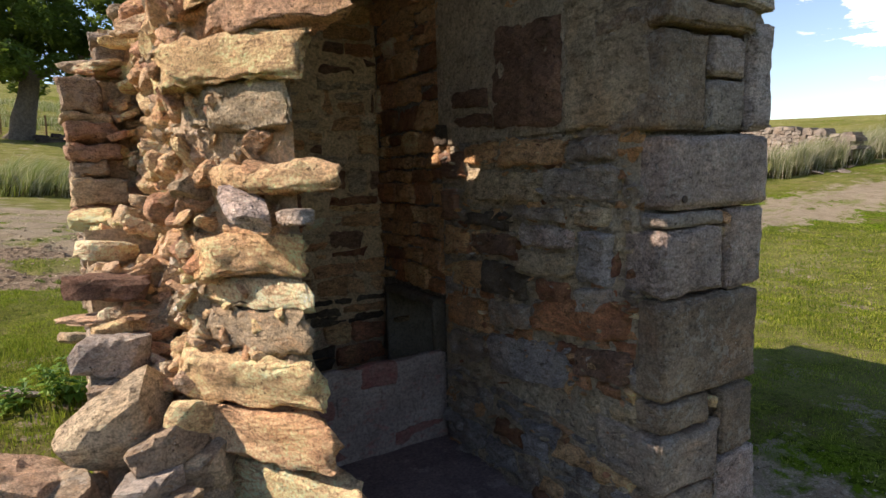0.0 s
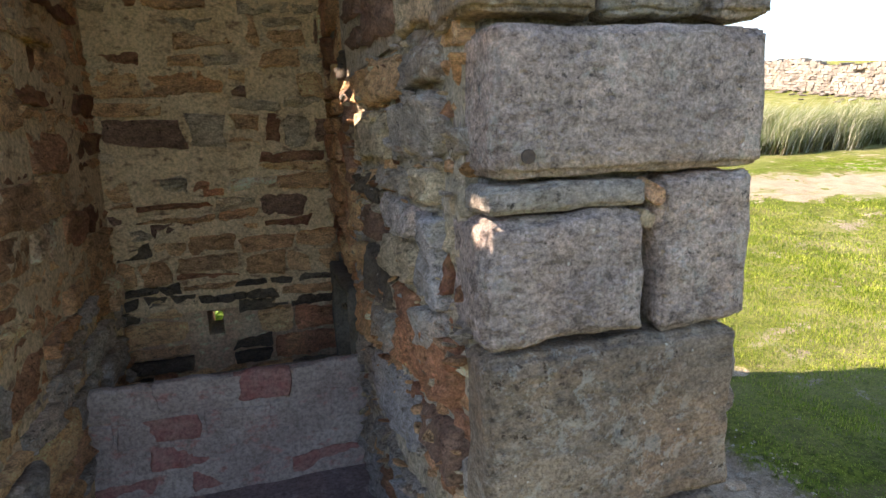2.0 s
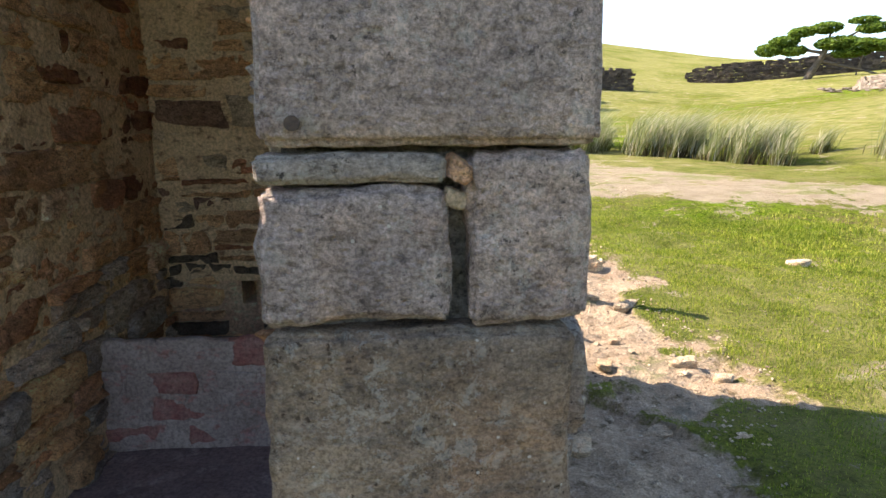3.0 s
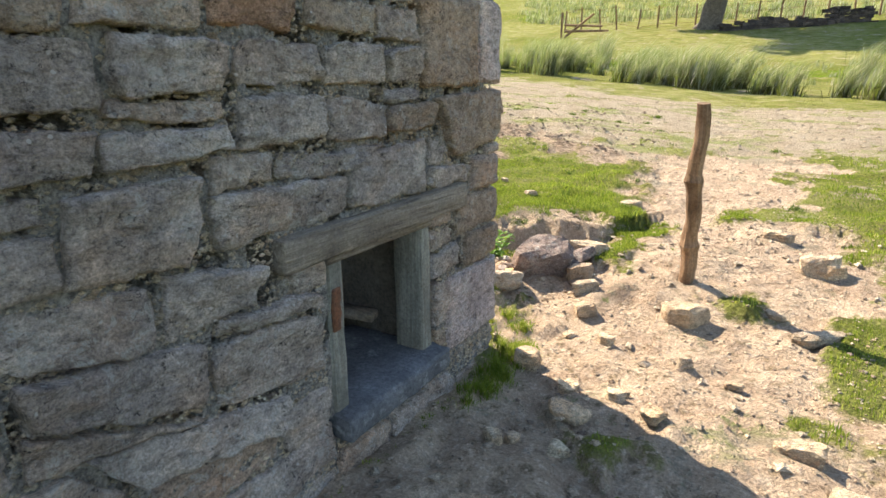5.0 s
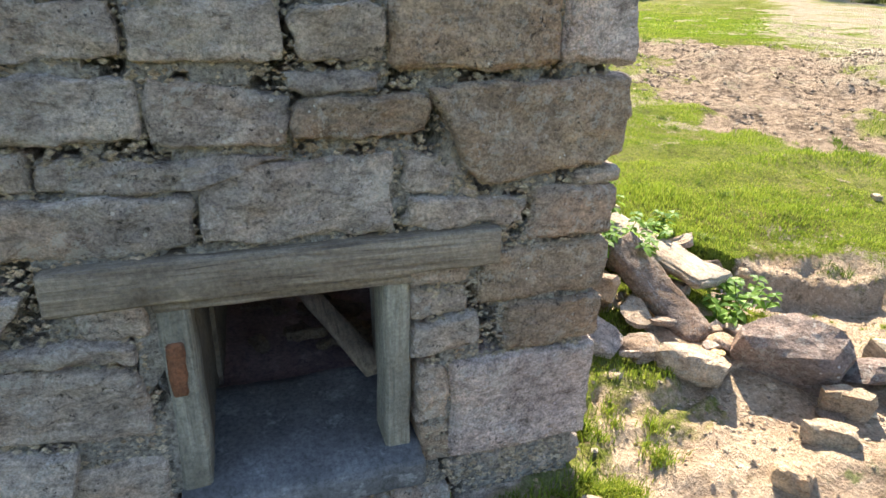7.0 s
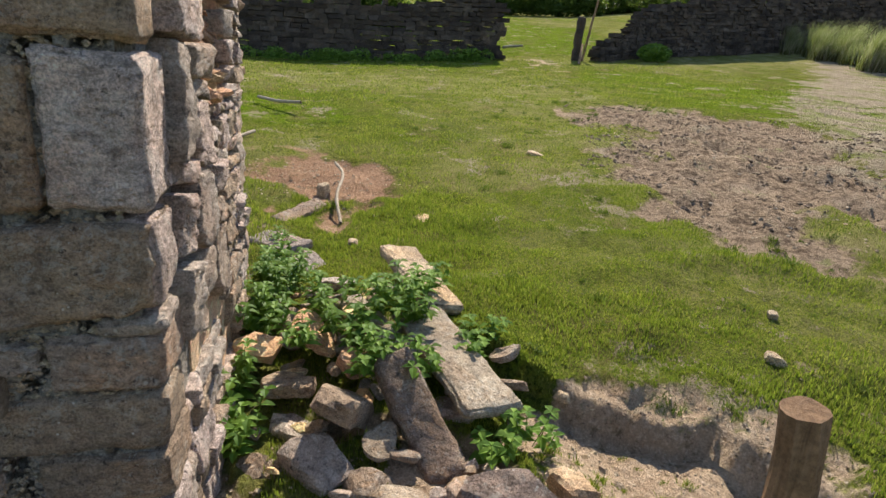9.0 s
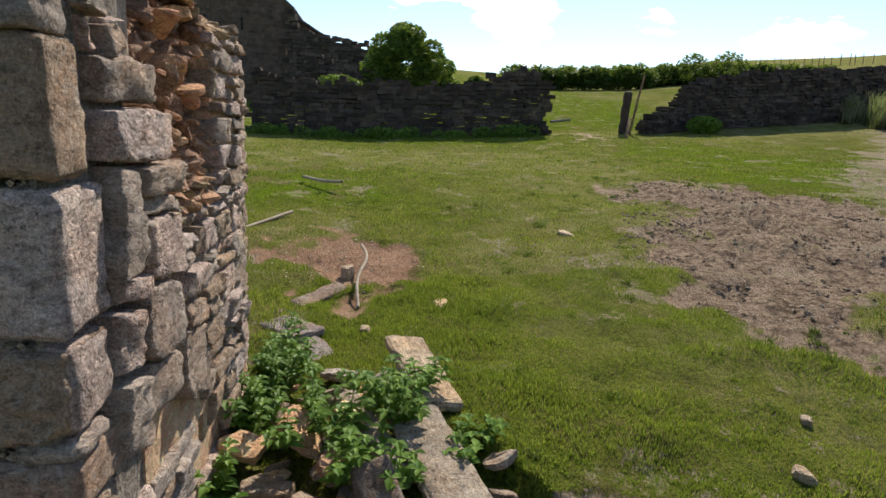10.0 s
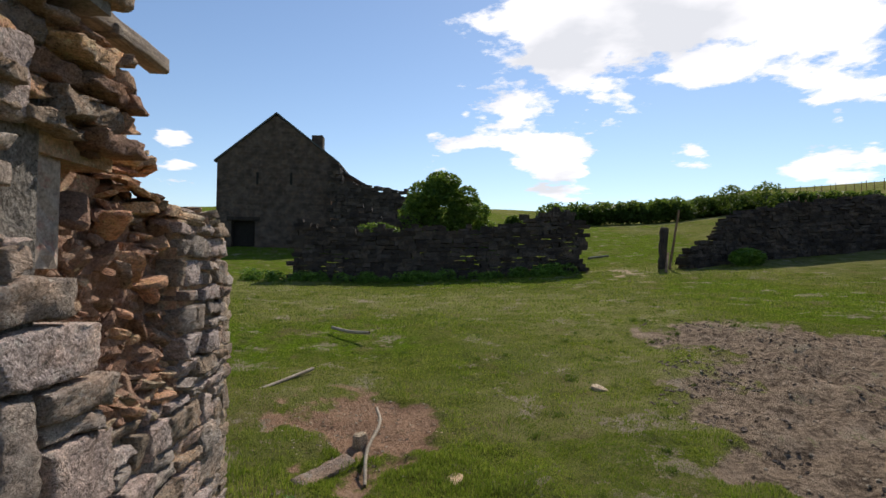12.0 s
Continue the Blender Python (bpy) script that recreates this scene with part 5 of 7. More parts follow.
for i in range(150):
    x, y = g.uniform(-3.3, -1.98), g.uniform(-2.85, -1.8)
    s = g.uniform(.06, .15)
    z = ground_z(x, y) + s * .2 + g.uniform(.3, 1) * max(0, .62 - abs(x + 2.15) * .5 - abs(y + 2.15) * .5)
    rock("stone", (x, y, z), (s, s * .8, s * .85), (g.uniform(-25, 25), g.uniform(-25, 25), g.uniform(0, 360)), [M_LOOSE, M_HEAPSTONE, M_QUOIN_BROWN][i % 3], foot, i)

# floor, trough front and what lies behind it
setting(boxes("floor", [((-1.72, -2.85, -.1), (-.5, -1.25, .12)), ((-1.68, -1.236, -.1), (-.53, -.48, .24))], M_FLOOR, .08, .008))
trough = tagged(boxes("trough_wall", [((-1.70, -1.295, .05), (-.55, -1.236, .62))], M_WHITEWASH, .06, .008),
                "low whitewashed block wall across the back of the hut, with faded red blocks showing", "low wall")
TR = ((0, -1.29, 0), (1, 0, 0), (0, -1, 0))
boxes("trough_back", [((-1.66, -1.234, .2), (-.57, -1.215, .62))], M_DARKMORTAR, .06, .01).parent = trough
kw = dict(gap=.007, r=.008, rough=.003, jit=.003, depth=.03, name="painted_block")
lay(trough, TR, .50, .635, [-1.69, -1.40, -1.10], M_WHITEWASH, (.002, .009), **kw)
lay(trough, TR, .50, .635, [-1.10, -.87], M_REDBRICK, (.008, .014), **kw)
lay(trough, TR, .50, .635, [-.87, -.57], M_WHITEWASH, (.004, .01), **kw)
lay(trough, TR, .37, .495, [-1.46, -1.24], M_REDBRICK, (.008, .014), **kw)
lay(trough, TR, .37, .495, [-1.23, -.98, -.72, -.57], M_WHITEWASH, (.002, .009), **kw)
lay(trough, TR, .37, .495, [-1.69, -1.56, -1.47], M_WHITEWASH, (.002, .009), **kw)
lay(trough, TR, .26, .365, [-1.44, -1.20], M_REDBRICK, (.006, .01), **kw)
lay(trough, TR, .24, .365, [-1.18, -.88, -.57], M_WHITEWASH, (.002, .009), **kw)
lay(trough, TR, .13, .235, [-1.69, -1.3, -.9, -.57], M_REDBRICK, (-.002, .006), **kw)

hatch = tagged(new("hatch"), "low square hatch framed in weathered grey timber, standing open", "hatch")
ln = block("lintel", (-.10, -1.535, 0), (.045, -.372, .112), M_WOODY, hatch, 71, r=.008, rough=.004, cell=.09)
for v in ln.data.vertices:
    v.co.z += .885 + (v.co.y + 1.535) * .013
block("soffit_board", (-.13, -1.31, .855), (.012, -.60, .895), M_WOODY, hatch, 72, r=.006, rough=.004, cell=.09)
block("left_jamb", (-.13, -1.305, .262), (.005, -1.225, .862), M_WOODZ, hatch, 73, r=.01, rough=.005, cell=.09, basis=pose(0, 0, 0, 0, 0, 0))
block("right_jamb", (-.15, -.712, .27), (.0, -.632, .862), M_WOODZ, hatch, 74, r=.01, rough=.005, cell=.09)
block("hinge_plate", (.0, -1.295, .60), (.012, -1.25, .76), M_RUST, hatch, 76, r=.006, rough=.006, cell=.03)
sl = block("sill", (-.50, -1.32, .175), (.085, -.60, .272), M_SILL, hatch, 77, r=.012, rough=.006, cell=.04)
for v in sl.data.vertices:
    if v.co.z > .2:
        v.co.z -= max(0, v.co.x) * .12 - .01
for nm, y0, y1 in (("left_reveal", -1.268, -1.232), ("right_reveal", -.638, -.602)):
    block(nm, (-.60, y0, .25), (-.16, y1, .93), M_DARKMORTAR, hatch, 80, r=.008, rough=.006, cell=.05)
block("head_board", (-.60, -1.232, .88), (-.14, -.638, .93), M_DARKMORTAR, hatch, 82, r=.008, rough=.006, cell=.06)
hay = tagged(new("debris_pile"), "broken stones and a loose board lying behind the hatch", "rubble")
block("board", (-.55, -.04, -.02), (.55, .04, .02), M_WOODX, hay, 78, r=.006, rough=.004, cell=.09, basis=pose(-.82, -.83, .42, 0, 4, 16))
g = random.Random(4)
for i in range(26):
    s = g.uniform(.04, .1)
    rock("stone", (g.uniform(-1.5, -.62), g.uniform(-1.1, -.6), .25 + s * .5), (s, s * .8, s * .6), (g.uniform(-25, 25), 0, g.uniform(0, 360)), M_DARKSTONE, hay, i)

# roof: stone slates on poles, gone over the north-west corner
roof = setting(boxes("ceiling", [((-1.77, -2.95, 3.03), (.06, -.75, 3.07)), ((-1.77, -.75, 3.03), (-1.2, -.45, 3.07)), ((-1.2, -.75, 3.03), (-.72, -.38, 3.07)), ((-.72, -.75, 3.03), (.06, .06, 3.07))], M_SLATE, .12, .012))
for k in range(6):
    y = -2.7 + k * .4
    block("rafter", (-1.79, y - .04, 2.96), (.02, y + .04, 3.03), M_WOODX, roof, 400 + k, r=.01, rough=.006, cell=.12)
block("rafter", (-1.47, -.16, 3.075), (-.3, -.06, 3.15), M_WOODX, roof, 410, r=.012, rough=.006, cell=.1)
for x in (-1.0, -.80):
    block("rafter", (x - .03, -1.6, 3.06), (x + .03, -.05, 3.11), M_WOODY, roof, int(412 - x * 10), r=.01, rough=.005, cell=.12)
for k in range(6):
    for j in range(5):
        x, y = -1.80 + j * .375, -2.98 + k * .46
        if y > -.8 and x < -.8:
            continue
        block("slate", (x, y, 3.075 + .012 * (k % 2)), (x + .365, y + .50, 3.105 + .012 * (k % 2)), M_SLATE, roof, 430 + k * 5 + j, r=.012, rough=.010, cell=.12)
block("slate", (-.80, -.30, 3.06), (-.42, .10, 3.13), M_QUOIN_BROWN, roof, 470, r=.015, rough=.014)

# ---- loose things near the house ----


def stake(name, base, top, r0, r1, mat, seed, label, knots=()):
    """A rough round timber from base to top."""
    g = random.Random(seed)
    a, b = Vector(base), Vector(top)
    ax = (b - a).normalized()
    s = ax.orthogonal().normalized()
    t = ax.cross(s)
    L = (b - a).length
    n, m = max(8, int(L / .04)), 14
    verts, faces = [], []
    for i in range(n + 1):
        f = i / n
        r = r0 + (r1 - r0) * f
        for k in knots:
            r *= 1 + .32 * math.exp(-((f - k) / .025) ** 2)
        c = a + ax * L * f + s * wob((f * 3, seed, 0), 1.5, .02) + t * wob((f * 3, 0, seed), 1.5, .02)
        for j in range(m):
            th = 2 * math.pi * j / m
            rr = r * (1 + wob((math.cos(th), math.sin(th), f * L * 3 + seed), 2.5, .22))
            verts.append(c + (s * math.cos(th) + t * math.sin(th)) * rr)
    for i in range(n):
        for j in range(m):
            p, q = i * m + j, i * m + (j + 1) % m
            faces.append((p, q, q + m, p + m))
    faces.append([n * m + j for j in range(m)])
    return tagged(mesh_from(name, verts, faces, mat, None, False), label, "post")


stake("fence_post", (.79, 1.42, .02), (.80, 1.25, 1.315), .052, .042, M_POST, 3, "weathered brown timber fence post leaning in bare earth", (.28, .62))

YARD = [(.31, .70, .09, .08, .06, 10, "pale flat stone"), (.22, .99, .10, .08, .05, 60, "pale broken stone"), (.86, .86, .13, .11, .08, 20, "pale squared slab of stone"), (.53, .40, .05, .04, .03, 0, "small tan stone"),
        (.26, -.06, .075, .065, .05, 40, "reddish brown stone"), (.53, -.20, .055, .05, .03, 70, "flat tan stone"), (.97, .32, .05, .04, .035, 0, "small tan stone"), (.78, -.17, .04, .035, .03, 0, "small brown stone"),
        (1.60, 2.05, .14, .11, .09, 30, "dark brown stone"), (1.30, 2.72, .12, .08, .05, 5, "brown stone"), (-.10, 3.45, .12, .08, .05, 20, "pale flat stone"), (1.23, .24, .045, .035, .03, 30, "small brown stone"), (.46, -.74, .04, .035, .03, 0, "small grey stone"), (.59, -.44, .10, .07, .035, 15, "flat brown stone"), (.96, -.33, .07, .06, .04, 45, "small pale stone"),
        (1.54, -.22, .10, .07, .05, 10, "pale chipped stone"), (1.68, -.46, .065, .05, .035, 20, "pale flat stone"), (.76, -.23, .05, .045, .03, 0, "small tan stone"), (.41, -.80, .05, .04, .025, 0, "small brown stone"),
        (.53, -1.21, .09, .07, .03, 60, "flat reddish stone"), (.66, -.71, .06, .045, .03, 0, "small grey stone"), (.98, -1.12, .10, .08, .03, 25, "flat grey brown stone"), (1.64, 2.0, .10, .07, .06, 0, "brown stone"),
        (-.30, 1.48, .13, .10, .07, 30, "broken brown stone"), (.05, 1.62, .16, .11, .09, 10, "weathered brown stone"), (.12, 1.20, .10, .08, .08, 60, "brown stone"), (.30, .42, .05, .04, .02, 0, "small flat stone"),
        (1.55, .95, .16, .05, .05, 40, "grey brown stone"), (1.35, 1.15, .07, .05, .04, 0, "brown stone"), (.12, 5.26, .14, .10, .02, 0, "flat white stone"), (4.05, 2.3, .12, .10, .04, 0, "brown turf covered stone"),
        (-4.75, .52, .09, .08, .08, 0, "red brown stone"), (-3.13, .73, .07, .05, .025, 30, "small grey stone"), (-3.77, 1.42, .12, .07, .02, 0, "flat pale stone"), (-1.05, 1.75, .05, .05, .03, 0, "small grey stone"),
        (-5.9, 3.3, .2, .12, .03, 10, "flat pale stone"), (-1.1, 3.1, .07, .06, .03, 0, "small grey stone"), (-1.6, 3.5, .05, .05, .025, 0, "small grey stone"), (.95, -1.9, .05, .04, .02, 0, "small grey stone")]
for i, (x, y, a, b, c, t, text) in enumerate(YARD):
    rk = rock("loose_stone", (x, y, ground_z(x, y) + c * .45), (a, b, c * 2.3), ((i * 37) % 17 - 8, (i * 53) % 15 - 7, t), M_LOOSE, None, i)
    tagged(rk, text + (" on bare trodden earth" if i < 26 else " lying in short grass"), "stone", "loose stones about the yard")

# the fallen heap at the corner, with its slabs
heap = tagged(new("fallen_stone_heap"), "heap of fallen wall stones and slabs grown through with nettles", "rubble")


def slab(parent, a, b, width, thick, roll, mat, seed, name="slab"):
    """A flat slab with its top's middle line from a to b."""
    a, b = Vector(a), Vector(b)
    x = (b - a).normalized()
    z = Vector((0, 0, 1))
    z = (z - x * z.dot(x)).normalized()
    m = Matrix((x, z.cross(x), z)).transposed().to_4x4()
    m.translation = a
    m = m @ pose(0, 0, 0, roll)
    L = (b - a).length
    return block(name, (0, -width / 2, -thick), (L, width / 2, 0), mat, parent, seed, r=.02, rough=.014, cell=.05, basis=m)


slab(heap, (-1.66, 1.02, .43), (-.76, 1.27, .30), .34, .06, -6, M_SLABSTONE, 501)
slab(heap, (-2.5, 1.02, .55), (-1.75, 1.23, .40), .30, .08, -12, M_OCHREDUN, 502)
slab(heap, (-.98, .78, .50), (-.50, 1.00, .12), .20, .09, 12, M_HEAPSTONE, 503)
slab(heap, (-1.78, .60, .46), (-1.20, .92, .36), .17, .06, 8, M_SLABSTONE, 504)
PILE = [(-.85, .55, .27, .20, .17, .13, M_QUOIN_BROWN), (-.62, .45, .12, .18, .14, .10, M_GREY), (-.70, .72, .20, .10, .08, .05, M_HEAPSTONE), (-.50, .62, .12, .13, .11, .10, M_HEAPSTONE), (-1.12, .62, .36, .15, .12, .10, M_OCHRE),
        (-1.45, .40, .36, .16, .13, .08, M_OCHRE), (-1.40, .15, .30, .13, .12, .09, M_RED), (-1.7, .3, .30, .15, .11, .09, M_HEAPSTONE), (-1.15, .25, .22, .15, .13, .10, M_QUOIN_BROWN), (-.95, .30, .12, .15, .13, .09, M_GREY),
        (-1.6, .68, .38, .14, .1, .08, M_OCHRE), (-1.32, 1.5, .26, .13, .09, .09, M_HEAPSTONE), (-1.12, 1.45, .18, .12, .10, .07, M_QUOIN_BROWN), (-.95, 1.05, .16, .16, .12, .10, M_GREY), (-1.25, .95, .24, .17, .13, .11, M_GREY),
        (-.30, .80, .10, .17, .13, .11, M_HEAPSTONE), (-.40, 1.0, .1, .12, .1, .07, M_HEAPSTONE), (-.02, 1.45, .14, .19, .13, .12, M_BIGROCK), (.10, 1.12, .05, .10, .08, .07, M_HEAPSTONE),
        (-2.0, .55, .32, .12, .1, .07, M_HEAPSTONE), (-2.25, .6, .33, .13, .1, .06, M_GREY), (-1.9, .12, .2, .12, .1, .08, M_RED), (-.7, .15, .08, .11, .1, .07, M_HEAPSTONE), (-.42, .38, .06, .08, .07, .05, M_HEAPSTONE), (-2.75, .4, .32, .16, .12, .05, M_GREY)]
for i, (x, y, z, a, b, c, m) in enumerate(PILE):
    rock("stone", (x, y, z + .02), (a, b, c), ((i * 41) % 50 - 25, (i * 29) % 50 - 25, (i * 77) % 360), m, heap, i + 3)
rock("stone", (-.16, 1.24, .14), (.26, .17, .32), (24, -14, 62), M_BIGROCK, heap, 4)
g = random.Random(12)
for i in range(60):
    x, y = g.uniform(-2.2, -.3), g.uniform(.08, 1.3)
    s = g.uniform(.035, .08)
    rock("stone", (x, y, ground_z(x, y) + .05), (s, s * .8, s * .6), (g.uniform(-30, 30), g.uniform(-30, 30), g.uniform(0, 360)), [M_HEAPSTONE, M_GREY, M_OCHRE][i % 3], heap, i)

lg = slab(None, (-3.70, .10, .38), (-4.20, .50, .46), .16, .17, 20, M_HEAPSTONE, 520, "fallen_slab")
tagged(lg, "rough brown stone slab lying at the edge of a bare earth patch", "stone")
tagged(slab(None, (-3.4, -.05, .36), (-3.0, .3, .38), .3, .08, 5, M_GREY, 521, "fallen_slab"), "flat grey stone half sunk in grass by the wall", "stone")


M_STICK = plain_mat("bleached_wood", (0.42, 0.34, 0.24), (0.30, 0.235, 0.165), 9, 0.85, 60, 0.5, 0.006)


def stick(pts, r, label):
    cu = bpy.data.curves.new("stick", "CURVE")
    cu.dimensions, cu.bevel_depth, cu.bevel_resolution = "3D", r, 3
    sp = cu.splines.new("BEZIER")
    sp.bezier_points.add(len(pts) - 1)
    for p, q in zip(sp.bezier_points, pts):
        p.co, p.handle_left_type, p.handle_right_type = q, "AUTO", "AUTO"
    cu.materials.append(M_STICK)
    return tagged(new("stick", cu), label, "stick")


stick([(-3.78, .66, .35), (-4.2, .64, .50), (-4.7, .72, .62), (-5.15, .66, .66)], .016, "pale bent stick leaning on the brown earth")
stick([(-5.4, -1.5, .50), (-6.3, -.95, .58), (-7.3, -.4, .69)], .024, "long pale dead branch lying in grass")
stick([(-10.5, -.6, .92), (-10.0, -.2, .9), (-9.6, .2, .93)], .03, "dark dead branch lying in grass")


def nettle(name, at, n, h, seed, label):
    """A clump of nettles: stems with paired pointed, folded leaves."""
    g = random.Random(seed)
    root = tagged(new(name), label, "nettles", "nettle clumps")
    root.location = at
    sv, sf, lv, lf = [], [], [], []
    for i in range(n):
        a, d = g.uniform(0, 6.3), g.uniform(0, .11)
        x, y = math.cos(a) * d, math.sin(a) * d
        H = h * g.uniform(.55, 1)
        lx, ly = math.cos(a) * H * .35, math.sin(a) * H * .35
        b = len(sv)
        for k in range(3):
            for f, z in ((0, 0), (1, H)):
                sv.append((x + lx * f + .003 * math.cos(k * 2.1), y + ly * f + .003 * math.sin(k * 2.1), z))
        for k in range(3):
            k2 = (k + 1) % 3
            sf.append((b + 2 * k, b + 2 * k2, b + 2 * k2 + 1, b + 2 * k + 1))
        lev = max(3, int(H / .032))
        for q in range(1, lev + 1):
            f = q / lev
            for s in range(4 if q == lev else 2):
                th = q * 1.57 + s * (1.57 if q == lev else 3.14) + g.uniform(-.3, .3)
                L = (.092 - .035 * f) * g.uniform(.75, 1.15)
                c = Vector((x + lx * f, y + ly * f, H * f))
                dv = Vector((math.cos(th), math.sin(th), g.uniform(-.35, .35)))
                sd = Vector((-math.sin(th), math.cos(th), 0)) * L * .33
                up = Vector((0, 0, L * .12))
                b = len(lv)
                lv += [c, c + dv * L * .4 + sd + up, c + dv * L * .45 - up * .3, c + dv * L * .4 - sd + up, c + dv * L - up * 1.6, c + dv * L * .72 + sd * .62, c + dv * L * .72 - sd * .62]
                lf += [(b, b + 2, b + 1), (b, b + 3, b + 2), (b + 1, b + 2, b + 5), (b + 2, b + 4, b + 5), (b + 2, b + 3, b + 6), (b + 2, b + 6, b + 4)]
    tagged(mesh_from("stalk", sv, sf, M_NETTLE, root), kind="stuff")
    tagged(mesh_from("foliage", [tuple(v) for v in lv], lf, M_NETTLE, root), kind="stuff")


g = random.Random(31)
for i, (x, y, z, n, h) in enumerate([(-1.9, .12, .25, 26, .34), (-2.15, .22, .3, 22, .30), (-1.65, .10, .25, 18, .3), (-1.75, .45, .35, 14, .24), (-1.45, .62, .38, 14, .26), (-1.65, .88, .42, 16, .28), (-1.50, 1.02, .42, 12, .26),
                                     (-1.85, 1.10, .45, 14, .22), (-1.25, .62, .38, 10, .2), (-1.15, .80, .38, 10, .2), (-.98, .62, .38, 10, .17), (-1.0, .92, .34, 8, .16), (-.85, .02, .1, 22, .26), (-1.15, .02, .14, 14, .3),
                                     (-.62, 1.22, .1, 12, .18), (-.72, 1.42, .12, 14, .2), (-1.35, 1.30, .24, 12, .2), (-1.55, 1.4, .24, 10, .2), (-2.45, .25, .3, 18, .24), (-2.0, .75, .34, 10, .18), (-2.5, -2.7, .5, 9, .13),
                                     (-1.3, .35, .38, 8, .16), (-2.75, .15, .28, 10, .2), (-3.2, .1, .3, 8, .16), (-2.9, -2.2, .42, 12, .16), (-3.1, -1.9, .42, 14, .14)]):
    nettle("nettle_clump", (x, y, z), max(6, int(n * .6)), h, 40 + i, "clump of green nettles growing among fallen stones" if i != 20 else "small green nettle clump by the rubble")

# ---- the farmyard and the fields ----


def stone_run(name, path, mat, course=.16, length=.34, thick=.5, seed=1, ragged=.12, label="", category="wall", kind="", base=-.15, loose=40):
    """A rough field wall along a path of (x, y, height): courses of separate stones in one mesh, over a solid heart, with a ragged top and loose cope stones."""
    g = random.Random(seed)
    verts, faces = [], []

    def brick(c, u, n, a, b, h):
        k = len(verts)
        j = lambda s: g.uniform(-s, s)
        for z in (0, 1):
            for p, q in ((-1, -1), (1, -1), (1, 1), (-1, 1)):
                v = c + u * (p * a * .5 + j(.03)) + n * (q * b * .5 + j(.025)) + Vector((0, 0, z * h + j(.02)))
                verts.append(v)
        for f in ((0, 3, 2, 1), (4, 5, 6, 7), (0, 1, 5, 4), (1, 2, 6, 5), (2, 3, 7, 6), (3, 0, 4, 7)):
            faces.append(tuple(k + i for i in f))
    for (x0, y0, h0), (x1, y1, h1) in zip(path, path[1:]):
        L = math.hypot(x1 - x0, y1 - y0)
        u = Vector(((x1 - x0) / L, (y1 - y0) / L, 0))
        n = Vector((-u.y, u.x, 0))
        rows = int(max(h0, h1) / course) + 2
        for r in range(rows):
            d = g.uniform(-length, 0)
            while d < L:
                ln = g.uniform(.6, 1.4) * length
                f = min(max((d + ln / 2) / L, 0), 1)
                top = h0 + (h1 - h0) * f + (noise.noise(Vector((x0 + u.x * d, y0 + u.y * d, seed)) * .9)) * ragged * 2 + g.uniform(-ragged, ragged) * .5
                z = base + r * course
                if z < top:
                    x, y = x0 + u.x * (d + ln / 2), y0 + u.y * (d + ln / 2)
                    lean = 1 - .25 * z / max(top, .5)
                    brick(Vector((x, y, ground_z(x, y) + z)) + n * g.uniform(-.03, .03), u, n, ln * .98, thick * lean * g.uniform(.92, 1.05), course * g.uniform(.8, 1.05))
                d += ln
        for i in range(int(L * loose / 10)):
            d = g.uniform(0, L)
            f = d / L
            x, y = x0 + u.x * d, y0 + u.y * d
            top = h0 + (h1 - h0) * f
            brick(Vector((x, y, ground_z(x, y) + top + g.uniform(-.1, .12))), u, n, length * g.uniform(.5, 1.1), thick * .6, course * g.uniform(.6, 1.3))
    ob = mesh_from(name, [tuple(v) for v in verts], faces, mat)
    return tagged(ob, label, category, "", kind)


yard = stone_run("yard_wall", [(-22.3, -3.75, 2.15), (-22.25, -3.2, 1.95), (-22.2, 4.6, 1.85), (-22.1, 5.4, 2.2), (-22.05, 6.9, 2.35), (-22, 7.42, 2.0)], M_FARSTONE_SHADED, .17, .38, .6, 3, .07,
                 "long backlit dry stone yard wall, broken along its top, with grass at its foot", "wall")
stone_run("yard_wall", [(-21.3, 11.4, .5), (-21.6, 12.6, .95), (-21.9, 13.3, 1.55), (-22.3, 14.2, 1.9), (-22.8, 17.5, 2.15), (-23.5, 24, 2.1), (-24, 34, 2.1)], M_FARSTONE_SHADED, .14, .34, .65, 4, .09,
          "tall backlit dry stone wall with a tumbled end beside a gateway", "wall")
stone_run("ruined_wall", [(-26.5, -1.9, 2.9), (-26.5, -.9, 2.5), (-26.6, 1.4, 2.35), (-26.9, 2.2, 2.0)], M_FARSTONE_SHADED, .2, .4, .6, 5, .12, "ruined backlit stone wall of a roofless outbuilding", "wall")
gp = block("gate_stone", (-.15, -.14, -.2), (.15, .14, 1.66), M_FARSTONE_SHADED, None, 602, r=.08, rough=.03, cell=.16, basis=pose(-21.8, 10.75, ground_z(-21.8, 10.75), 0, 4, 8))
tagged(gp, "upright backlit stone gatepost standing at the field gateway", "gatepost")
stake("gate_stake", (-21.5, 10.9, ground_z(-21.5, 10.9) - .1), (-21.9, 11.45, ground_z(-21.5, 10.9) + 2.35), .05, .04, M_POST, 7, "thin dark leaning stake beside the gate stone")
stake("gate_prop", (-20.4, 10.3, ground_z(-20.4, 10.3)), (-21.6, 10.9, ground_z(-21.6, 10.9) + .6), .05, .05, M_POST, 8, "short dark propping timber by the gate stone")
log_far = stake("fallen_pole", (-27.0, 9.3, ground_z(-27, 9.3) + .08), (-27.4, 10.4, ground_z(-27.4, 10.4) + .12), .06, .05, M_WOODZ, 9, "pale fallen pole lying in the bright field")


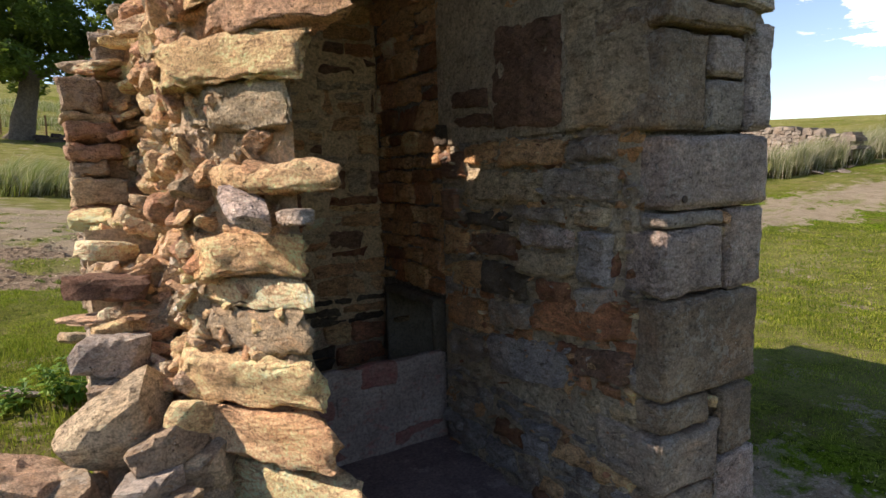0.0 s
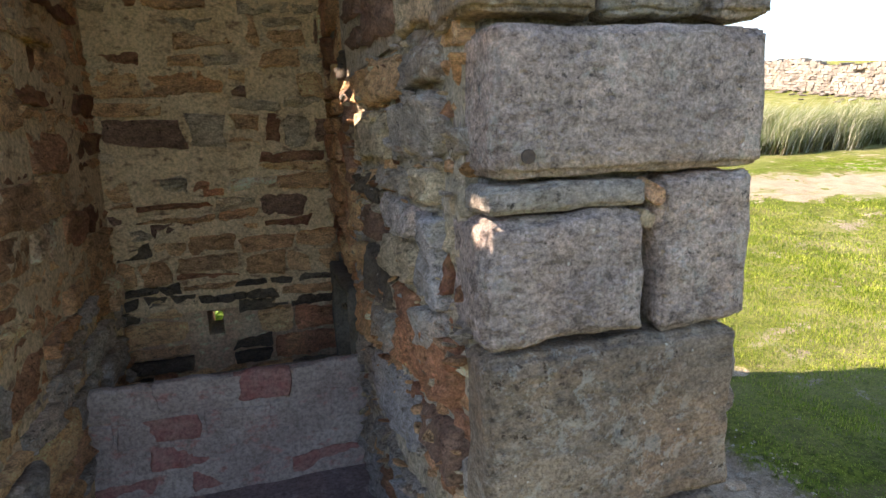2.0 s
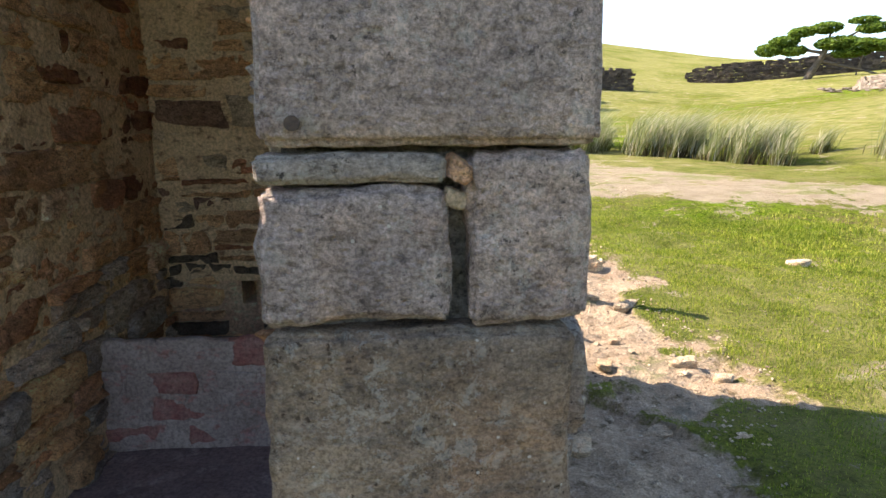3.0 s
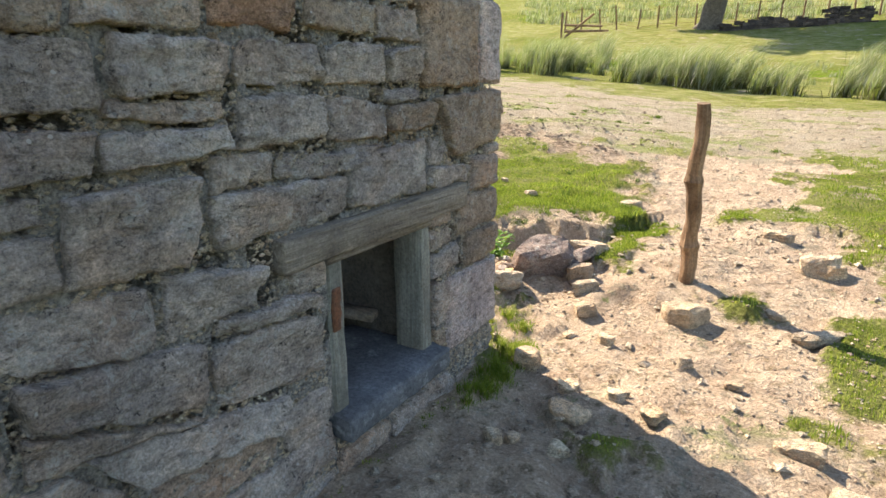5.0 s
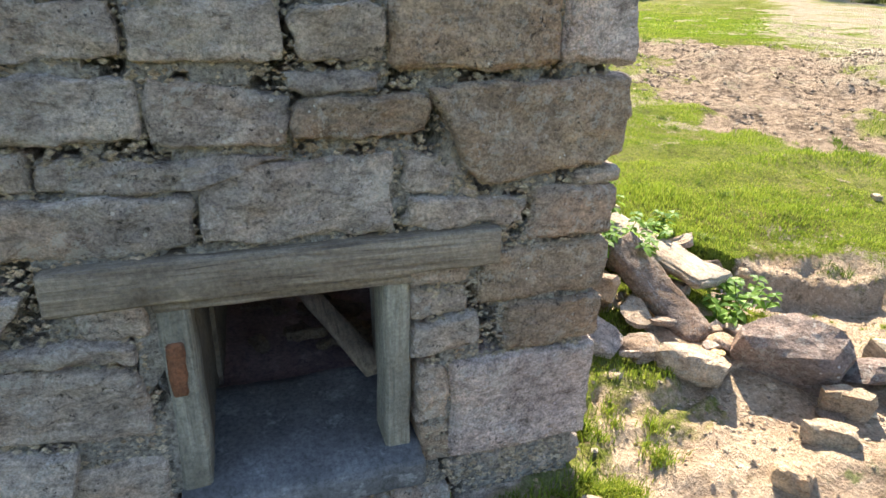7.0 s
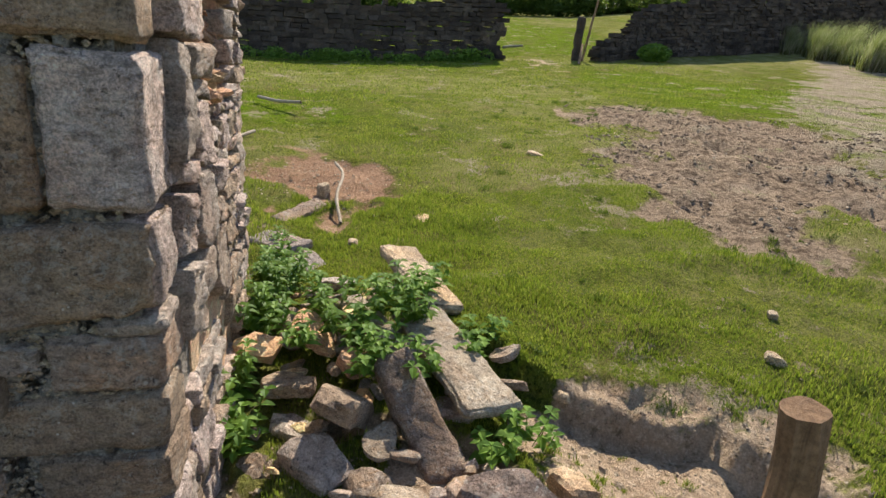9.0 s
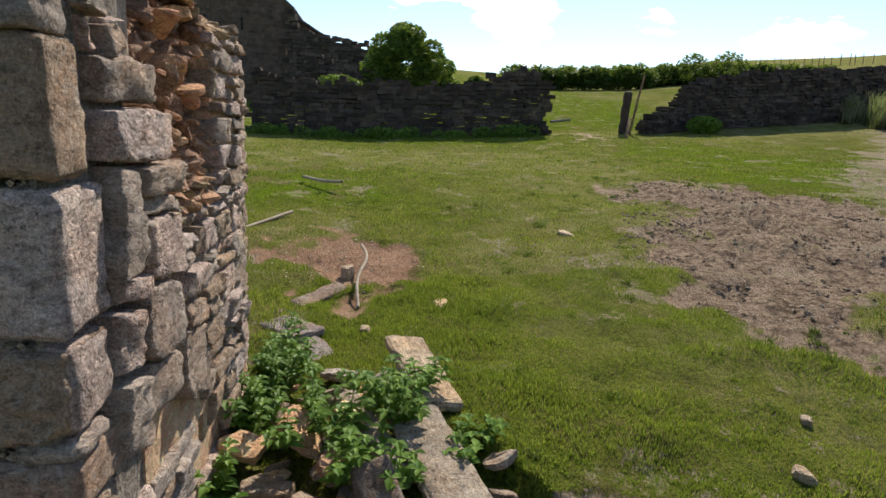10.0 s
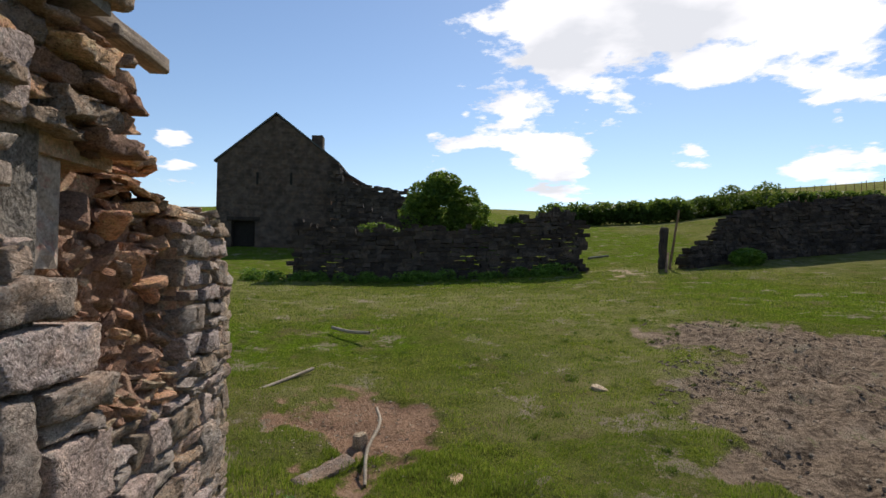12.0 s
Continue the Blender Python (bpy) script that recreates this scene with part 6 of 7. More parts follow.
def barn():
    """A gable end with slit vents, a doorway, a slate roof running back and a lean-to."""
    root = tagged(new("barn"), "tall backlit stone barn with steep gable and slate roof", "barn")
    x0, x1, ya, yb, ym, ze, zr = -38.0, -50.0, -12.3, -4.45, -8.48, 8.75, 11.8
    gz = 1.0
    v, f = [], []
    t = .6
    door = (-11.3, -9.75, 4.75)

    def poly(pts, x):
        k = len(v)
        v.extend((x, y, z) for y, z in pts)
        f.append(tuple(range(k, k + len(pts))))
        return k
    # front leaf in three panels round the doorway, and the gable over them
    for pts in ([(ya, gz), (door[0], gz), (door[0], door[2]), (ya, door[2])], [(door[1], gz), (yb, gz), (yb, door[2]), (door[1], door[2])],
                [(ya, door[2]), (yb, door[2]), (yb, ze), (ym, zr), (ya, ze)]):
        a = poly(pts, x0)
        b = poly(pts[::-1], x0 - t)
        n = len(pts)
        for i in range(n):
            f.append((a + i, b + n - 1 - i, b + n - 1 - (i + 1) % n, a + (i + 1) % n))
    for y in (ya, yb):
        k = len(v)
        s = t if y == ya else -t
        for (xx, yy) in ((x0 - t, y), (x1, y), (x1, y + s), (x0 - t, y + s)):
            v += [(xx, yy, gz), (xx, yy, ze)]
        for i in range(4):
            j = (i + 1) % 4
            f.append((k + 2 * i, k + 2 * j, k + 2 * j + 1, k + 2 * i + 1))
    k = len(v)
    v += [(x1, ya, gz), (x1, yb, gz), (x1, yb, ze), (x1, ym, zr), (x1, ya, ze)]
    f.append((k, k + 1, k + 2, k + 3, k + 4))
    mesh_from("wall", v, f, M_BARN_SHADED, root)
    # proud courses of stone on the gable
    g = random.Random(77)
    sv, sf = [], []
    z = 1.3
    while z < 11.2:
        h = g.uniform(.16, .26)
        lim = 1.0 if z < ze else max(0, (zr - z) / (zr - ze))
        y, y1 = ym + (ya - ym) * lim + .05, ym + (yb - ym) * lim - .05
        while y < y1:
            w = min(g.uniform(.25, .6), y1 - y)
            if not (door[0] - w < y < door[1] and z < door[2] + .05) and w > .1:
                k, p = len(sv), g.uniform(.0, .03)
                for xx in (x0 - .05, x0 + p):
                    sv += [(xx, y + .015, z + .015), (xx, y + w - .015, z + .015), (xx, y + w - .015, z + h - .015), (xx, y + .015, z + h - .015)]
                for q in ((4, 5, 6, 7), (0, 1, 5, 4), (1, 2, 6, 5), (2, 3, 7, 6), (3, 0, 4, 7)):
                    sf.append(tuple(k + i for i in q))
            y += w
        z += h
    tagged(mesh_from("stonework", sv, sf, M_BARN_SHADED, root), kind="stuff")
    # vents are solid blocks; the darkness inside the slits is their near-black colour
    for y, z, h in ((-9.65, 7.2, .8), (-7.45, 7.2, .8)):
        block("vent", (x0 - .3, y - .07, z), (x0 + .035, y + .07, z + h), M_VENT_SHADE, root, 610, r=.01, rough=.002, cell=.3)
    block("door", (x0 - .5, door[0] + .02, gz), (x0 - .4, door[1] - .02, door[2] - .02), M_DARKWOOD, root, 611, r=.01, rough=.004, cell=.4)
    block("door_lintel", (x0 - .3, door[0] - .3, door[2]), (x0 + .05, door[1] + .3, door[2] + .28), M_FARSTONE_SHADED, root, 612, r=.03, rough=.01, cell=.3)
    for y, s in ((ya, -1), (yb, 1)):
        rv = [(x0 + .12, y + s * .18, ze - .12), (x1 - .1, y + s * .18, ze - .12), (x1 - .1, ym, zr + .08), (x0 + .12, ym, zr + .08)]
        rv += [(a, b, c + .12) for a, b, c in rv]
        mesh_from("roof", rv, [(0, 1, 2, 3)[::s], (4, 5, 6, 7)[::-s], (0, 4, 7, 3), (1, 2, 6, 5), (0, 1, 5, 4), (3, 7, 6, 2)], M_FARSLATE, root)
    block("chimney", (-43, -6.9, 9.8), (-42, -6.1, 11.4), M_FARSTONE_SHADED, root, 613, r=.04, rough=.02, cell=.3)
    # lean-to running down from the east eave; its return wall's sunlight is painted in ochre
    lv = [(-40, -4.4, 1.2), (-40, -.5, 1.2), (-40, -.5, 6.2), (-40, -4.4, 8.4), (-48, -4.4, 1.2), (-48, -.5, 1.2), (-48, -.5, 6.2), (-48, -4.4, 8.4)]
    mesh_from("lean_to", lv, [(0, 1, 2, 3), (7, 6, 5, 4), (1, 5, 6, 2), (3, 2, 6, 7), (0, 3, 7, 4)], M_BARN_SHADED, root)
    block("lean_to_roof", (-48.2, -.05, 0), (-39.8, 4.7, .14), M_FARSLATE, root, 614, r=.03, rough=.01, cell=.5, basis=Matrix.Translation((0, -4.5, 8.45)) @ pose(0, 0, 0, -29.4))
    block("buttress", (-38.6, -4.8, 1.2), (-37.9, -4.2, 7.6), M_OCHRE, root, 615, r=.06, rough=.04, cell=.25)
    return root


M_VENT_SHADE = plain_mat("vent_shade", (.02, .018, .016), (.03, .026, .022), 4)
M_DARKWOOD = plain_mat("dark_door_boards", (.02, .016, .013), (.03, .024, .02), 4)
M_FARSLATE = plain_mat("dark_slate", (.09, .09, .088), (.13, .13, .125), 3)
barn()
stone_run("ruined_wall", [(-37.2, -4.5, 6.0), (-37.0, -4.0, 4.2), (-36.5, -1.6, 3.9), (-36, .4, 3.7)], M_FARSTONE_SHADED, .22, .45, .6, 6, .15, "ruined backlit stone wall joined to the barn", "wall")


def leafy(name, parts, n, leaf, mat, seed, parent=None, part="crown", droop=0.0, thick=True):
    """A crown of small leaf sprays filling lumpy clusters, one mesh. parts: (centre, radii)."""
    g = np.random.default_rng(seed)
    vol = np.array([p[1][0] * p[1][1] * p[1][2] for p in parts]) ** (2 / 3)
    which = g.choice(len(parts), n, p=vol / vol.sum())
    c = np.array([p[0] for p in parts])[which]
    r = np.array([p[1] for p in parts])[which]
    d = g.normal(size=(n, 3))
    d /= np.linalg.norm(d, axis=1)[:, None]
    rad = g.uniform(.45, 1.06, n)[:, None] ** .5
    p = c + d * r * rad
    a = g.normal(size=(n, 3))
    a[:, 2] = a[:, 2] * .5 - droop
    a /= np.linalg.norm(a, axis=1)[:, None]
    b = np.cross(a, g.normal(size=(n, 3)))
    b /= np.linalg.norm(b, axis=1)[:, None]
    s = (leaf * g.uniform(.6, 1.3, n))[:, None]
    v = np.stack([p - a * s, p + b * s * .45, p + a * s, p - b * s * .45], 1).reshape(-1, 3)
    f = np.arange(n * 4).reshape(-1, 4)
    return mesh_from(part, v.tolist(), f.tolist(), mat, parent)


def limb(verts, faces, a, b, r0, r1, seed, m=8):
    a, b = Vector(a), Vector(b)
    ax = (b - a).normalized()
    s = ax.orthogonal().normalized()
    t = ax.cross(s)
    n = 6
    k = len(verts)
    for i in range(n + 1):
        f = i / n
        c = a.lerp(b, f) + Vector((wob((f * 2, seed, 1), 1.3, .12), wob((f * 2, seed, 5), 1.3, .12), 0)) * (b - a).length * .5 * f * (1.1 - f)
        r = r0 + (r1 - r0) * f
        for j in range(m):
            th = 6.2832 * j / m
            verts.append(c + (s * math.cos(th) + t * math.sin(th)) * r * (1 + wob((th, f * 3, seed), 1, .2)))
    for i in range(n):
        for j in range(m):
            p, q = k + i * m + j, k + i * m + (j + 1) % m
            faces.append((p, q, q + m, p + m))


def tree(name, at, limbs, crown, n, leaf, mat, seed, label):
    root = tagged(new(name), label, "tree")
    root.location = at
    v, f = [], []
    for i, (a, b, r0, r1) in enumerate(limbs):
        limb(v, f, a, b, r0, r1, seed + i, 12 if i == 0 else 8)
    mesh_from("trunk", [tuple(p) for p in v], f, M_BARK, root, True)
    leafy("crown", crown, n, leaf, mat, seed, root)
    return root


g = random.Random(5)
tx, ty = -5.7, 45.0
big = []
for i in range(75):
    a = g.uniform(0, 6.28)
    d = g.uniform(.5, 6.6)
    big.append(((math.cos(a) * d, math.sin(a) * d, g.uniform(4.4, 12.5)), (g.uniform(.9, 1.9), g.uniform(.9, 1.9), g.uniform(.6, 1.2))))
for p in ((-4.6, 0, 4.0), (-3.4, 0, 3.6), (3.6, 0, 4.0), (4.9, 0, 4.4), (-2.4, 0, 4.2)):
    big.append((p, (1.1, 1.1, .55)))
tree("tree", (tx, ty, ground_z(tx, ty) - .2), [((0, 0, 0), (1.0, 0, 4.4), .85, .5), ((-.9, 0, 0), (.1, 0, .9), .3, .35), ((1.0, 0, 4.2), (.4, 0, 8.5), .5, .2), ((1, 0, 4.2), (4.6, .3, 6.2), .3, .1),
                                               ((1, 0, 4), (-3.6, .5, 5.6), .3, .08), ((.8, 0, 5), (-2, -1, 9), .25, .06), ((.8, 0, 5.2), (3.2, 1, 9.3), .25, .06)], big, 44000, .19, M_TREE, 50,
     "broad old tree with a leaning fluted trunk and dark leafy crown")
# wind-blown low tree on the rise
lx, ly = 37.5, 50.0
low = [((-3.8, 0, 3.0), (1.2, 1, .6)), ((-2.6, 0, 3.7), (1.3, 1, .5)), ((-1.2, 0, 4.4), (1.2, 1, .45)), ((.6, 0, 4.6), (1.3, 1, .5)), ((1.6, 0, 3.2), (1.8, 1.2, .6)), ((3.4, 0, 2.9), (1.8, 1.2, .6)), ((5.2, 0, 2.8), (1.8, 1.2, .5)),
       ((4.2, 0, 4.3), (1.4, 1, .45)), ((6.8, 0, 3.3), (1.5, 1, .35)), ((2.6, 0, 2.3), (1.5, 1, .4)), ((-1.8, 0, 2.8), (1.2, 1, .45)), ((3.4, 0, 5.0), (1.2, .8, .3)), ((8.2, 0, 3.2), (1.1, .8, .25))]
lt = tree("wind_bent_tree", (lx, ly, ground_z(lx, ly) - .2), [((-.6, 0, 0), (.9, 0, 3.0), .34, .22), ((.9, 0, 2.9), (3.6, 0, 4.4), .2, .05), ((.7, 0, 2.4), (-2.6, 0, 3.3), .18, .05), ((.3, 0, 1.8), (4.8, 0, .4), .15, .07),
                                                     ((.5, 0, 2.2), (5.6, 0, 2.6), .17, .05), ((3.6, 0, 2.4), (3.2, 0, .2), .09, .06), ((.9, 0, 3), (1.0, 0, 4.6), .16, .05), ((.4, 0, 2.1), (7.6, 0, 3.2), .14, .03)],
     low, 16000, .17, M_BUSH, 60, "low wind-bent tree with a leaning trunk and pale green flat sprays")
lt.rotation_euler = (0, 0, radians(-37))
bx = tagged(new("elder_bush"), "rounded dense green elder bush behind the yard wall", "bush")
bx.location = (-27, 2.1, ground_z(-27, 2.1))
g = random.Random(9)
bp = [((0, 0, 2.6), (1.3, 1.5, 1.5)), ((0, -1.0, 2.2), (1.2, 1.1, 1.3)), ((0, 1.2, 2.0), (1.2, 1.1, 1.3)), ((0, 2.1, 1.4), (1, .9, 1.0)), ((0, 0, 3.9), (.8, .8, .8)), ((0, -.9, 3.5), (.7, .7, .7))]
for i in range(26):
    th = g.uniform(0, 3.14)
    bp.append(((g.uniform(-1, 1.2), math.cos(th) * g.uniform(1.2, 2.2) + .3, .9 + math.sin(th) * g.uniform(2.2, 3.5)), (.45, .5, .42)))
leafy("crown", bp, 26000, .10, M_BUSH, 61, bx)
bv, bf = [], []
for i in range(5):
    limb(bv, bf, (0, .2 * i - .4, 0), (.3, (i - 2) * .7, 2.6), .10, .03, i)
mesh_from("stems", [tuple(p) for p in bv], bf, M_BARK, bx)
sb = tagged(new("shrub"), "small bright green shrub growing on the yard wall", "bush")
sb.location = (-22.6, -.7, ground_z(-22.6, -.7) + 1.9)
leafy("leaves", [((0, 0, .15), (.4, .7, .25)), ((0, .5, .1), (.3, .5, .2))], 900, .07, M_BUSH, 62, sb)
nb = tagged(new("nettle_bush"), "dark clump of nettles at the foot of the yard wall", "nettles")
nb.location = (-20.9, 13.7, ground_z(-20.9, 13.7))
leafy("leaves", [((0, 0, .3), (.4, .7, .35))], 1500, .08, M_NETTLE, 63, nb)

# weeds along the foot of the yard wall
g = random.Random(17)
wp = []
for i in range(60):
    y = g.uniform(-5.5, 7)
    x = -21.6 + g.uniform(-.1, .5)
    s = g.uniform(.1, .32)
    wp.append(((x, y, ground_z(x, y) + s * .5), (s, s * 1.3, s)))
wd = leafy("weeds", wp, 9000, .06, M_NETTLE, 64, None, "weeds")
tagged(wd, kind="stuff")

# hedges, field walls and far fences
hp = []
for i in range(46):
    yaw = 64 + i * .26 + g.uniform(-.3, .3)
    for q in range(2):
        r = 62 + g.uniform(-1, 1)
        x, y = -math.sin(radians(yaw)) * r, math.cos(radians(yaw)) * r
        if g.random() < .82:
            hp.append(((x, y, ground_z(x, y) + .9 + q * .5), (1.0, 1.0, g.uniform(.5, 1.1))))
for i in range(50):
    yaw = 50 + i * .28 + g.uniform(-.2, .2)
    r = 66
    x, y = -math.sin(radians(yaw)) * r, math.cos(radians(yaw)) * r
    hp.append(((x, y, ground_z(x, y) + .8), (1.1, 1.1, g.uniform(.5, 1.4))))
tagged(leafy("hedge", hp, 30000, .22, M_TREE, 65, None, "hedge"), kind="stuff")
for i, (yaw, r, rad) in enumerate(((75.8, 50, 1.3), (79.5, 52, .8), (74.6, 60, 1.1), (60.3, 64, 1.6), (57.5, 64, 1.7), (62.5, 64, 1.2))):
    x, y = -math.sin(radians(yaw)) * r, math.cos(radians(yaw)) * r
    ob = tagged(new("far_bush"), "small dark bush in the hedge line beyond the field", "bush", "bushes along the far hedge")
    ob.location = (x, y, ground_z(x, y) + (.2 if i else .4))
    leafy("crown", [((0, 0, rad * .8), (rad, rad, rad * .9)), ((0, rad * .7, rad * .5), (rad * .6, rad * .6, rad * .6))], 1600, .16, M_TREE, 80 + i, ob)
    bv, bf = [], []
    limb(bv, bf, (0, 0, -.4), (0, 0, rad), .1, .05, i)
    mesh_from("stem", [tuple(p) for p in bv], bf, M_BARK, ob)


def polar(yaw, r):
    return -math.sin(radians(yaw)) * r, math.cos(radians(yaw)) * r


def wall_at(name, pts, label, **kw):
    return stone_run(name, [(*polar(a, r), h) for a, r, h in pts], kw.pop("mat", M_FARSTONE_SHADED), label=label, **kw)


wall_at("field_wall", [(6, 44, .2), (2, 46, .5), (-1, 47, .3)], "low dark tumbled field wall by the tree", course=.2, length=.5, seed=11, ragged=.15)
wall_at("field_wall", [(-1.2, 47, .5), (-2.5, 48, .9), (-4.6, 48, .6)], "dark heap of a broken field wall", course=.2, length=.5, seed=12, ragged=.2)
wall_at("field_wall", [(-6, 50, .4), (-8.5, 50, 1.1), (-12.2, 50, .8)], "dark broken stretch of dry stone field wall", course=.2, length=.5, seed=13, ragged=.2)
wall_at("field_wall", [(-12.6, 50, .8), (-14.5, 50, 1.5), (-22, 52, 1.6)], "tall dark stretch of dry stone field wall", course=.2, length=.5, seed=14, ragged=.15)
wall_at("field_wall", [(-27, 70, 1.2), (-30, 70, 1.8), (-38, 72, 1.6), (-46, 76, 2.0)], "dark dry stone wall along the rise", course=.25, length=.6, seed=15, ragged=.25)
E_WALL = stone_mat("pale_field_stone", [(0.0, (0.20, 0.175, 0.15)), (0.5, (0.28, 0.25, 0.215)), (1.0, (0.16, 0.135, 0.115))], (0.13, 0.11, 0.09), 0.0, island=True)
wall_at("field_wall", [(-41, 46, .4), (-44, 44, .9), (-48, 41, 1.4), (-52, 38, 1.5), (-54, 37, 1.1), (-58, 34, 1.5), (-64, 30, 1.3), (-72, 27, 1.1)], "long tumbled pale dry stone wall crossing the pasture",
        mat=E_WALL, course=.16, length=.36, seed=16, ragged=.22, loose=120, thick=.9)
g = random.Random(23)
sp = tagged(new("scattered_wall_stones"), "spread of fallen pale stones along the pasture wall", "rubble")
for i in range(200):
    a = g.uniform(-72, -38)
    r = np.interp(-a, [38, 41, 48, 54, 64, 72], [50, 46, 40, 36, 29, 26]) - abs(g.gauss(0, 1.6))
    x, y = polar(a, r)
    s = g.uniform(.1, .3)
    rock("stone", (x, y, ground_z(x, y) + s * .2), (s, s, s * .5), (g.uniform(-15, 15), g.uniform(-15, 15), g.uniform(0, 360)), E_WALL, sp, i, True)


def fence(name, a0, a1, r0, r1, n, h, label, seed, wire=True):
    g = random.Random(seed)
    root = tagged(new(name), label, "fence")
    tops = []
    for i in range(n):
        f = i / (n - 1)
        x, y = polar(a0 + (a1 - a0) * f + g.uniform(-.15, .15), r0 + (r1 - r0) * f)
        z = ground_z(x, y)
        v, fc = [], []
        tip = Vector((x + g.uniform(-.18, .18), y + g.uniform(-.1, .1), z + h * g.uniform(.8, 1.1)))
        limb(v, fc, (x, y, z - .2), tip, .07, .06, i, 6)
        mesh_from("post", [tuple(p) for p in v], fc, M_POST, root)
        tops.append(tip)
    if wire:
        v, fc = [], []
        for lev in (.25, .6, .92):
            for p, q in zip(tops, tops[1:]):
                pa, qa = p.copy(), q.copy()
                pa.z, qa.z = pa.z - h * (1 - lev), qa.z - h * (1 - lev)
                k = len(v)
                for w in (pa, qa):
                    v += [tuple(w + Vector((0, 0, .012))), tuple(w + Vector((.01, .01, -.01))), tuple(w + Vector((-.01, -.01, -.01)))]
                for j in range(3):
                    j2 = (j + 1) % 3
                    fc.append((k + j, k + j2, k + 3 + j2, k + 3 + j))
        mesh_from("wire", v, fc, M_POST, root)
    return root


fence("post_and_wire_fence", 20, -5, 44, 52, 16, 1.7, "uneven post and wire fence crossing rough pasture by the tree", 1)
fence("post_and_wire_fence", -8, -22, 56, 58, 8, 1.6, "post and wire fence behind the broken field wall", 2)
fence("post_and_wire_fence", 71, 48, 120, 125, 46, 1.9, "distant line of fence posts along the hill", 3, False)
fence("post_and_wire_fence", 56, 47, 60, 52, 12, 1.6, "leaning fence posts above the dry stone wall", 4, False)
gx, gy = polar(18.5, 40)
hr = tagged(new("hurdle"), "broken timber hurdle lying at the edge of the rushes", "hurdle")
for i, (a, b) in enumerate((((-1, 0, .1), (1, 0, 1.5)), ((-1, 0, .5), (2, 0, .4)), ((-1.2, 0, 1.7), (-1.2, 0, 0)), ((-1, 0, .9), (1.6, 0, .7)))):
    v, fc = [], []
    limb(v, fc, Vector(a) + Vector((gx, gy, ground_z(gx, gy))), Vector(b) + Vector((gx, gy, ground_z(gx, gy))), .09, .07, i, 6)
    mesh_from("rail", [tuple(p) for p in v], fc, M_POST, hr)

# ---- grass, rushes and small stones ----


def blades(name, x, y, h, w, seed, mat, lean=.5, curl=True, drop=0.0, wind=(0, 0)):
    """Separate curved blades from the ground, in one mesh."""
    g = np.random.default_rng(seed)
    n = len(x)
    z = land(x, y) - drop
    a = g.uniform(0, 2 * np.pi, n)
    ux, uy = np.cos(a), np.sin(a)
    t = g.uniform(0, 2 * np.pi, n)
    k = lean * g.uniform(.1, 1, n)
    tx, ty = np.cos(t) * k + wind[0], np.sin(t) * k + wind[1]
    def row(f, ww, hh, bend):
        cx, cy, cz = x + tx * h * bend, y + ty * h * bend, z + h * hh
        return [np.stack([cx - ux * w * ww, cy - uy * w * ww, cz], 1), np.stack([cx + ux * w * ww, cy + uy * w * ww, cz], 1)]
    r0, r1 = row(0, .5, 0, 0), row(0, .42, .62, .32)
    tip = np.stack([x + tx * h, y + ty * h, z + h * (1 - .25 * k)], 1)
    v = np.stack([r0[0], r0[1], r1[1], r1[0], tip], 1).reshape(-1, 3)
    b = np.arange(n) * 5
    me = bpy.data.meshes.new(name)
    q = np.stack([b, b + 1, b + 2, b + 3], 1)
    tr = np.stack([b + 3, b + 2, b + 4], 1)
    me.vertices.add(len(v))
    me.vertices.foreach_set("co", v.ravel())
    me.loops.add(n * 7)
    me.polygons.add(n * 2)
    me.loops.foreach_set("vertex_index", np.concatenate([q, tr], 1).ravel())
    st = np.stack([np.arange(n) * 7, np.arange(n) * 7 + 4], 1).ravel()
    me.polygons.foreach_set("loop_start", st)
    me.materials.append(mat)
    me.update(calc_edges=True)
    me.validate()
    return tagged(new(name, me), kind="stuff")


def inside_house(x, y):
    return (x > -2.32) & (x < .02) & (y > -2.9) & (y < .04)


def sown(n, seed, xr, yr, thin=1.0, dens=None, edge=.45):
    g = np.random.default_rng(seed)
    x, y = g.uniform(*xr, n), g.uniform(*yr, n)
    m = np.maximum(bareness(x, y) + .12, track_mask(x, y) + .5 * vnoise(x, y, .35, 77, 3))
    keep = (m < edge) & ~inside_house(x, y)
    if dens is not None:
        keep &= g.uniform(0, 1, n) < dens(x, y)
    return x[keep], y[keep]


def grass(seed, n, xr, yr, h, w, **kw):
    x, y = sown(n, seed, xr, yr, **kw)
    g = np.random.default_rng(seed + 1)
    hh = h * g.uniform(.45, 1.2, len(x)) * (1 + 1.1 * np.clip(vnoise(x, y, .28, 31, 3) + .6 * vnoise(x, y, 1.4, 32, 2), -.65, 1.2))
    blades("grass", x, y, hh, w * g.uniform(.7, 1.3, len(x)), seed + 2, M_BLADE)


grass(1, 210000, (-4.5, 1.0), (.2, 5.0), .026, .0042, dens=lambda x, y: 1 - smooth((y - 2.2 + 1.4 * vnoise(x, y, 1.1, 5, 3)) / 3) * .9, edge=.52)
grass(2, 130000, (.2, 5.5), (-3.4, 4.5), .026, .0045, edge=.52)
grass(3, 90000, (-12, 4), (1.5, 9), .028, .008)
grass(4, 60000, (4, 14), (-3, 5), .034, .010)
grass(5, 40000, (-9, -2.2), (-4, 1.8), .030, .007)
grass(6, 50000, (-24, -10), (-6, 14), .045, .014)
grass(7, 8000, (-4.2, -2.2), (-4.2, 1.5), .045, .007)


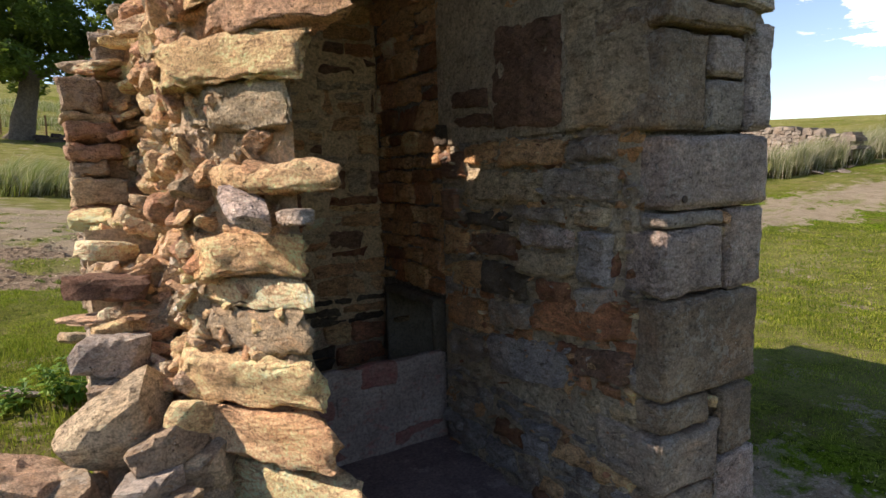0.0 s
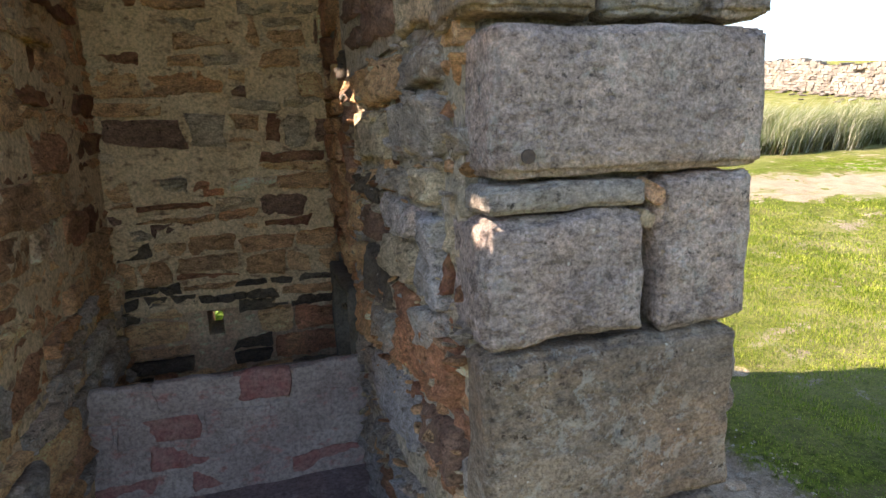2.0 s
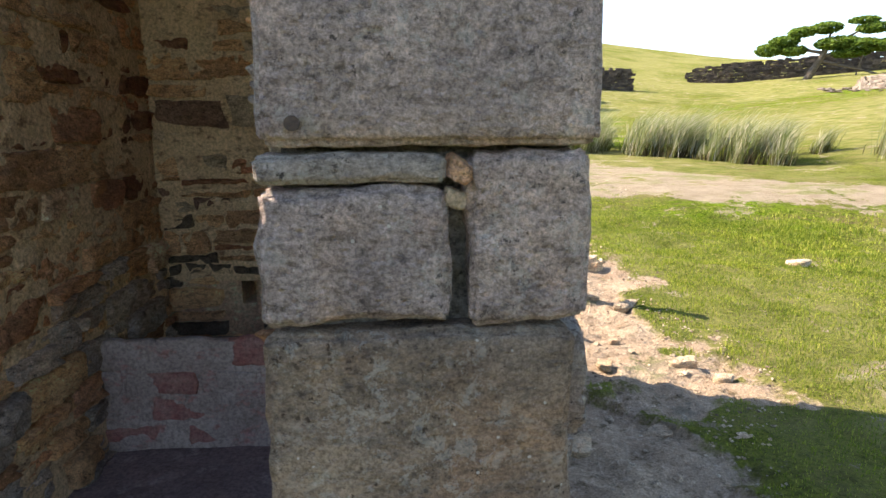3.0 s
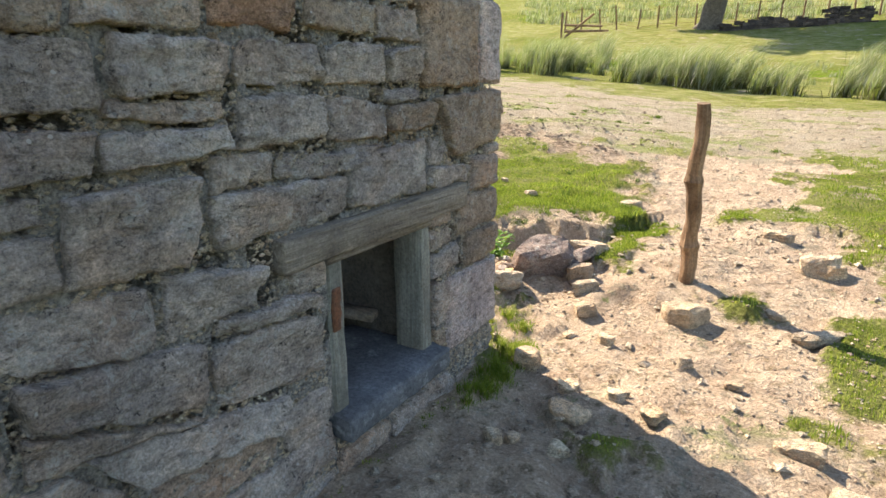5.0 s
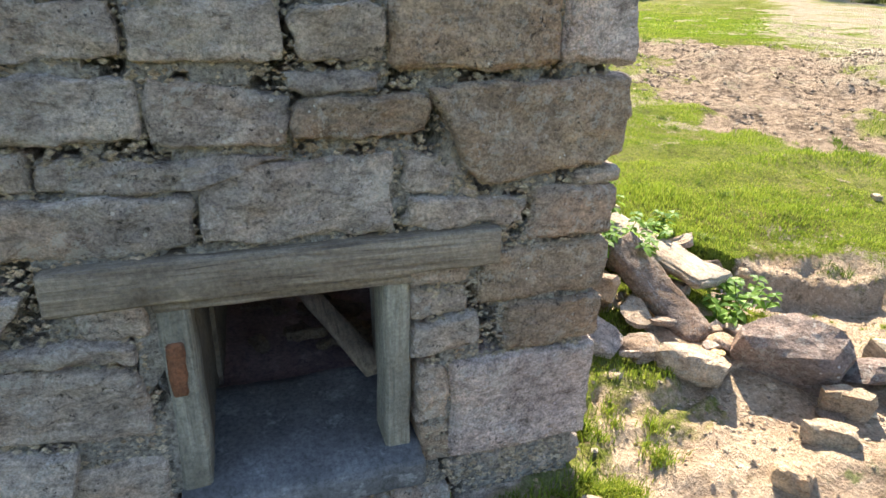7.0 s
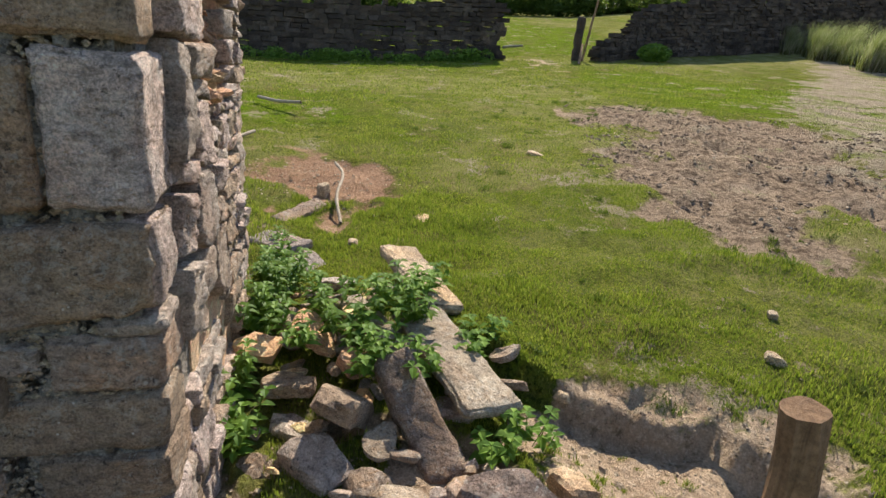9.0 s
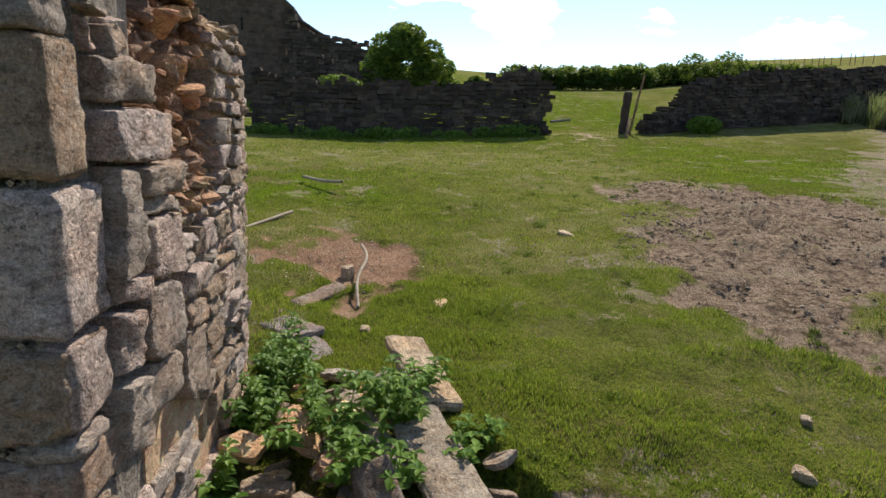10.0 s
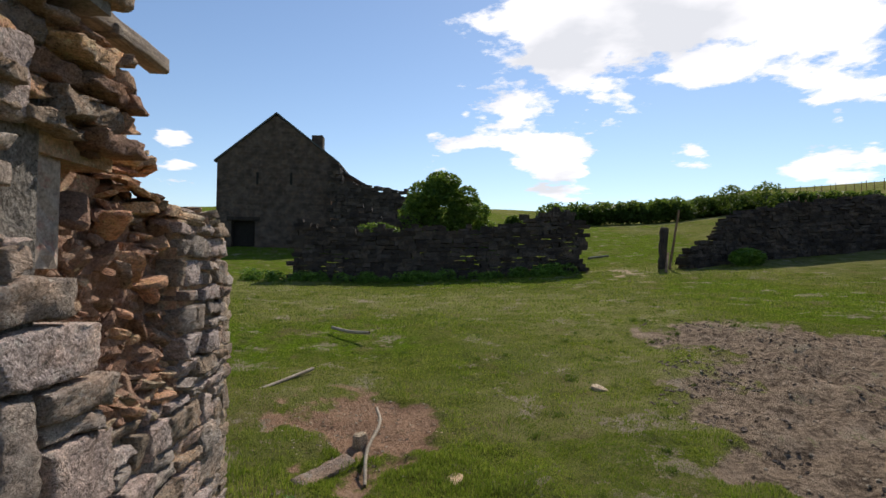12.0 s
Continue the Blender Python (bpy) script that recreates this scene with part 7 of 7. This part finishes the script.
def tufts(name, centres, per, h, w, seed, mat, spread, lean=.8, wind=(0, 0), drop=0.02):
    g = np.random.default_rng(seed)
    X, Y, H = [], [], []
    for (x, y, s) in centres:
        k = int(per * s)
        r = np.abs(g.normal(0, spread * s, k))
        a = g.uniform(0, 2 * np.pi, k)
        X.append(x + r * np.cos(a))
        Y.append(y + r * np.sin(a))
        H.append(h * s * g.uniform(.45, 1.1, k))
    X, Y, H = map(np.concatenate, (X, Y, H))
    ok = ~inside_house(X, Y)
    X, Y, H = X[ok], Y[ok], H[ok]
    return blades(name, X, Y, H, np.full(len(X), w), seed + 1, mat, lean, True, drop, wind)


g = random.Random(2)
near = [(.07 + g.uniform(0, .14), g.uniform(-.62, .12), g.uniform(.7, 1.2)) for _ in range(34)] + [(g.uniform(-.35, .15), g.uniform(.10, .42), g.uniform(.6, 1.15)) for _ in range(24)]
near += [(.06 + g.uniform(0, .06), g.uniform(-1.7, -.6), g.uniform(.3, .6)) for _ in range(16)]
near += [(g.uniform(-.9, -.3), g.uniform(1.35, 1.75), g.uniform(.5, .9)) for _ in range(16)] + [(g.uniform(-2.6, -.5), g.uniform(1.0, 1.7), g.uniform(.4, .8)) for _ in range(26)]
near += [(-.25 + g.uniform(-.7, .9), 1.9 + g.uniform(-.12, .25), g.uniform(.3, .7)) for _ in range(30)]
near += [(g.uniform(-3.2, -2.3), g.uniform(-2.6, -1.2), g.uniform(.5, .9)) for _ in range(20)]
tufts("long_grass", near, 95, .085, .0042, 5, M_BLADE, .035, .9)
mid = [(g.uniform(-9, 2), g.uniform(1.8, 9), g.uniform(.4, 1)) for _ in range(150)] + [(g.uniform(1, 7), g.uniform(-2.5, 4), g.uniform(.4, .8)) for _ in range(80)]
mid = [m for m in mid if float(np.maximum(earth_mask(np.array(m[0]), np.array(m[1])), track_mask(np.array(m[0]), np.array(m[1])))) < .3]
tufts("long_grass", mid, 60, .085, .006, 6, M_BLADE, .05, .9)

RUSHLINE = [(-26, 21), (-12, 18.6), (-5, 17.2), (0, 16.4), (6, 13.8), (9, 10.6), (13, 8.6), (20, 8.0), (34, 8)]
cl = []
for (x0, y0), (x1, y1) in zip(RUSHLINE, RUSHLINE[1:]):
    L = math.hypot(x1 - x0, y1 - y0)
    nx, ny = -(y1 - y0) / L, (x1 - x0) / L
    for i in range(int(L * 10)):
        f = g.random()
        d = abs(g.gauss(0, 1)) * (2.4 if x0 < 6 else 1.3)
        if noise.noise(Vector((x0 + (x1 - x0) * f, y0, d * .6)) * .7) > -.12:
            cl.append((x0 + (x1 - x0) * f + nx * d, y0 + (y1 - y0) * f + ny * d + .3, g.uniform(.45, 1.15)))
tufts("rushes", cl, 200, 1.42, .014, 9, M_RUSH, .17, .6, (.45, -.05), .05)
# short dark blades paint the shade at the rushes' feet
tufts("rushes", [(x, y, min(s, 1)) for x, y, s in cl], 120, .55, .03, 19, M_RUSH_BASE_SHADED, .2, .9, (.2, -.2), .05)
spots = [(g.uniform(-14, 10), g.uniform(20, 30), g.uniform(.4, .7)) for _ in range(150)]
tufts("rushes", spots, 40, .5, .02, 10, M_RUSH, .2, .4, (.2, 0))
rough = [(*polar(g.uniform(-6, 24), g.uniform(52, 100)), g.uniform(.8, 1.6)) for _ in range(500)]
tufts("rushes", rough, 26, .6, .05, 12, M_RUSH, .4, .4, (.2, 0))


def pebbles(name, n, seed, xr, yr, size, where=.35, mat=M_PEBBLE, only=None):
    g = np.random.default_rng(seed)
    x, y = g.uniform(*xr, n), g.uniform(*yr, n)
    k = (np.maximum(earth_mask(x, y), track_mask(x, y) * .8) > where) & ~inside_house(x, y)
    if only is not None:
        k &= only(x, y)
    x, y = x[k], y[k]
    z = land(x, y)
    m = len(x)
    o = np.array([(1, 0, 0), (0, 1, 0), (-1, 0, 0), (0, -1, 0), (.3, .2, .8), (0, 0, -1), (-.4, -.3, .7)])
    f = np.array([(0, 1, 4), (1, 2, 4), (2, 6, 4), (2, 3, 6), (3, 0, 6), (0, 4, 6), (1, 0, 5), (2, 1, 5), (3, 2, 5), (0, 3, 5)])
    s = size * g.uniform(.4, 1, m) ** 2
    v = o[None] * g.uniform(.6, 1.2, (m, 7, 1)) * s[:, None, None] * np.array([1, .85, .6])
    a = g.uniform(0, 6.28, m)
    c, sn = np.cos(a)[:, None], np.sin(a)[:, None]
    vx, vy = v[..., 0] * c - v[..., 1] * sn, v[..., 0] * sn + v[..., 1] * c
    P = np.stack([vx + x[:, None], vy + y[:, None], v[..., 2] + z[:, None] + s[:, None] * .2], -1).reshape(-1, 3)
    F = (f[None] + (np.arange(m) * 7)[:, None, None]).reshape(-1, 3)
    return tagged(mesh_from(name, P.tolist(), F.tolist(), mat), kind="stuff")


pebbles("pebbles", 9000, 1, (-1.2, 2.6), (-3.5, 6.0), .018)
pebbles("pebbles", 260, 2, (-1.2, 2.6), (-2.5, 3.2), .045)
pebbles("pebbles", 5000, 3, (-12, 4), (2.5, 13), .035)
pebbles("pebbles", 900, 4, (-6, -3), (-1, 2), .025)

muddy = lambda x, y: (np.maximum(blob(x, y, -5.4, 6.5, 4.4, 2.3, -4), blob(x, y, -7.2, 7.6, 3.4, 1.8, 38)) + .5 * vnoise(x, y, .8, 41, 3)) > .25
pebbles("clods", 9000, 6, (-12, 0), (3.5, 10.5), .042, .2, M_CLOD, lambda x, y: muddy(x, y) & (vnoise(x, y, .6, 45, 3) > .02))
pebbles("clods", 2500, 7, (-1.5, 2.6), (-1.0, 5.5), .022, .15, M_CLOD, lambda x, y: vnoise(x, y, .5, 43, 3) > .1)
clumps = [(g.uniform(-12, 2), g.uniform(1.6, 10), g.uniform(.4, 1.1)) for _ in range(260)] + [(g.uniform(-22, -6), g.uniform(-4, 10), g.uniform(.6, 1.2)) for _ in range(160)]
clumps = [m for m in clumps if float(vnoise(np.array([m[0]]), np.array([m[1]]), 2.2, 51, 2)[0]) > -.1 and float(earth_mask(np.array([m[0]]), np.array([m[1]]))[0]) < .6]
tufts("coarse_tufts", clumps, 70, .075, .009, 23, M_TUFT, .06, 1.1)

dark = [(g.uniform(-3.5, 1.6), g.uniform(1.9, 6), g.uniform(.35, .8)) for _ in range(90)] + [(-.75 + .35 * k / 8 + g.uniform(-.1, .1) - .1, 2.05 + .55 * k / 8 + g.uniform(0, .3), g.uniform(.5, .9)) for k in range(16)]
dark += [(g.uniform(.05, .22), g.uniform(-.62, .05), g.uniform(.3, .7)) for _ in range(26)]
dark = [m for m in dark if float(earth_mask(np.array([m[0]]), np.array([m[1]]))[0]) < .5]
tufts("coarse_tufts", dark, 110, .085, .005, 24, M_TUFT, .06, 1.1)
